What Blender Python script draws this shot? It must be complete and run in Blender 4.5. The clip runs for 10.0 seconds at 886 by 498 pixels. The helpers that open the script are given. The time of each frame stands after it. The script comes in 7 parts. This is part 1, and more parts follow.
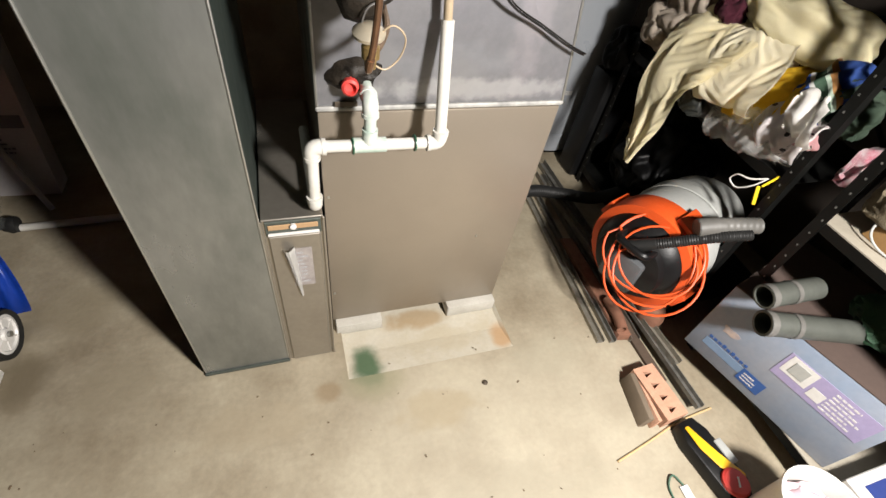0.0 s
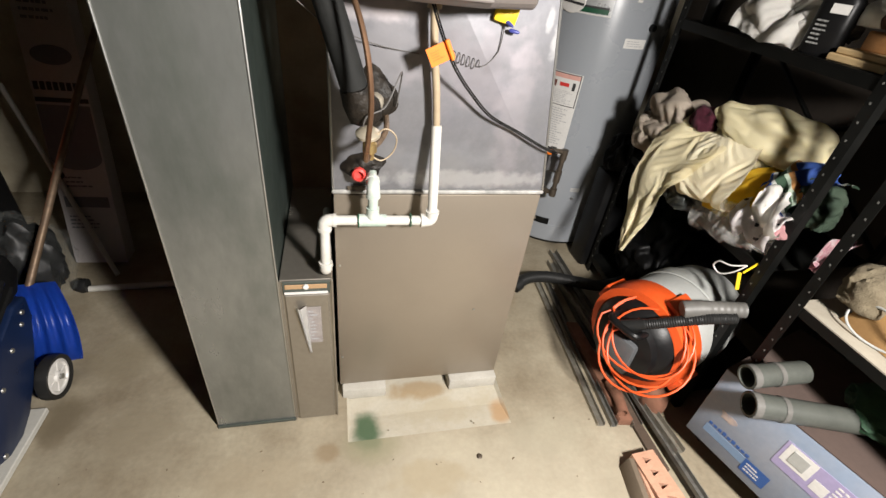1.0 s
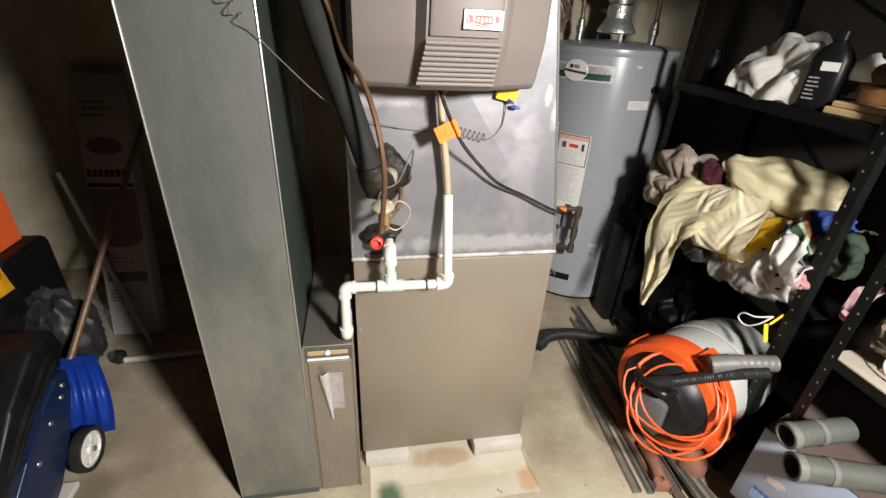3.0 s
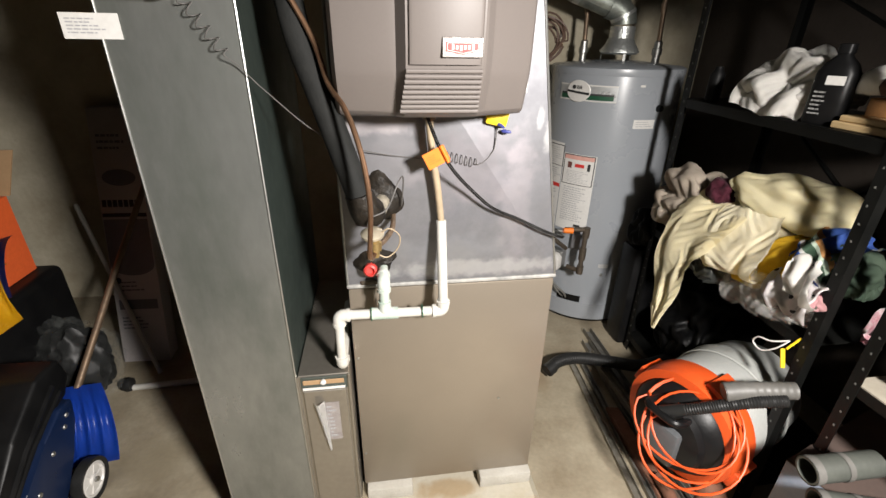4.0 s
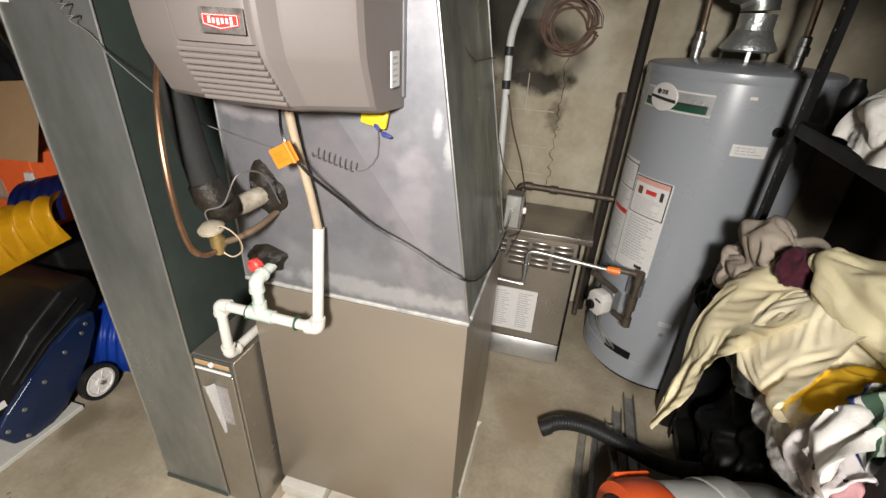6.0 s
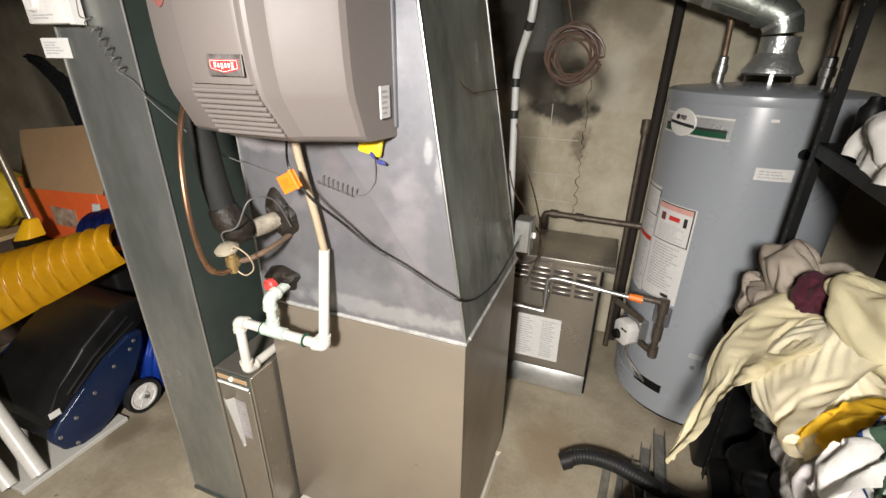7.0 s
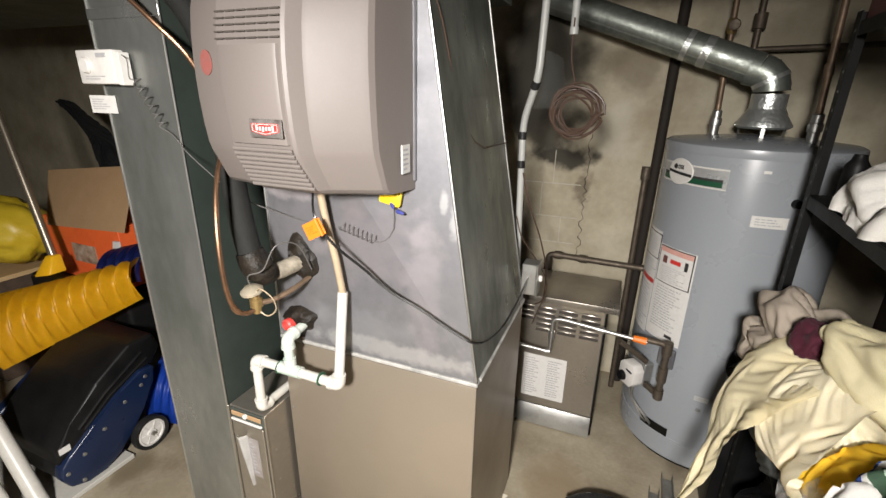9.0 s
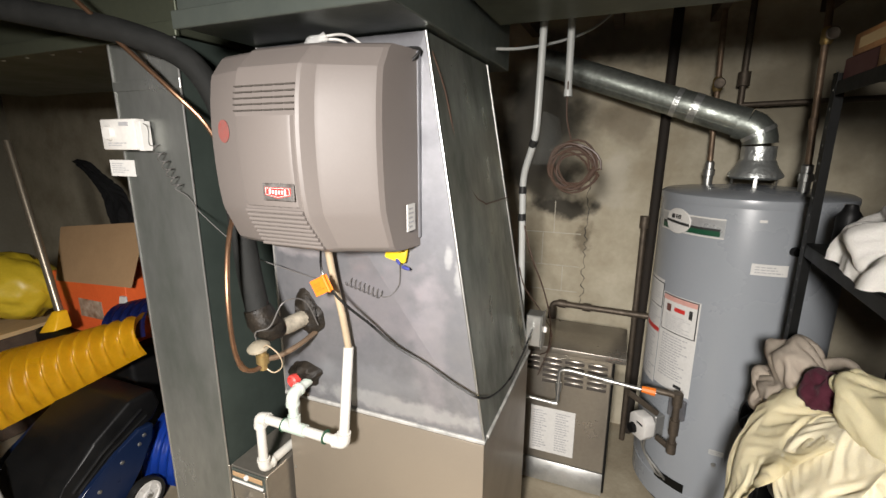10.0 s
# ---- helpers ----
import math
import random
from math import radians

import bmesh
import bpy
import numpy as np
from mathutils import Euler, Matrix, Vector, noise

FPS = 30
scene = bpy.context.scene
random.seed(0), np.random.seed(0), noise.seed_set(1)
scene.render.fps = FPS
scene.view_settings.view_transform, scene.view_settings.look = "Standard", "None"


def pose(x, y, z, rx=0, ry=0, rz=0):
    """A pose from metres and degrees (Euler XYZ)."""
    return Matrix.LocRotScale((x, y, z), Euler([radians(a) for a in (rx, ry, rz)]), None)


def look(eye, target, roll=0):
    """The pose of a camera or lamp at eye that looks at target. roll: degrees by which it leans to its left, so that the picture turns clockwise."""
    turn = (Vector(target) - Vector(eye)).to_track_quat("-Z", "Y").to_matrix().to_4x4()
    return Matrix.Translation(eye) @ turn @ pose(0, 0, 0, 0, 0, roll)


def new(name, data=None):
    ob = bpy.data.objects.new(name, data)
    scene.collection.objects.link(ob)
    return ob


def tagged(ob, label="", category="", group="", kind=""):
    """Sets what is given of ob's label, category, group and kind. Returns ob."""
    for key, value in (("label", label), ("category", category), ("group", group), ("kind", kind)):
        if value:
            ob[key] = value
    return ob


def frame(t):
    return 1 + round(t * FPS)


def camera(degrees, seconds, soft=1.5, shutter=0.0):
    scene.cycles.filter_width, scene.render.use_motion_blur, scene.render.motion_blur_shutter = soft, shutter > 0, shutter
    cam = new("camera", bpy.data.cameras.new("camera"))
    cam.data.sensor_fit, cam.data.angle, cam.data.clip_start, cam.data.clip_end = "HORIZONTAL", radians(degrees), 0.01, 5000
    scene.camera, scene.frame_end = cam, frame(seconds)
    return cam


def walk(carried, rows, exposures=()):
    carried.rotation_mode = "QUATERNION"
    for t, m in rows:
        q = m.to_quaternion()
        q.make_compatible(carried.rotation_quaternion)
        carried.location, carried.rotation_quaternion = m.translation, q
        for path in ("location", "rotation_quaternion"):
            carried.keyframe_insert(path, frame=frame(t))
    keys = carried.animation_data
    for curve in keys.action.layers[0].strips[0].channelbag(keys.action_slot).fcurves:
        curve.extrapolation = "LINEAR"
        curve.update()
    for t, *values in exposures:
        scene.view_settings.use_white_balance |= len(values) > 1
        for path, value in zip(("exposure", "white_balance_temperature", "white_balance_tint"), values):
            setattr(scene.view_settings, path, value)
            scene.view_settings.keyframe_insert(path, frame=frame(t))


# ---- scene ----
cam = camera(90.0, 10.0)
PATH = [
    (0, (0.264, 0.083, 1.415), (0.847, 1.335, -0.032), 11.4),
    (0.5, (0.344, -0.061, 1.458), (0.813, 1.407, 0.183), 8.5),
    (1, (0.34, -0.111, 1.481), (0.787, 1.465, 0.334), 7.7),
    (1.5, (0.327, -0.129, 1.484), (0.738, 1.469, 0.354), 7.0),
    (2, (0.33, -0.135, 1.494), (0.71, 1.512, 0.424), 5.1),
    (2.5, (0.345, -0.138, 1.506), (0.71, 1.545, 0.49), 4.0),
    (3, (0.358, -0.143, 1.517), (0.704, 1.591, 0.583), 3.1),
    (3.2, (0.374, -0.153, 1.524), (0.701, 1.602, 0.624), 2.4),
    (4.3, (0.491, -0.095, 1.524), (0.754, 1.695, 0.671), 0.9),
    (4.5, (0.56, -0.039, 1.512), (0.836, 1.746, 0.653), 1.1),
    (5, (0.731, 0.089, 1.52), (1.005, 1.868, 0.648), 1.9),
    (5.5, (0.889, 0.125, 1.524), (0.868, 1.917, 0.635), 2.8),
    (6, (1.091, 0.144, 1.533), (0.646, 1.859, 0.605), 3.2),
    (6.2, (1.148, 0.142, 1.52), (0.593, 1.847, 0.625), 2.6),
    (7.5, (1.222, 0.133, 1.543), (0.541, 1.835, 0.743), 0.4),
    (8, (1.217, 0.118, 1.55), (0.522, 1.819, 0.76), 0.5),
    (8.5, (1.211, 0.1, 1.562), (0.518, 1.823, 0.822), 1.2),
    (9, (1.211, 0.082, 1.577), (0.509, 1.835, 0.919), 1.0),
    (9.5, (1.211, 0.071, 1.591), (0.494, 1.855, 1.041), 0.5),
    (10, (1.212, 0.064, 1.601), (0.476, 1.868, 1.146), 0.1),
]
walk(cam, [(t, look(eye, target, roll)) for t, eye, target, roll in PATH], [(0.0, -0.22), (1.5, -0.28), (3.0, -0.22), (5.0, -0.22), (6.0, -0.34), (7.5, -0.16), (10.0, -0.18)])

# ---- world and lamps ----
world = bpy.data.worlds.new("world")
scene.world = world
world.use_nodes = True
world.node_tree.nodes["Background"].inputs[0].default_value = (0.75, 0.85, 0.8, 1)
world.node_tree.nodes["Background"].inputs[1].default_value = 0.003


def clamp_lamp(place, target, watts, spread, colour):
    """A work lamp with a reflector, behind the camera."""
    data = bpy.data.lights.new("clamp_lamp", "SPOT")
    data.energy, data.shadow_soft_size, data.color = watts, 0.11, colour
    data.spot_size, data.spot_blend = radians(spread), 1.0
    ob = new("clamp_lamp", data)
    ob.matrix_world = look(place, target)
    return ob


clamp_lamp((1.17, -0.66, 1.84), (0.60, 0.75, 0.05), 560, 146, (1.0, 0.95, 0.905))


# ---- materials ----
def mat(name, base, second=None, rough=0.5, metal=0.0, scale=6.0, amount=0.5, bump=0.1, fine=90.0, rough_var=0.15, stretch=(1, 1, 1), coat=0.0, sheen=0.0, speck=0.05):
    """Two scales of colour variation, roughness variation and fine relief, in metres."""
    m = bpy.data.materials.new(name)
    m.use_nodes = True
    nt = m.node_tree
    bsdf = nt.nodes["Principled BSDF"]
    second = second or tuple(c * 0.72 for c in base)
    tc = nt.nodes.new("ShaderNodeTexCoord")
    mp = nt.nodes.new("ShaderNodeMapping")
    mp.inputs["Scale"].default_value = stretch
    nt.links.new(tc.outputs["Object"], mp.inputs[0])
    n1 = nt.nodes.new("ShaderNodeTexNoise")
    n1.inputs["Scale"].default_value, n1.inputs["Detail"].default_value, n1.inputs["Roughness"].default_value = scale, 6, 0.62
    n2 = nt.nodes.new("ShaderNodeTexNoise")
    n2.inputs["Scale"].default_value, n2.inputs["Detail"].default_value = fine, 3
    nt.links.new(mp.outputs[0], n1.inputs[0])
    nt.links.new(mp.outputs[0], n2.inputs[0])
    ramp = nt.nodes.new("ShaderNodeMapRange")
    ramp.inputs[1].default_value, ramp.inputs[2].default_value = 0.32, 0.68
    ramp.inputs[3].default_value, ramp.inputs[4].default_value = 0.0, amount
    nt.links.new(n1.outputs[0], ramp.inputs[0])
    mx = nt.nodes.new("ShaderNodeMix")
    mx.data_type = "RGBA"
    mx.inputs[6].default_value, mx.inputs[7].default_value = (*base, 1), (*second, 1)
    nt.links.new(ramp.outputs[0], mx.inputs[0])
    fr = nt.nodes.new("ShaderNodeMapRange")
    fr.inputs[1].default_value, fr.inputs[2].default_value = 0.25, 0.75
    fr.inputs[3].default_value, fr.inputs[4].default_value = 1 - speck, 1 + speck
    nt.links.new(n2.outputs[0], fr.inputs[0])
    sc = nt.nodes.new("ShaderNodeVectorMath")
    sc.operation = "SCALE"
    nt.links.new(mx.outputs[2], sc.inputs[0])
    nt.links.new(fr.outputs[0], sc.inputs[3])
    nt.links.new(sc.outputs[0], bsdf.inputs["Base Color"])
    rr = nt.nodes.new("ShaderNodeMapRange")
    rr.inputs[1].default_value, rr.inputs[2].default_value = 0.3, 0.7
    rr.inputs[3].default_value, rr.inputs[4].default_value = max(0.03, rough - rough_var / 2), min(1, rough + rough_var / 2)
    nt.links.new(n1.outputs[0], rr.inputs[0])
    nt.links.new(rr.outputs[0], bsdf.inputs["Roughness"])
    bsdf.inputs["Metallic"].default_value = metal
    bsdf.inputs["Coat Weight"].default_value = coat
    bsdf.inputs["Sheen Weight"].default_value = sheen
    if bump > 0:
        bp = nt.nodes.new("ShaderNodeBump")
        bp.inputs["Strength"].default_value, bp.inputs["Distance"].default_value = bump, 0.004
        nt.links.new(n2.outputs[0], bp.inputs["Height"])
        nt.links.new(bp.outputs[0], bsdf.inputs["Normal"])
    return m


def stain_or_shading(m, colour, centre, size, strength=0.8, wobble=0.5):
    """A stain, or painted light or shade, with an uneven outline at a place of the object, laid over the base colour.
    """
    nt = m.node_tree
    bsdf = nt.nodes["Principled BSDF"]
    src = bsdf.inputs["Base Color"].links[0].from_socket
    tc = nt.nodes.new("ShaderNodeTexCoord")
    sub = nt.nodes.new("ShaderNodeVectorMath")
    sub.operation = "SUBTRACT"
    sub.inputs[1].default_value = centre
    nt.links.new(tc.outputs["Object"], sub.inputs[0])
    div = nt.nodes.new("ShaderNodeVectorMath")
    div.operation = "DIVIDE"
    div.inputs[1].default_value = size
    nt.links.new(sub.outputs[0], div.inputs[0])
    ln = nt.nodes.new("ShaderNodeVectorMath")
    ln.operation = "LENGTH"
    nt.links.new(div.outputs[0], ln.inputs[0])
    nz = nt.nodes.new("ShaderNodeTexNoise")
    nz.inputs["Scale"].default_value, nz.inputs["Detail"].default_value = 0.9 / max(min(size), 0.02), 4
    nt.links.new(tc.outputs["Object"], nz.inputs[0])
    ad = nt.nodes.new("ShaderNodeMath")
    ad.operation = "MULTIPLY_ADD"
    ad.inputs[1].default_value = wobble * 2
    nt.links.new(nz.outputs[0], ad.inputs[0])
    nt.links.new(ln.outputs["Value"], ad.inputs[2])
    mr = nt.nodes.new("ShaderNodeMapRange")
    mr.interpolation_type = "SMOOTHSTEP"
    mr.inputs[1].default_value, mr.inputs[2].default_value = 0.45 + wobble, 1.15 + wobble
    mr.inputs[3].default_value, mr.inputs[4].default_value = strength, 0.0
    nt.links.new(ad.outputs[0], mr.inputs[0])
    mx = nt.nodes.new("ShaderNodeMix")
    mx.data_type = "RGBA"
    nt.links.new(mr.outputs[0], mx.inputs[0])
    nt.links.new(src, mx.inputs[6])
    mx.inputs[7].default_value = (*colour, 1)
    nt.links.new(mx.outputs[2], bsdf.inputs["Base Color"])


def clear(name, tint, rough=0.1, alpha=0.25, relief=0.5):
    m = bpy.data.materials.new(name)
    m.use_nodes = True
    nt = m.node_tree
    b = nt.nodes["Principled BSDF"]
    b.inputs["Base Color"].default_value = (*tint, 1)
    b.inputs["Roughness"].default_value = rough
    b.inputs["Alpha"].default_value = alpha
    nz = nt.nodes.new("ShaderNodeTexNoise")
    nz.inputs["Scale"].default_value = 25
    bp = nt.nodes.new("ShaderNodeBump")
    bp.inputs["Strength"].default_value, bp.inputs["Distance"].default_value = relief, 0.01
    nt.links.new(nz.outputs[0], bp.inputs["Height"])
    nt.links.new(bp.outputs[0], b.inputs["Normal"])
    return m


CONCRETE = mat("concrete_floor", (0.37, 0.326, 0.238), (0.207, 0.167, 0.11), 0.66, 0, 3.4, 0.95, 0.25, 60, speck=0.09)
PIT = mat("pale_concrete", (0.467, 0.438, 0.362), (0.377, 0.316, 0.212), 0.85, 0, 9, 0.5, 0.35, 70)
WALLC = mat("concrete_wall", (0.50, 0.455, 0.345), (0.33, 0.285, 0.20), 0.85, 0, 3.6, 0.95, 0.5, 35)
BLOCK = mat("concrete_block", (0.464, 0.448, 0.4), (0.36, 0.336, 0.288), 0.9, 0, 14, 0.6, 0.5, 120)
GALV = mat("galvanized_sheet", (0.27, 0.27, 0.284), (0.149, 0.15, 0.164), 0.44, 0.62, 6, 0.9, 0.06, 38, 0.28)
# Side copy of the duct sheet, with the side's shade in its colour.
DUCT_SHADED = mat("shaded_duct_side_sheet", (0.0562, 0.0713, 0.0622), (0.0263, 0.036, 0.0315), 0.44, 0.35, 4, 0.8, 0.05, 40, 0.2)
PLENS = mat("greenish_galvanized_sheet", (0.33, 0.345, 0.305), (0.125, 0.138, 0.118), 0.36, 0.72, 8, 0.95, 0.06, 40, 0.3, (1, 1, 0.4))
# Darker copy of the galvanized sheet, for backs, frames and the supply trunk.
GALVD = mat("dark_galvanized_sheet", (0.107, 0.122, 0.107), (0.0634, 0.0758, 0.0683), 0.44, 0.5, 4, 0.8, 0.05, 40, 0.2)
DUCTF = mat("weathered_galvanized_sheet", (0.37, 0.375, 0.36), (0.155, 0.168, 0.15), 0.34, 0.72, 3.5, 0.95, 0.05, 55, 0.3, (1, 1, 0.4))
BEIGE = mat("taupe_enamel", (0.285, 0.244, 0.193), (0.25, 0.213, 0.167), 0.35, 0.5, 3, 0.7, 0.015, 140, 0.14, speck=0.015)
TAUPEP = mat("taupe_plastic", (0.150, 0.131, 0.120), (0.136, 0.118, 0.108), 0.5, 0, 3, 0.6, 0.02, 180, 0.1, speck=0.02)
SLOT = mat("dark_slot", (0.05, 0.042, 0.035), None, 0.8, 0, 10, 0.3, 0)
STEELP = mat("brushed_steel_panel", (0.375, 0.345, 0.3), (0.3, 0.274, 0.232), 0.32, 0.8, 5, 0.6, 0.03, 60, 0.15)
HEATER = mat("grey_heater_enamel", (0.276, 0.294, 0.317), (0.253, 0.271, 0.29), 0.28, 0, 2.5, 0.6, 0.01, 100, 0.08, speck=0.015)
PVC = mat("white_pvc", (0.544, 0.53, 0.488), (0.46, 0.446, 0.39), 0.35, 0, 18, 0.6, 0.03, 90, 0.1)
PVCG = mat("white_pvc_with_green_primer", (0.541, 0.541, 0.498), (0.255, 0.395, 0.319), 0.35, 0, 26, 0.75, 0.03, 90, 0.1)
TAN = mat("tan_tube", (0.38, 0.30, 0.20), (0.27, 0.21, 0.14), 0.45, 0, 20, 0.6, 0.05)
BLACKR = mat("black_rubber", (0.0126, 0.0126, 0.0126), (0.021, 0.021, 0.0196), 0.5, 0, 20, 0.5, 0.1)
CABLE = mat("black_cable_sheath", (0.004, 0.004, 0.004), (0.008, 0.008, 0.008), 0.3, 0, 20, 0.4, 0)
FOAM = mat("black_pipe_insulation", (0.0084, 0.009, 0.0084), (0.0216, 0.0216, 0.0204), 0.8, 0, 16, 0.6, 0.3, 80)
TAR = mat("black_sealing_putty", (0.007, 0.006, 0.005), (0.030, 0.022, 0.014), 0.55, 0, 34, 0.6, 0.8, 90)
COPPER = mat("tarnished_copper", (0.30, 0.17, 0.10), (0.15, 0.09, 0.055), 0.38, 0.85, 30, 0.8, 0.05)
BRASS = mat("dull_brass", (0.50, 0.36, 0.15), (0.33, 0.23, 0.10), 0.4, 0.85, 40, 0.7, 0.05)
IRON = mat("black_iron_pipe", (0.13, 0.105, 0.08), (0.07, 0.055, 0.04), 0.55, 0.6, 30, 0.7, 0.2)
STEEL = mat("bright_steel", (0.50, 0.50, 0.48), (0.34, 0.34, 0.32), 0.38, 0.9, 20, 0.6, 0.05)
FOIL = mat("crumpled_foil_tape", (0.66, 0.68, 0.66), (0.42, 0.44, 0.42), 0.36, 0.8, 30, 0.7, 0.9, 60)
WHITE = mat("white_plastic", (0.629, 0.612, 0.578), None, 0.4, 0, 12, 0.15, 0.02)
PAPER = mat("white_paper", (0.612, 0.603, 0.578), (0.527, 0.51, 0.476), 0.75, 0, 18, 0.3, 0.05)
INK = mat("grey_print", (0.36, 0.36, 0.37), None, 0.7, 0, 10, 0.2, 0)
INKB = mat("black_print", (0.025, 0.025, 0.025), None, 0.6, 0, 10, 0.2, 0)
REDI = mat("red_print", (0.55, 0.035, 0.03), None, 0.5, 0, 10, 0.2, 0)
GREENI = mat("green_print", (0.012, 0.07, 0.035), None, 0.4, 0, 10, 0.2, 0)
BLACKM = mat("black_painted_steel", (0.0030, 0.0032, 0.0030), (0.007, 0.007, 0.006), 0.5, 0.0, 12, 0.5, 0.05)
BLACKM.node_tree.nodes["Principled BSDF"].inputs["Specular IOR Level"].default_value = 0.2
BLACKP = mat("black_plastic", (0.0049, 0.0049, 0.00525), (0.0098, 0.0098, 0.0098), 0.42, 0, 12, 0.5, 0.08)
for dark in (FOAM, TAR, BLACKR, BLACKP):
    dark.node_tree.nodes["Principled BSDF"].inputs["Specular IOR Level"].default_value = 0.25
ORANGE = mat("orange_plastic", (0.68, 0.088, 0.0144), (0.576, 0.068, 0.012), 0.48, 0, 10, 0.5, 0.03)
ORTAG = mat("orange_tag", (0.80, 0.185, 0.012), None, 0.5, 0, 20, 0.15, 0.02)
YELTAG = mat("yellow_tape", (0.78, 0.55, 0.02), (0.62, 0.42, 0.02), 0.45, 0, 30, 0.4, 0.1)
SEAL = mat("smeared_sealant", (0.42, 0.41, 0.38), (0.22, 0.22, 0.21), 0.6, 0.1, 22, 1.0, 0.4)
TARN = mat("tarnished_brown_pipe", (0.22, 0.15, 0.095), (0.12, 0.085, 0.06), 0.5, 0.5, 30, 0.8, 0.1)
GREYV = mat("pale_grey_plastic", (0.357, 0.365, 0.348), (0.289, 0.297, 0.281), 0.4, 0, 8, 0.5, 0.05)
WIRE = mat("grey_wire", (0.10, 0.095, 0.09), None, 0.5, 0, 20, 0.3, 0)
WIREB = mat("brown_wire", (0.0634, 0.0365, 0.0244), (0.039, 0.0234, 0.0171), 0.5, 0, 30, 0.5, 0)
REDP = mat("red_cap_plastic", (0.62, 0.06, 0.05), None, 0.45, 0, 20, 0.3, 0.05)
BLUEP = mat("blue_wire_nut", (0.05, 0.06, 0.25), None, 0.4, 0, 20, 0.3, 0)
WOODD = mat("dark_joist_wood", (0.088, 0.06, 0.04), (0.048, 0.032, 0.0224), 0.8, 0, 5, 0.7, 0.3, 60, 0.1, (1, 6, 6))
WOODB = mat("orange_brown_wood", (0.42, 0.21, 0.08), (0.28, 0.13, 0.05), 0.5, 0, 6, 0.7, 0.1, 60, 0.1, (1, 9, 9))
WOODP = mat("pale_wood", (0.55, 0.40, 0.21), (0.42, 0.29, 0.14), 0.6, 0, 6, 0.6, 0.1, 60, 0.1, (9, 1, 9))
CARD = mat("brown_cardboard", (0.36, 0.23, 0.12), (0.29, 0.18, 0.09), 0.85, 0, 8, 0.5, 0.1, 120)
BRICKM = mat("salmon_brick", (0.52, 0.30, 0.20), (0.42, 0.22, 0.14), 0.9, 0, 30, 0.6, 0.6, 140)
RUST = mat("rusty_brown_clay", (0.22, 0.10, 0.06), (0.13, 0.06, 0.035), 0.85, 0, 25, 0.7, 0.4, 100)
NAVY = mat("navy_plastic", (0.006, 0.014, 0.045), (0.010, 0.020, 0.055), 0.32, 0, 8, 0.5, 0.03)
BLUE = mat("blue_plastic", (0.015, 0.075, 0.50), (0.012, 0.055, 0.38), 0.35, 0, 8, 0.5, 0.03)
YELLOW = mat("yellow_plastic", (0.85, 0.48, 0.015), (0.72, 0.38, 0.012), 0.32, 0, 6, 0.5, 0.03)
FOAMW = mat("white_board", (0.48, 0.47, 0.43), (0.36, 0.345, 0.30), 0.8, 0, 6, 0.6, 0.1)


stain_or_shading(GALV, (0.48, 0.48, 0.48), (0.875, 1.0, 1.30), (0.018, 0.05, 0.05), 0.7, 0.6)
stain_or_shading(GALV, (0.48, 0.48, 0.48), (0.845, 1.0, 1.345), (0.012, 0.05, 0.03), 0.6, 0.6)
stain_or_shading(GALV, (0.30, 0.29, 0.30), (0.45, 1.0, 1.25), (0.10, 0.05, 0.10), 0.5, 0.8)
# Next three: pinkish glow and reflections on the metal, painted into its colour.
stain_or_shading(GALV, (0.60, 0.55, 0.56), (0.42, 1.0, 1.34), (0.12, 0.05, 0.035), 0.6, 0.6)
stain_or_shading(GALV, (0.50, 0.43, 0.47), (0.66, 1.0, 1.22), (0.16, 0.05, 0.12), 0.18, 0.9)
stain_or_shading(GALV, (0.58, 0.52, 0.55), (0.80, 1.0, 1.12), (0.05, 0.05, 0.22), 0.2, 0.9)
stain_or_shading(GALV, (0.30, 0.31, 0.33), (0.60, 1.0, 0.98), (0.20, 0.05, 0.05), 0.4, 0.9)
stain_or_shading(GALV, (0.62, 0.62, 0.62), (0.70, 1.0, 0.92), (0.3, 0.05, 0.03), 0.4, 0.8)

# ---- mesh helpers ----
def mesh_of(bm, name, material, smooth=0.6):
    me = bpy.data.meshes.new(name)
    bmesh.ops.recalc_face_normals(bm, faces=bm.faces)
    bm.to_mesh(me)
    bm.free()
    if material:
        me.materials.append(material)
    if smooth:
        for p in me.polygons:
            p.use_smooth = True
        me.set_sharp_from_angle(angle=smooth)
    return me


def part(name, bm, material, parent=None, label="", smooth=0.6):
    ob = new(name, mesh_of(bm, name, material, smooth))
    if parent is not None:
        ob.parent = parent
    if label:
        ob["label"] = label
    return ob


def thing(name, label, category, kind="", group=""):
    ob = new(name)
    ob.empty_display_size = 0.05
    return tagged(ob, label, category, group, kind)


def whole(name, bm, material, label, category, kind="", group="", smooth=0.6):
    return tagged(part(name, bm, material, None, "", smooth), label, category, group, kind)


def box(x0, x1, y0, y1, z0, z1, bevel=0.002, segs=1, bm=None, m=None):
    own = bm is None
    b = bmesh.new()
    bmesh.ops.create_cube(b, size=1)
    for v in b.verts:
        v.co = Vector(((x0 + x1) / 2 + v.co.x * (x1 - x0), (y0 + y1) / 2 + v.co.y * (y1 - y0), (z0 + z1) / 2 + v.co.z * (z1 - z0)))
    if bevel:
        bmesh.ops.bevel(b, geom=b.edges[:], offset=min(bevel, 0.45 * min(abs(x1 - x0), abs(y1 - y0), abs(z1 - z0))), segments=segs, affect="EDGES", profile=0.5)
    if m is not None:
        b.transform(m)
    if own:
        return b
    return join(bm, b)


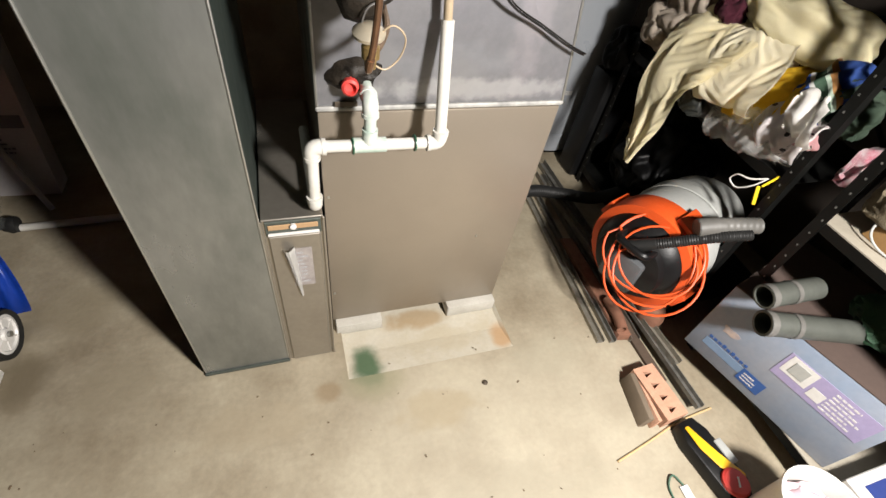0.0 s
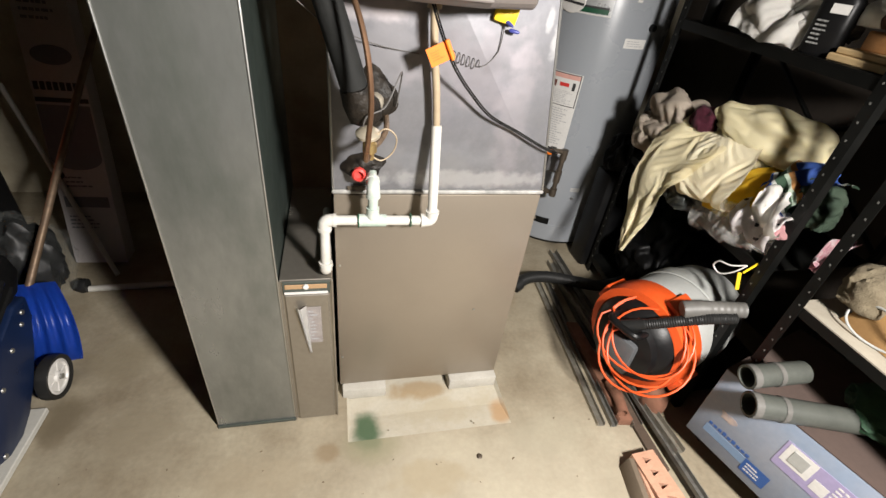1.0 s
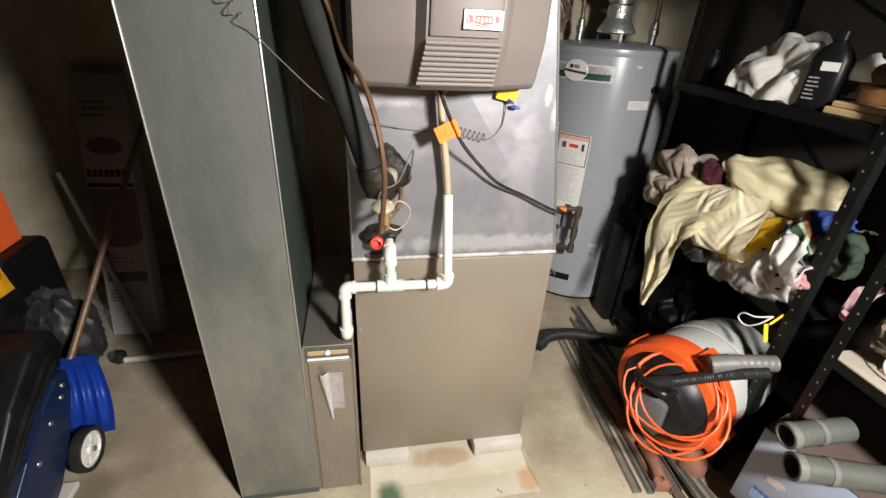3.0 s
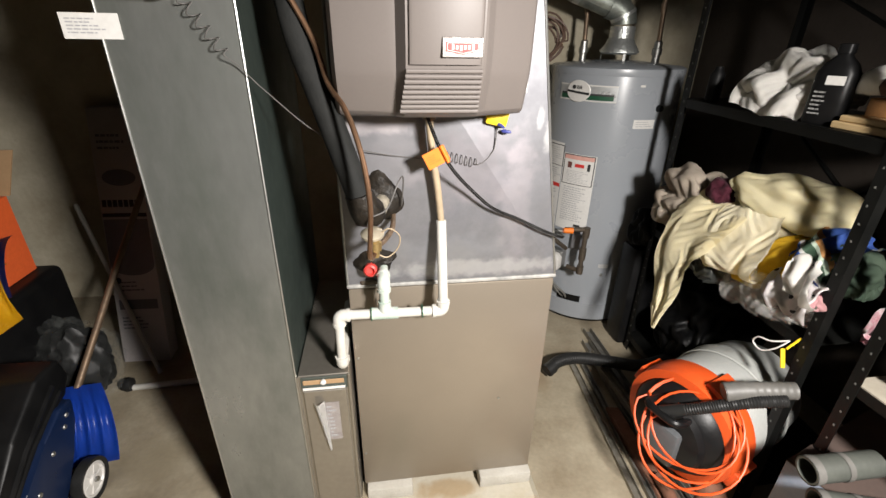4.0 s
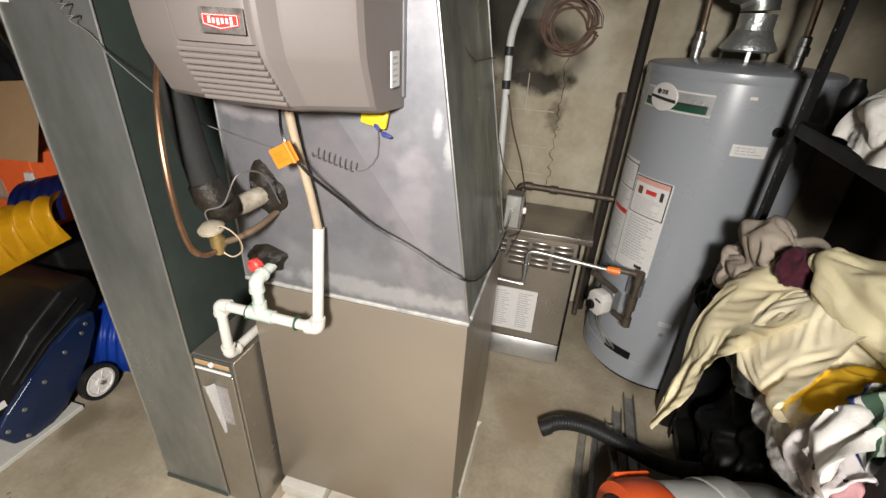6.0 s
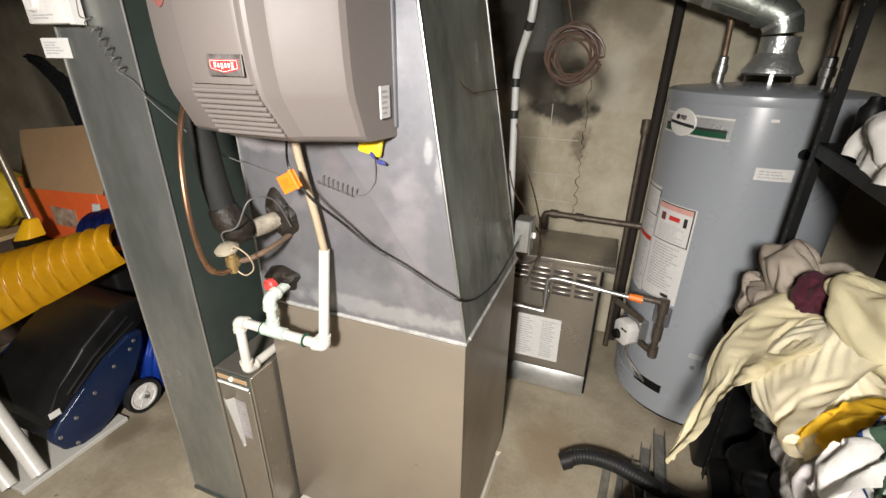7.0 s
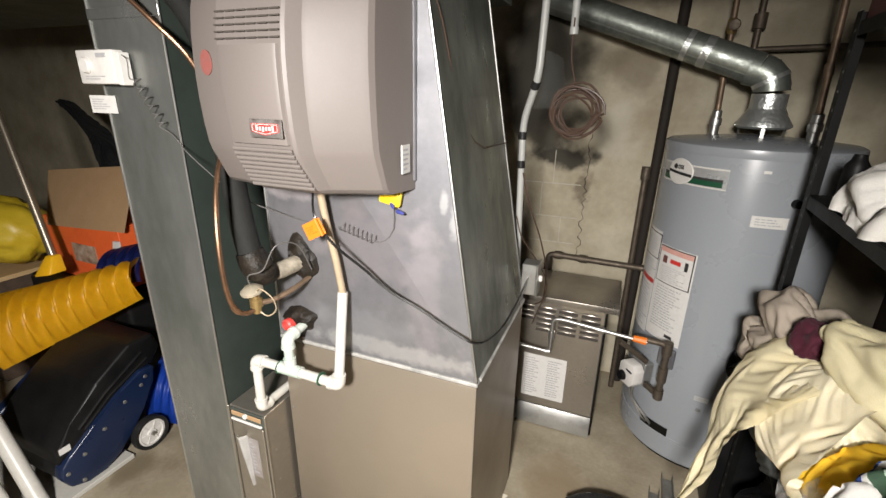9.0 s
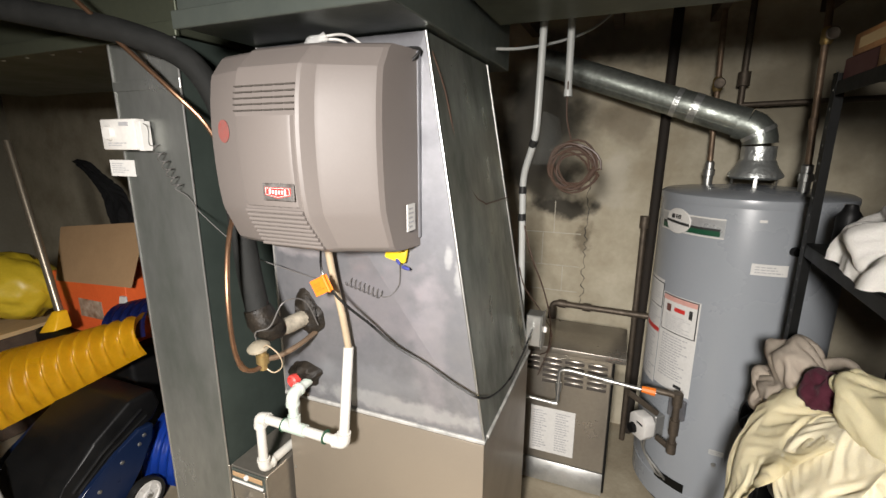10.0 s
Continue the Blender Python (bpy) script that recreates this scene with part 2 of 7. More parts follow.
def join(bm, other):
    me = bpy.data.meshes.new("tmp")
    other.to_mesh(me)
    other.free()
    bm.from_mesh(me)
    bpy.data.meshes.remove(me)
    return bm


def hexa(corners, bevel=0.0):
    """A solid from 8 corners: bottom four, then top four, both in the same turning sense."""
    b = bmesh.new()
    v = [b.verts.new(c) for c in corners]
    for f in ((3, 2, 1, 0), (4, 5, 6, 7), (0, 1, 5, 4), (1, 2, 6, 5), (2, 3, 7, 6), (3, 0, 4, 7)):
        b.faces.new([v[i] for i in f])
    if bevel:
        bmesh.ops.bevel(b, geom=b.edges[:], offset=bevel, segments=2, affect="EDGES", profile=0.5)
    return b


def smooth_path(points, steps=8):
    """Catmull-Rom through the points."""
    p = [Vector(q) for q in points]
    p = [p[0] * 2 - p[1]] + p + [p[-1] * 2 - p[-2]]
    out = []
    for i in range(1, len(p) - 2):
        for k in range(steps):
            t = k / steps
            a, b, c, d = p[i - 1], p[i], p[i + 1], p[i + 2]
            out.append(0.5 * ((2 * b) + (c - a) * t + (2 * a - 5 * b + 4 * c - d) * t * t + (3 * b - a - 3 * c + d) * t ** 3))
    out.append(p[-2])
    return out


def tube(points, radius, sides=12, caps=True, inner=0.0, bm=None):
    """A pipe along points; radius may be a number or a list."""
    b = bm or bmesh.new()
    pts = [Vector(p) for p in points]
    rad = radius if isinstance(radius, (list, tuple)) else [radius] * len(pts)
    up = None
    rings = []
    for i, p in enumerate(pts):
        d = (pts[min(i + 1, len(pts) - 1)] - pts[max(i - 1, 0)]).normalized()
        if up is None:
            up = d.orthogonal().normalized()
        up = (up - d * up.dot(d))
        up = up.normalized() if up.length > 1e-6 else d.orthogonal().normalized()
        side = d.cross(up)
        rings.append([b.verts.new(p + (up * math.cos(a) + side * math.sin(a)) * rad[i]) for a in (2 * math.pi * k / sides for k in range(sides))])
    for r, s in zip(rings, rings[1:]):
        for k in range(sides):
            b.faces.new((r[k], r[(k + 1) % sides], s[(k + 1) % sides], s[k]))
    if caps and not inner:
        b.faces.new(rings[0][::-1])
        b.faces.new(rings[-1])
    if inner:
        for ring, j in ((rings[0], 0), (rings[-1], len(pts) - 1)):
            d = (pts[1] - pts[0]).normalized() if j == 0 else (pts[-1] - pts[-2]).normalized()
            c = pts[j]
            depth = d * min(0.12, (pts[1] - pts[0]).length) * (1 if j == 0 else -1)
            r2 = [b.verts.new(c + (v.co - c) * inner) for v in ring]
            r3 = [b.verts.new(c + depth + (v.co - c) * inner) for v in ring]
            for k in range(sides):
                n = (k + 1) % sides
                b.faces.new((ring[k], ring[n], r2[n], r2[k]))
                b.faces.new((r2[k], r2[n], r3[n], r3[k]))
            b.faces.new(r3)
    return b


def lathe(profile, sides=32, m=None):
    """Turns (radius, z) points about z."""
    b = bmesh.new()
    rings = []
    for r, z in profile:
        if r < 1e-5:
            rings.append([b.verts.new((0, 0, z))])
        else:
            rings.append([b.verts.new((r * math.cos(2 * math.pi * k / sides), r * math.sin(2 * math.pi * k / sides), z)) for k in range(sides)])
    for a, c in zip(rings, rings[1:]):
        for k in range(sides):
            n = (k + 1) % sides
            f = [a[0]] if len(a) == 1 else [a[k], a[n]]
            f += [c[0]] if len(c) == 1 else [c[n], c[k]]
            if len(f) > 2:
                b.faces.new(f)
    if m is not None:
        b.transform(m)
    return b


def aim(place, direction):
    """A pose whose z axis points along direction."""
    return Matrix.Translation(place) @ Vector(direction).to_track_quat("Z", "Y").to_matrix().to_4x4()


def slab_plan(outline, z0, z1, bevel=0.0, m=None):
    """A plate from an outline of (x, y), between two heights."""
    b = bmesh.new()
    lo = [b.verts.new((x, y, z0)) for x, y in outline]
    hi = [b.verts.new((x, y, z1)) for x, y in outline]
    b.faces.new(lo[::-1])
    b.faces.new(hi)
    n = len(lo)
    for i in range(n):
        b.faces.new((lo[i], lo[(i + 1) % n], hi[(i + 1) % n], hi[i]))
    if bevel:
        bmesh.ops.bevel(b, geom=b.edges[:], offset=bevel, segments=2, affect="EDGES", profile=0.5)
    if m is not None:
        b.transform(m)
    return b


FRONT = Matrix.Rotation(radians(90), 4, "X")   # text on a face that looks towards -y


def on_front(x, y, z, turn=0):
    return Matrix.Translation((x, y, z)) @ FRONT @ Matrix.Rotation(radians(turn), 4, "Z")


def on_left(x, y, z, turn=0):
    """On a face that looks towards -x."""
    return Matrix.Translation((x, y, z)) @ Matrix.Rotation(radians(-90), 4, "Z") @ FRONT @ Matrix.Rotation(radians(turn), 4, "Z")


def bars(name, w, h, rows, m, material, parent, seed=0, fill=0.85):
    """Lines of print that cannot be read: thin bars on a sheet of w by h, x right, y up, centred."""
    r = random.Random(seed)
    b = bmesh.new()
    for i in range(rows):
        y = h / 2 - (i + 0.5) * h / rows
        x = -w / 2
        end = -w / 2 + w * r.uniform(0.6, 1.0) * fill
        while x < end:
            step = min(r.uniform(0.05, 0.2) * w, end - x)
            box(x, x + step * 0.86, y - h / rows * 0.2, y + h / rows * 0.2, 0.0004, 0.0009, 0, 1, b)
            x += step + 0.01 * w
    b.transform(m)
    return part(name, b, material, parent, smooth=0)


# ---- structure ----
def floor_with_pit():
    """The concrete floor with the shallow rectangular pit under the furnace."""
    b = bmesh.new()
    xs, ys = [-4.5, 0.345, 0.955, 2.75], [-3.2, 0.785, 1.5, 2.66]
    pit = -0.014
    v = {(i, j): b.verts.new((xs[i], ys[j], 0)) for i in range(4) for j in range(4)}
    for i in range(3):
        for j in range(3):
            if (i, j) != (1, 1):
                b.faces.new((v[i, j], v[i + 1, j], v[i + 1, j + 1], v[i, j + 1]))
    loop = [(1, 1), (2, 1), (2, 2), (1, 2)]
    low = [b.verts.new((xs[i] + (0.012 if i == 1 else -0.012), ys[j] + (0.10 if j == 1 else -0.012), pit)) for i, j in loop]
    for k in range(4):
        n = (k + 1) % 4
        b.faces.new((v[loop[k]], v[loop[n]], low[n], low[k]))
    b.faces.new(low)
    me = mesh_of(b, "floor", CONCRETE, 0)
    ob = new("floor", me)
    me.materials.append(PIT)
    for p in me.polygons:
        if p.center.z < -0.001:
            p.material_index = 1
    return tagged(ob, "stained bare concrete floor with a shallow pale pit", "floor", kind="structure")


# Wide paler patch across the open floor.
stain_or_shading(CONCRETE, (0.50, 0.46, 0.36), (0.85, 0.45, 0), (0.7, 0.45, 0.5), 0.35)
stain_or_shading(CONCRETE, (0.055, 0.105, 0.05), (0.414, 0.810, 0), (0.062, 0.085, 0.2), 0.95, 0.4)
stain_or_shading(CONCRETE, (0.24, 0.225, 0.14), (0.425, 0.765, 0), (0.12, 0.085, 0.1), 0.65, 0.25)
stain_or_shading(CONCRETE, (0.20, 0.14, 0.075), (0.275, 0.755, 0), (0.05, 0.04, 0.1), 0.65, 0.4)
stain_or_shading(CONCRETE, (0.20, 0.16, 0.10), (-0.60, 0.98, 0), (0.05, 0.13, 0.1), 0.6, 0.5)
stain_or_shading(CONCRETE, (0.24, 0.20, 0.13), (-0.52, 1.25, 0), (0.16, 0.14, 0.1), 0.5, 0.6)
stain_or_shading(CONCRETE, (0.34, 0.31, 0.23), (1.08, 0.72, 0), (0.16, 0.11, 0.1), 0.45, 0.5)
stain_or_shading(CONCRETE, (0.15, 0.12, 0.075), (-0.62, 1.01, 0), (0.10, 0.10, 0.1), 0.75, 0.7)
stain_or_shading(CONCRETE, (0.17, 0.14, 0.09), (-0.78, 1.20, 0), (0.20, 0.09, 0.1), 0.7, 0.7)
stain_or_shading(CONCRETE, (0.26, 0.22, 0.15), (-0.35, 0.92, 0), (0.14, 0.10, 0.1), 0.6, 0.7)
stain_or_shading(CONCRETE, (0.30, 0.25, 0.17), (0.05, 0.70, 0), (0.22, 0.08, 0.1), 0.5, 0.8)
stain_or_shading(CONCRETE, (0.32, 0.26, 0.16), (0.62, 0.62, 0), (0.16, 0.07, 0.1), 0.5, 0.8)
stain_or_shading(CONCRETE, (0.24, 0.18, 0.11), (1.12, 1.62, 0), (0.14, 0.22, 0.1), 0.7, 0.7)
stain_or_shading(CONCRETE, (0.30, 0.27, 0.20), (0.80, 0.30, 0), (0.30, 0.12, 0.1), 0.45, 0.8)
stain_or_shading(PIT, (0.40, 0.22, 0.08), (0.93, 0.84, -0.03), (0.05, 0.07, 0.1), 0.7, 0.4)
stain_or_shading(PIT, (0.30, 0.20, 0.09), (0.62, 0.98, -0.02), (0.13, 0.05, 0.1), 0.7, 0.7)
stain_or_shading(PIT, (0.40, 0.35, 0.25), (0.70, 0.88, -0.02), (0.2, 0.06, 0.1), 0.6, 0.9)
stain_or_shading(PIT, (0.055, 0.105, 0.05), (0.414, 0.830, 0), (0.062, 0.085, 0.2), 0.95, 0.4)
floor_with_pit()
stain_or_shading(WALLC, (0.02, 0.018, 0.013), (0.74, 2.6, 1.72), (0.36, 0.2, 0.40), 0.95, 0.6)
stain_or_shading(WALLC, (0.03, 0.026, 0.018), (0.90, 2.6, 1.27), (0.22, 0.2, 0.075), 0.95, 0.8)
stain_or_shading(WALLC, (0.03, 0.026, 0.018), (0.78, 2.6, 1.42), (0.20, 0.2, 0.14), 0.9, 0.8)
stain_or_shading(WALLC, (0.12, 0.095, 0.06), (1.02, 2.6, 1.10), (0.05, 0.2, 0.10), 0.7, 1.0)
stain_or_shading(WALLC, (0.16, 0.13, 0.09), (1.20, 2.6, 1.72), (0.14, 0.2, 0.12), 0.5, 1.0)
stain_or_shading(WALLC, (0.55, 0.52, 0.44), (1.16, 2.6, 1.42), (0.12, 0.2, 0.16), 0.4, 0.9)
# Shade near the joists and overhead duct, put into the wall's colour.
stain_or_shading(WALLC, (0.14, 0.12, 0.08), (1.95, 2.6, 1.85), (0.45, 0.2, 0.35), 0.6, 0.9)
stain_or_shading(WALLC, (0.06, 0.05, 0.035), (1.15, 2.6, 2.1), (0.5, 0.3, 0.12), 0.7, 0.9)
whole("wall_north", box(-4.6, 2.85, 2.6, 2.8, -0.1, 2.5, 0), WALLC, "stained bare concrete wall with dark mould and painted shade near the joists", "wall", "structure")
# East wall: the overhead duct's shade is darkened into its brown.
WALLR = mat("shaded_brown_wall", (0.0525, 0.0406, 0.0315), (0.0315, 0.0245, 0.0182), 0.9, 0, 4, 0.6, 0.3, 50)
WALLO = mat("plain_concrete_wall", (0.30, 0.28, 0.22), (0.22, 0.20, 0.15), 0.9, 0, 3, 0.6, 0.3, 50)
whole("wall_east", box(2.42, 2.6, -3.3, 2.6, -0.1, 2.5, 0), WALLR, "basement wall with shade put into its dark brown colour", "wall", "structure")
whole("wall_west", box(-4.6, -4.4, -3.3, 2.6, -0.1, 2.5, 0), WALLO, "plain concrete basement wall", "wall", "structure")
whole("wall_south", box(-4.4, 2.42, -3.3, -3.1, -0.1, 2.5, 0), WALLO, "plain concrete basement wall", "wall", "structure")


def ceiling():
    b = box(-4.6, 2.6, -3.3, 2.8, 2.38, 2.5, 0)
    for k in range(17):
        x = -4.23 + k * 0.41
        box(x, x + 0.04, -3.1, 2.6, 2.16, 2.38, 0, 1, b)
    return whole("ceiling", b, WOODD, "dark exposed wooden joists and deck", "ceiling", "structure", smooth=0)


ceiling()


def wall_joints():
    """The pale mortar joints and the crack that show on the back wall."""
    b = bmesh.new()
    for z in (0.78, 0.93, 1.12):
        box(0.62, 1.01, 2.5985, 2.6, z - 0.003, z + 0.003, 0.001, 1, b)
    for x, z0, z1 in ((0.80, 0.93, 1.12), (0.92, 0.78, 0.93), (0.86, 1.12, 1.3)):
        box(x - 0.0025, x + 0.0025, 2.5985, 2.6, z0, z1, 0.001, 1, b)
    return whole("mortar_joint_trim", b, mat("grey_mortar", (0.50, 0.47, 0.39), (0.36, 0.33, 0.26), 0.9, 0, 20, 0.8, 0.4), "pale mortar joints in the concrete wall", "trim", "structure")


wall_joints()


def wall_crack():
    """The dark ragged crack that runs down the back wall below the coil."""
    r = random.Random(12)
    p = [Vector((1.035 + r.uniform(-0.012, 0.012), 2.5988, 1.42 - 0.022 * k)) for k in range(34)]
    return whole("crack_trim", tube(p, [r.uniform(0.0006, 0.0035) for _ in p], 5), SLOT, "ragged dark crack in the concrete wall", "crack", "structure")


wall_crack()

# ---- furnace, ducts ----
def return_duct():
    t = thing("return_duct", "tall weathered galvanized sheet-metal return duct standing on the floor", "duct")
    x0, x1, y0, y1, top = -0.09, 0.163, 0.90, 1.50, 1.86
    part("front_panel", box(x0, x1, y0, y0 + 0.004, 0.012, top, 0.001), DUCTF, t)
    part("side_panel", box(x1 - 0.004, x1 - 0.0005, y0 + 0.0045, y1, 0.012, top, 0), DUCT_SHADED, t, "galvanized side with shade put into its dark green-grey colour")
    part("side_panel", box(x0 + 0.0005, x0 + 0.004, y0 + 0.0045, y1, 0.012, top, 0), DUCT_SHADED, t, "galvanized side with shade put into its dark green-grey colour")
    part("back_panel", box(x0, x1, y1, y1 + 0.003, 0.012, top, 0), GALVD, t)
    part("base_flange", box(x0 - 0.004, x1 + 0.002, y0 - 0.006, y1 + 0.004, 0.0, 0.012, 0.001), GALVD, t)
    for x in (x0, x1):
        part("corner_seam", tube([(x, y0 - 0.0005, 0.02), (x, y0 - 0.0005, top)], 0.0028, 8), STEEL, t, "bright folded corner seam")
    part("top_cleat", box(x0 - 0.002, x1 + 0.002, y0 - 0.004, y0 - 0.0005, 1.74, 1.765, 0.001), DUCTF, t)
    lab = part("label", box(-0.155, -0.052, y0 - 0.0035, y0 - 0.002, 1.515, 1.56, 0), PAPER, t, "white printed label")
    bars("print_bar", 0.085, 0.03, 5, on_front(-0.1035, y0 - 0.0035, 1.538), INK, lab, 3)
    return t


return_duct()


def filter_box():
    t = thing("filter_cabinet", "narrow taupe sheet-metal filter cabinet with a torn paper label", "filter cabinet")
    x0, x1, y0, y1, top = 0.1665, 0.311, 0.90, 1.46, 0.648
    part("body", box(x0, x1, y0 + 0.004, y1, 0.0, top, 0.002), STEELP, t)
    part("door", box(x0 + 0.012, x1 - 0.010, y0 - 0.004, y0 + 0.0035, 0.006, top - 0.052, 0.002), STEELP, t, "removable brushed taupe door")
    part("slot_frame", box(x0 + 0.008, x1 - 0.006, y0 - 0.001, y0 + 0.0036, top - 0.05, top - 0.004, 0.001), GALVD, t)
    part("filter_edge", box(x0 + 0.014, x1 - 0.014, y0 - 0.005, y0 - 0.0012, top - 0.028, top - 0.012, 0.002), CARD, t, "orange-brown cardboard filter edge")
    part("strip", box(x0 + 0.012, x1 - 0.012, y0 - 0.007, y0 - 0.0012, top - 0.046, top - 0.039, 0.001), WHITE, t, "white pull strip")
    part("knob", lathe([(0, 0), (0.008, 0.001), (0.008, 0.008), (0, 0.012)], 12, aim(((x0 + x1) / 2, y0 - 0.002, top - 0.018), (0, -1, 0))), WHITE, t)
    for x in (x0, x1):
        part("edge_flange", box(x - 0.003, x + 0.003, y0 - 0.003, y0 + 0.003, 0.0, top, 0.001), STEELP, t)
    lab = part("label", box(0.222, 0.276, y0 - 0.0055, y0 - 0.0043, 0.40, 0.55, 0), mat("crumpled_silver_label", (0.40, 0.37, 0.36), (0.28, 0.25, 0.25), 0.35, 0.4, 30, 0.7, 0.3), t, "crumpled silver label")
    bars("print_bar", 0.046, 0.13, 9, on_front(0.249, y0 - 0.0055, 0.475), INK, lab, 8)
    curl = bmesh.new()
    rows = []
    for k in range(9):
        s = k / 8
        z, w = 0.565 - 0.20 * s, 0.024 * (1 - s) + 0.006
        rows.append([curl.verts.new((0.205 + 0.03 * s + w * u, y0 - 0.006 - 0.022 * math.sin(math.pi * (0.15 + 0.85 * u)) * (1 - 0.6 * s), z - 0.006 * u)) for u in (0, 0.25, 0.5, 0.75, 1)])
    for a, c in zip(rows, rows[1:]):
        for k in range(4):
            curl.faces.new((a[k], a[k + 1], c[k + 1], c[k]))
    bmesh.ops.solidify(curl, geom=curl.faces[:], thickness=0.0008)
    part("torn_flap", curl, PAPER, t, "curled white torn paper flap")
    for z in (0.12, 0.25, 0.38, 0.5):
        part("screw", lathe([(0, 0), (0.0035, 0), (0.0035, 0.002), (0, 0.003)], 8, aim((x1 - 0.001, y0 + 0.03, z), (1, 0, 0))), STEEL, t)
    return t


filter_box()


def furnace_cabinet():
    t = thing("furnace_cabinet", "taupe enamelled furnace cabinet standing on concrete blocks over the pit", "furnace")
    x0, x1, y0, y1, z0, z1 = 0.322, 0.942, 1.0, 1.55, 0.042, 0.872
    part("body", box(x0 + 0.002, x1 - 0.002, y0 + 0.010, y1, z0, z1, 0.003), BEIGE, t)
    part("front_panel", box(x0, x1, y0, y0 + 0.0095, z0 + 0.002, z1 - 0.004, 0.004, 2), BEIGE, t, "plain smooth taupe panel")
    part("top_cleat", box(x0 - 0.004, x1 + 0.004, y0 - 0.006, y0 + 0.02, z1 + 0.0005, z1 + 0.012, 0.003), SEAL, t, "silver cleat with smeared white sealant")
    part("top_cleat", box(x1 - 0.02, x1 + 0.006, y0 + 0.021, y1, z1 + 0.0005, z1 + 0.012, 0.003), SEAL, t)
    part("plate", box(0.36, 0.41, y0 - 0.009, y0 - 0.0062, z1 + 0.0135, z1 + 0.027, 0.001), IRON, t, "small dark nameplate")
    for z in (0.2, 0.62):
        part("screw", lathe([(0, 0), (0.004, 0), (0.004, 0.002), (0, 0.003)], 8, aim((x0 + 0.012, y0 - 0.0002, z), (0, -1, 0))), STEEL, t)
    part("screw", lathe([(0, 0), (0.004, 0), (0.003, 0.002), (0, 0.003)], 8, aim((0.80, y0 - 0.0002, 0.40), (0, -1, 0))), STEEL, t)
    return t


furnace_cabinet()


def plenum():
    t = thing("plenum", "tapered galvanized sheet-metal plenum above the furnace cabinet", "plenum")
    z0, z1 = 0.8855, 1.84
    lo = [(0.322, 1.0), (0.942, 1.0), (0.942, 1.53), (0.322, 1.53)]
    hi = [(0.322, 1.0), (0.790, 1.0), (0.790, 1.45), (0.322, 1.45)]

    def sheet(a, b, proud, mid=0.5):
        """One side with its cross-broken creases: raised a little at the middle."""
        bm = bmesh.new()
        c = [Vector((*lo[a], z0)), Vector((*lo[b], z0)), Vector((*hi[b], z1)), Vector((*hi[a], z1))]
        n = (c[1] - c[0]).cross(c[3] - c[0]).normalized()
        centre = sum(c, Vector()) / 4
        v = [bm.verts.new(p) for p in c]
        m = bm.verts.new(centre + n * proud)
        for k in range(4):
            bm.faces.new((v[k], v[(k + 1) % 4], m))
        return bm
    front = bmesh.new()
    c = [front.verts.new(p) for p in ((0.322, 1.0, z0), (0.942, 1.0, z0), (0.790, 1.0, z1), (0.322, 1.0, z1))]
    m1 = front.verts.new((0.585, 0.978, 1.41))
    for k in range(4):
        front.faces.new((c[k], c[(k + 1) % 4], m1))
    part("front_panel", front, GALV, t, smooth=0)
    part("side_panel", sheet(1, 2, 0.006), PLENS, t, "dull greenish side sheet", smooth=0)
    part("side_panel", sheet(3, 0, 0.004), PLENS, t, "dull greenish side sheet", smooth=0)
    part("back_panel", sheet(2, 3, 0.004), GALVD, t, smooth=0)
    for a, b in ((lo[1], hi[1]), (lo[0], hi[0]), (lo[2], hi[2])):
        part("corner_seam", tube([(a[0], a[1] - 0.001, z0), (b[0], b[1] - 0.001, z1)], 0.0035, 8), STEEL, t, "bright folded corner seam")
    for z in (1.0, 1.2, 1.4, 1.6):
        f = (z - z0) / (z1 - z0)
        part("screw", lathe([(0, 0), (0.004, 0), (0.003, 0.002), (0, 0.003)], 8, aim((0.942 - 0.152 * f - 0.06, 0.9985, z), (0, -1, 0))), STEEL, t)
    return t


plenum()
for n, (a, b) in enumerate(((0.33, 0.495), (0.748, 0.945))):
    blk = box(a, b, 0.97, 1.12, -0.0138, 0.0415, 0.006, 2)
    whole("concrete_block", blk, BLOCK, "rough grey concrete block under the furnace cabinet", "concrete block", group="furnace blocks")
whole("concrete_block", box(0.40, 0.90, 1.30, 1.44, -0.0138, 0.0415, 0.006, 2), BLOCK, "rough grey concrete block under the furnace cabinet", "concrete block", group="furnace blocks")


def trunk(name, label, x0, x1, y0, y1, z0, z1, material=None, screws=()):
    t = thing(name, label, "duct")
    part("body", box(x0, x1, y0, y1, z0, z1, 0.002), material or GALVD, t)
    part("front_flange", box(x0 - 0.006, x1 + 0.006, y0 - 0.012, y0 - 0.0005, z0 - 0.006, z0 + 0.03, 0.002), material or GALVD, t)
    for x, y in screws:
        part("screw", lathe([(0, 0), (0.006, 0), (0.005, 0.003), (0, 0.004)], 8, aim((x, y, z0 - 0.0002), (0, 0, -1))), STEEL, t)
    return t


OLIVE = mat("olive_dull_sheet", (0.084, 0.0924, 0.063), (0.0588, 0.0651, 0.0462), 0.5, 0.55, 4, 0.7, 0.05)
trunk("supply_trunk", "dark galvanized supply trunk duct under the joists", 0.305, 0.815, 0.80, 1.62, 1.845, 2.10)
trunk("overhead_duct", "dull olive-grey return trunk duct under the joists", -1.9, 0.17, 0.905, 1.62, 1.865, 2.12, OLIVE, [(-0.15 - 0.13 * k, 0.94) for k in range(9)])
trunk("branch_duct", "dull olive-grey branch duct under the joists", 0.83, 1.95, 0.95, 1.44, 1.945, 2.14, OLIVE)


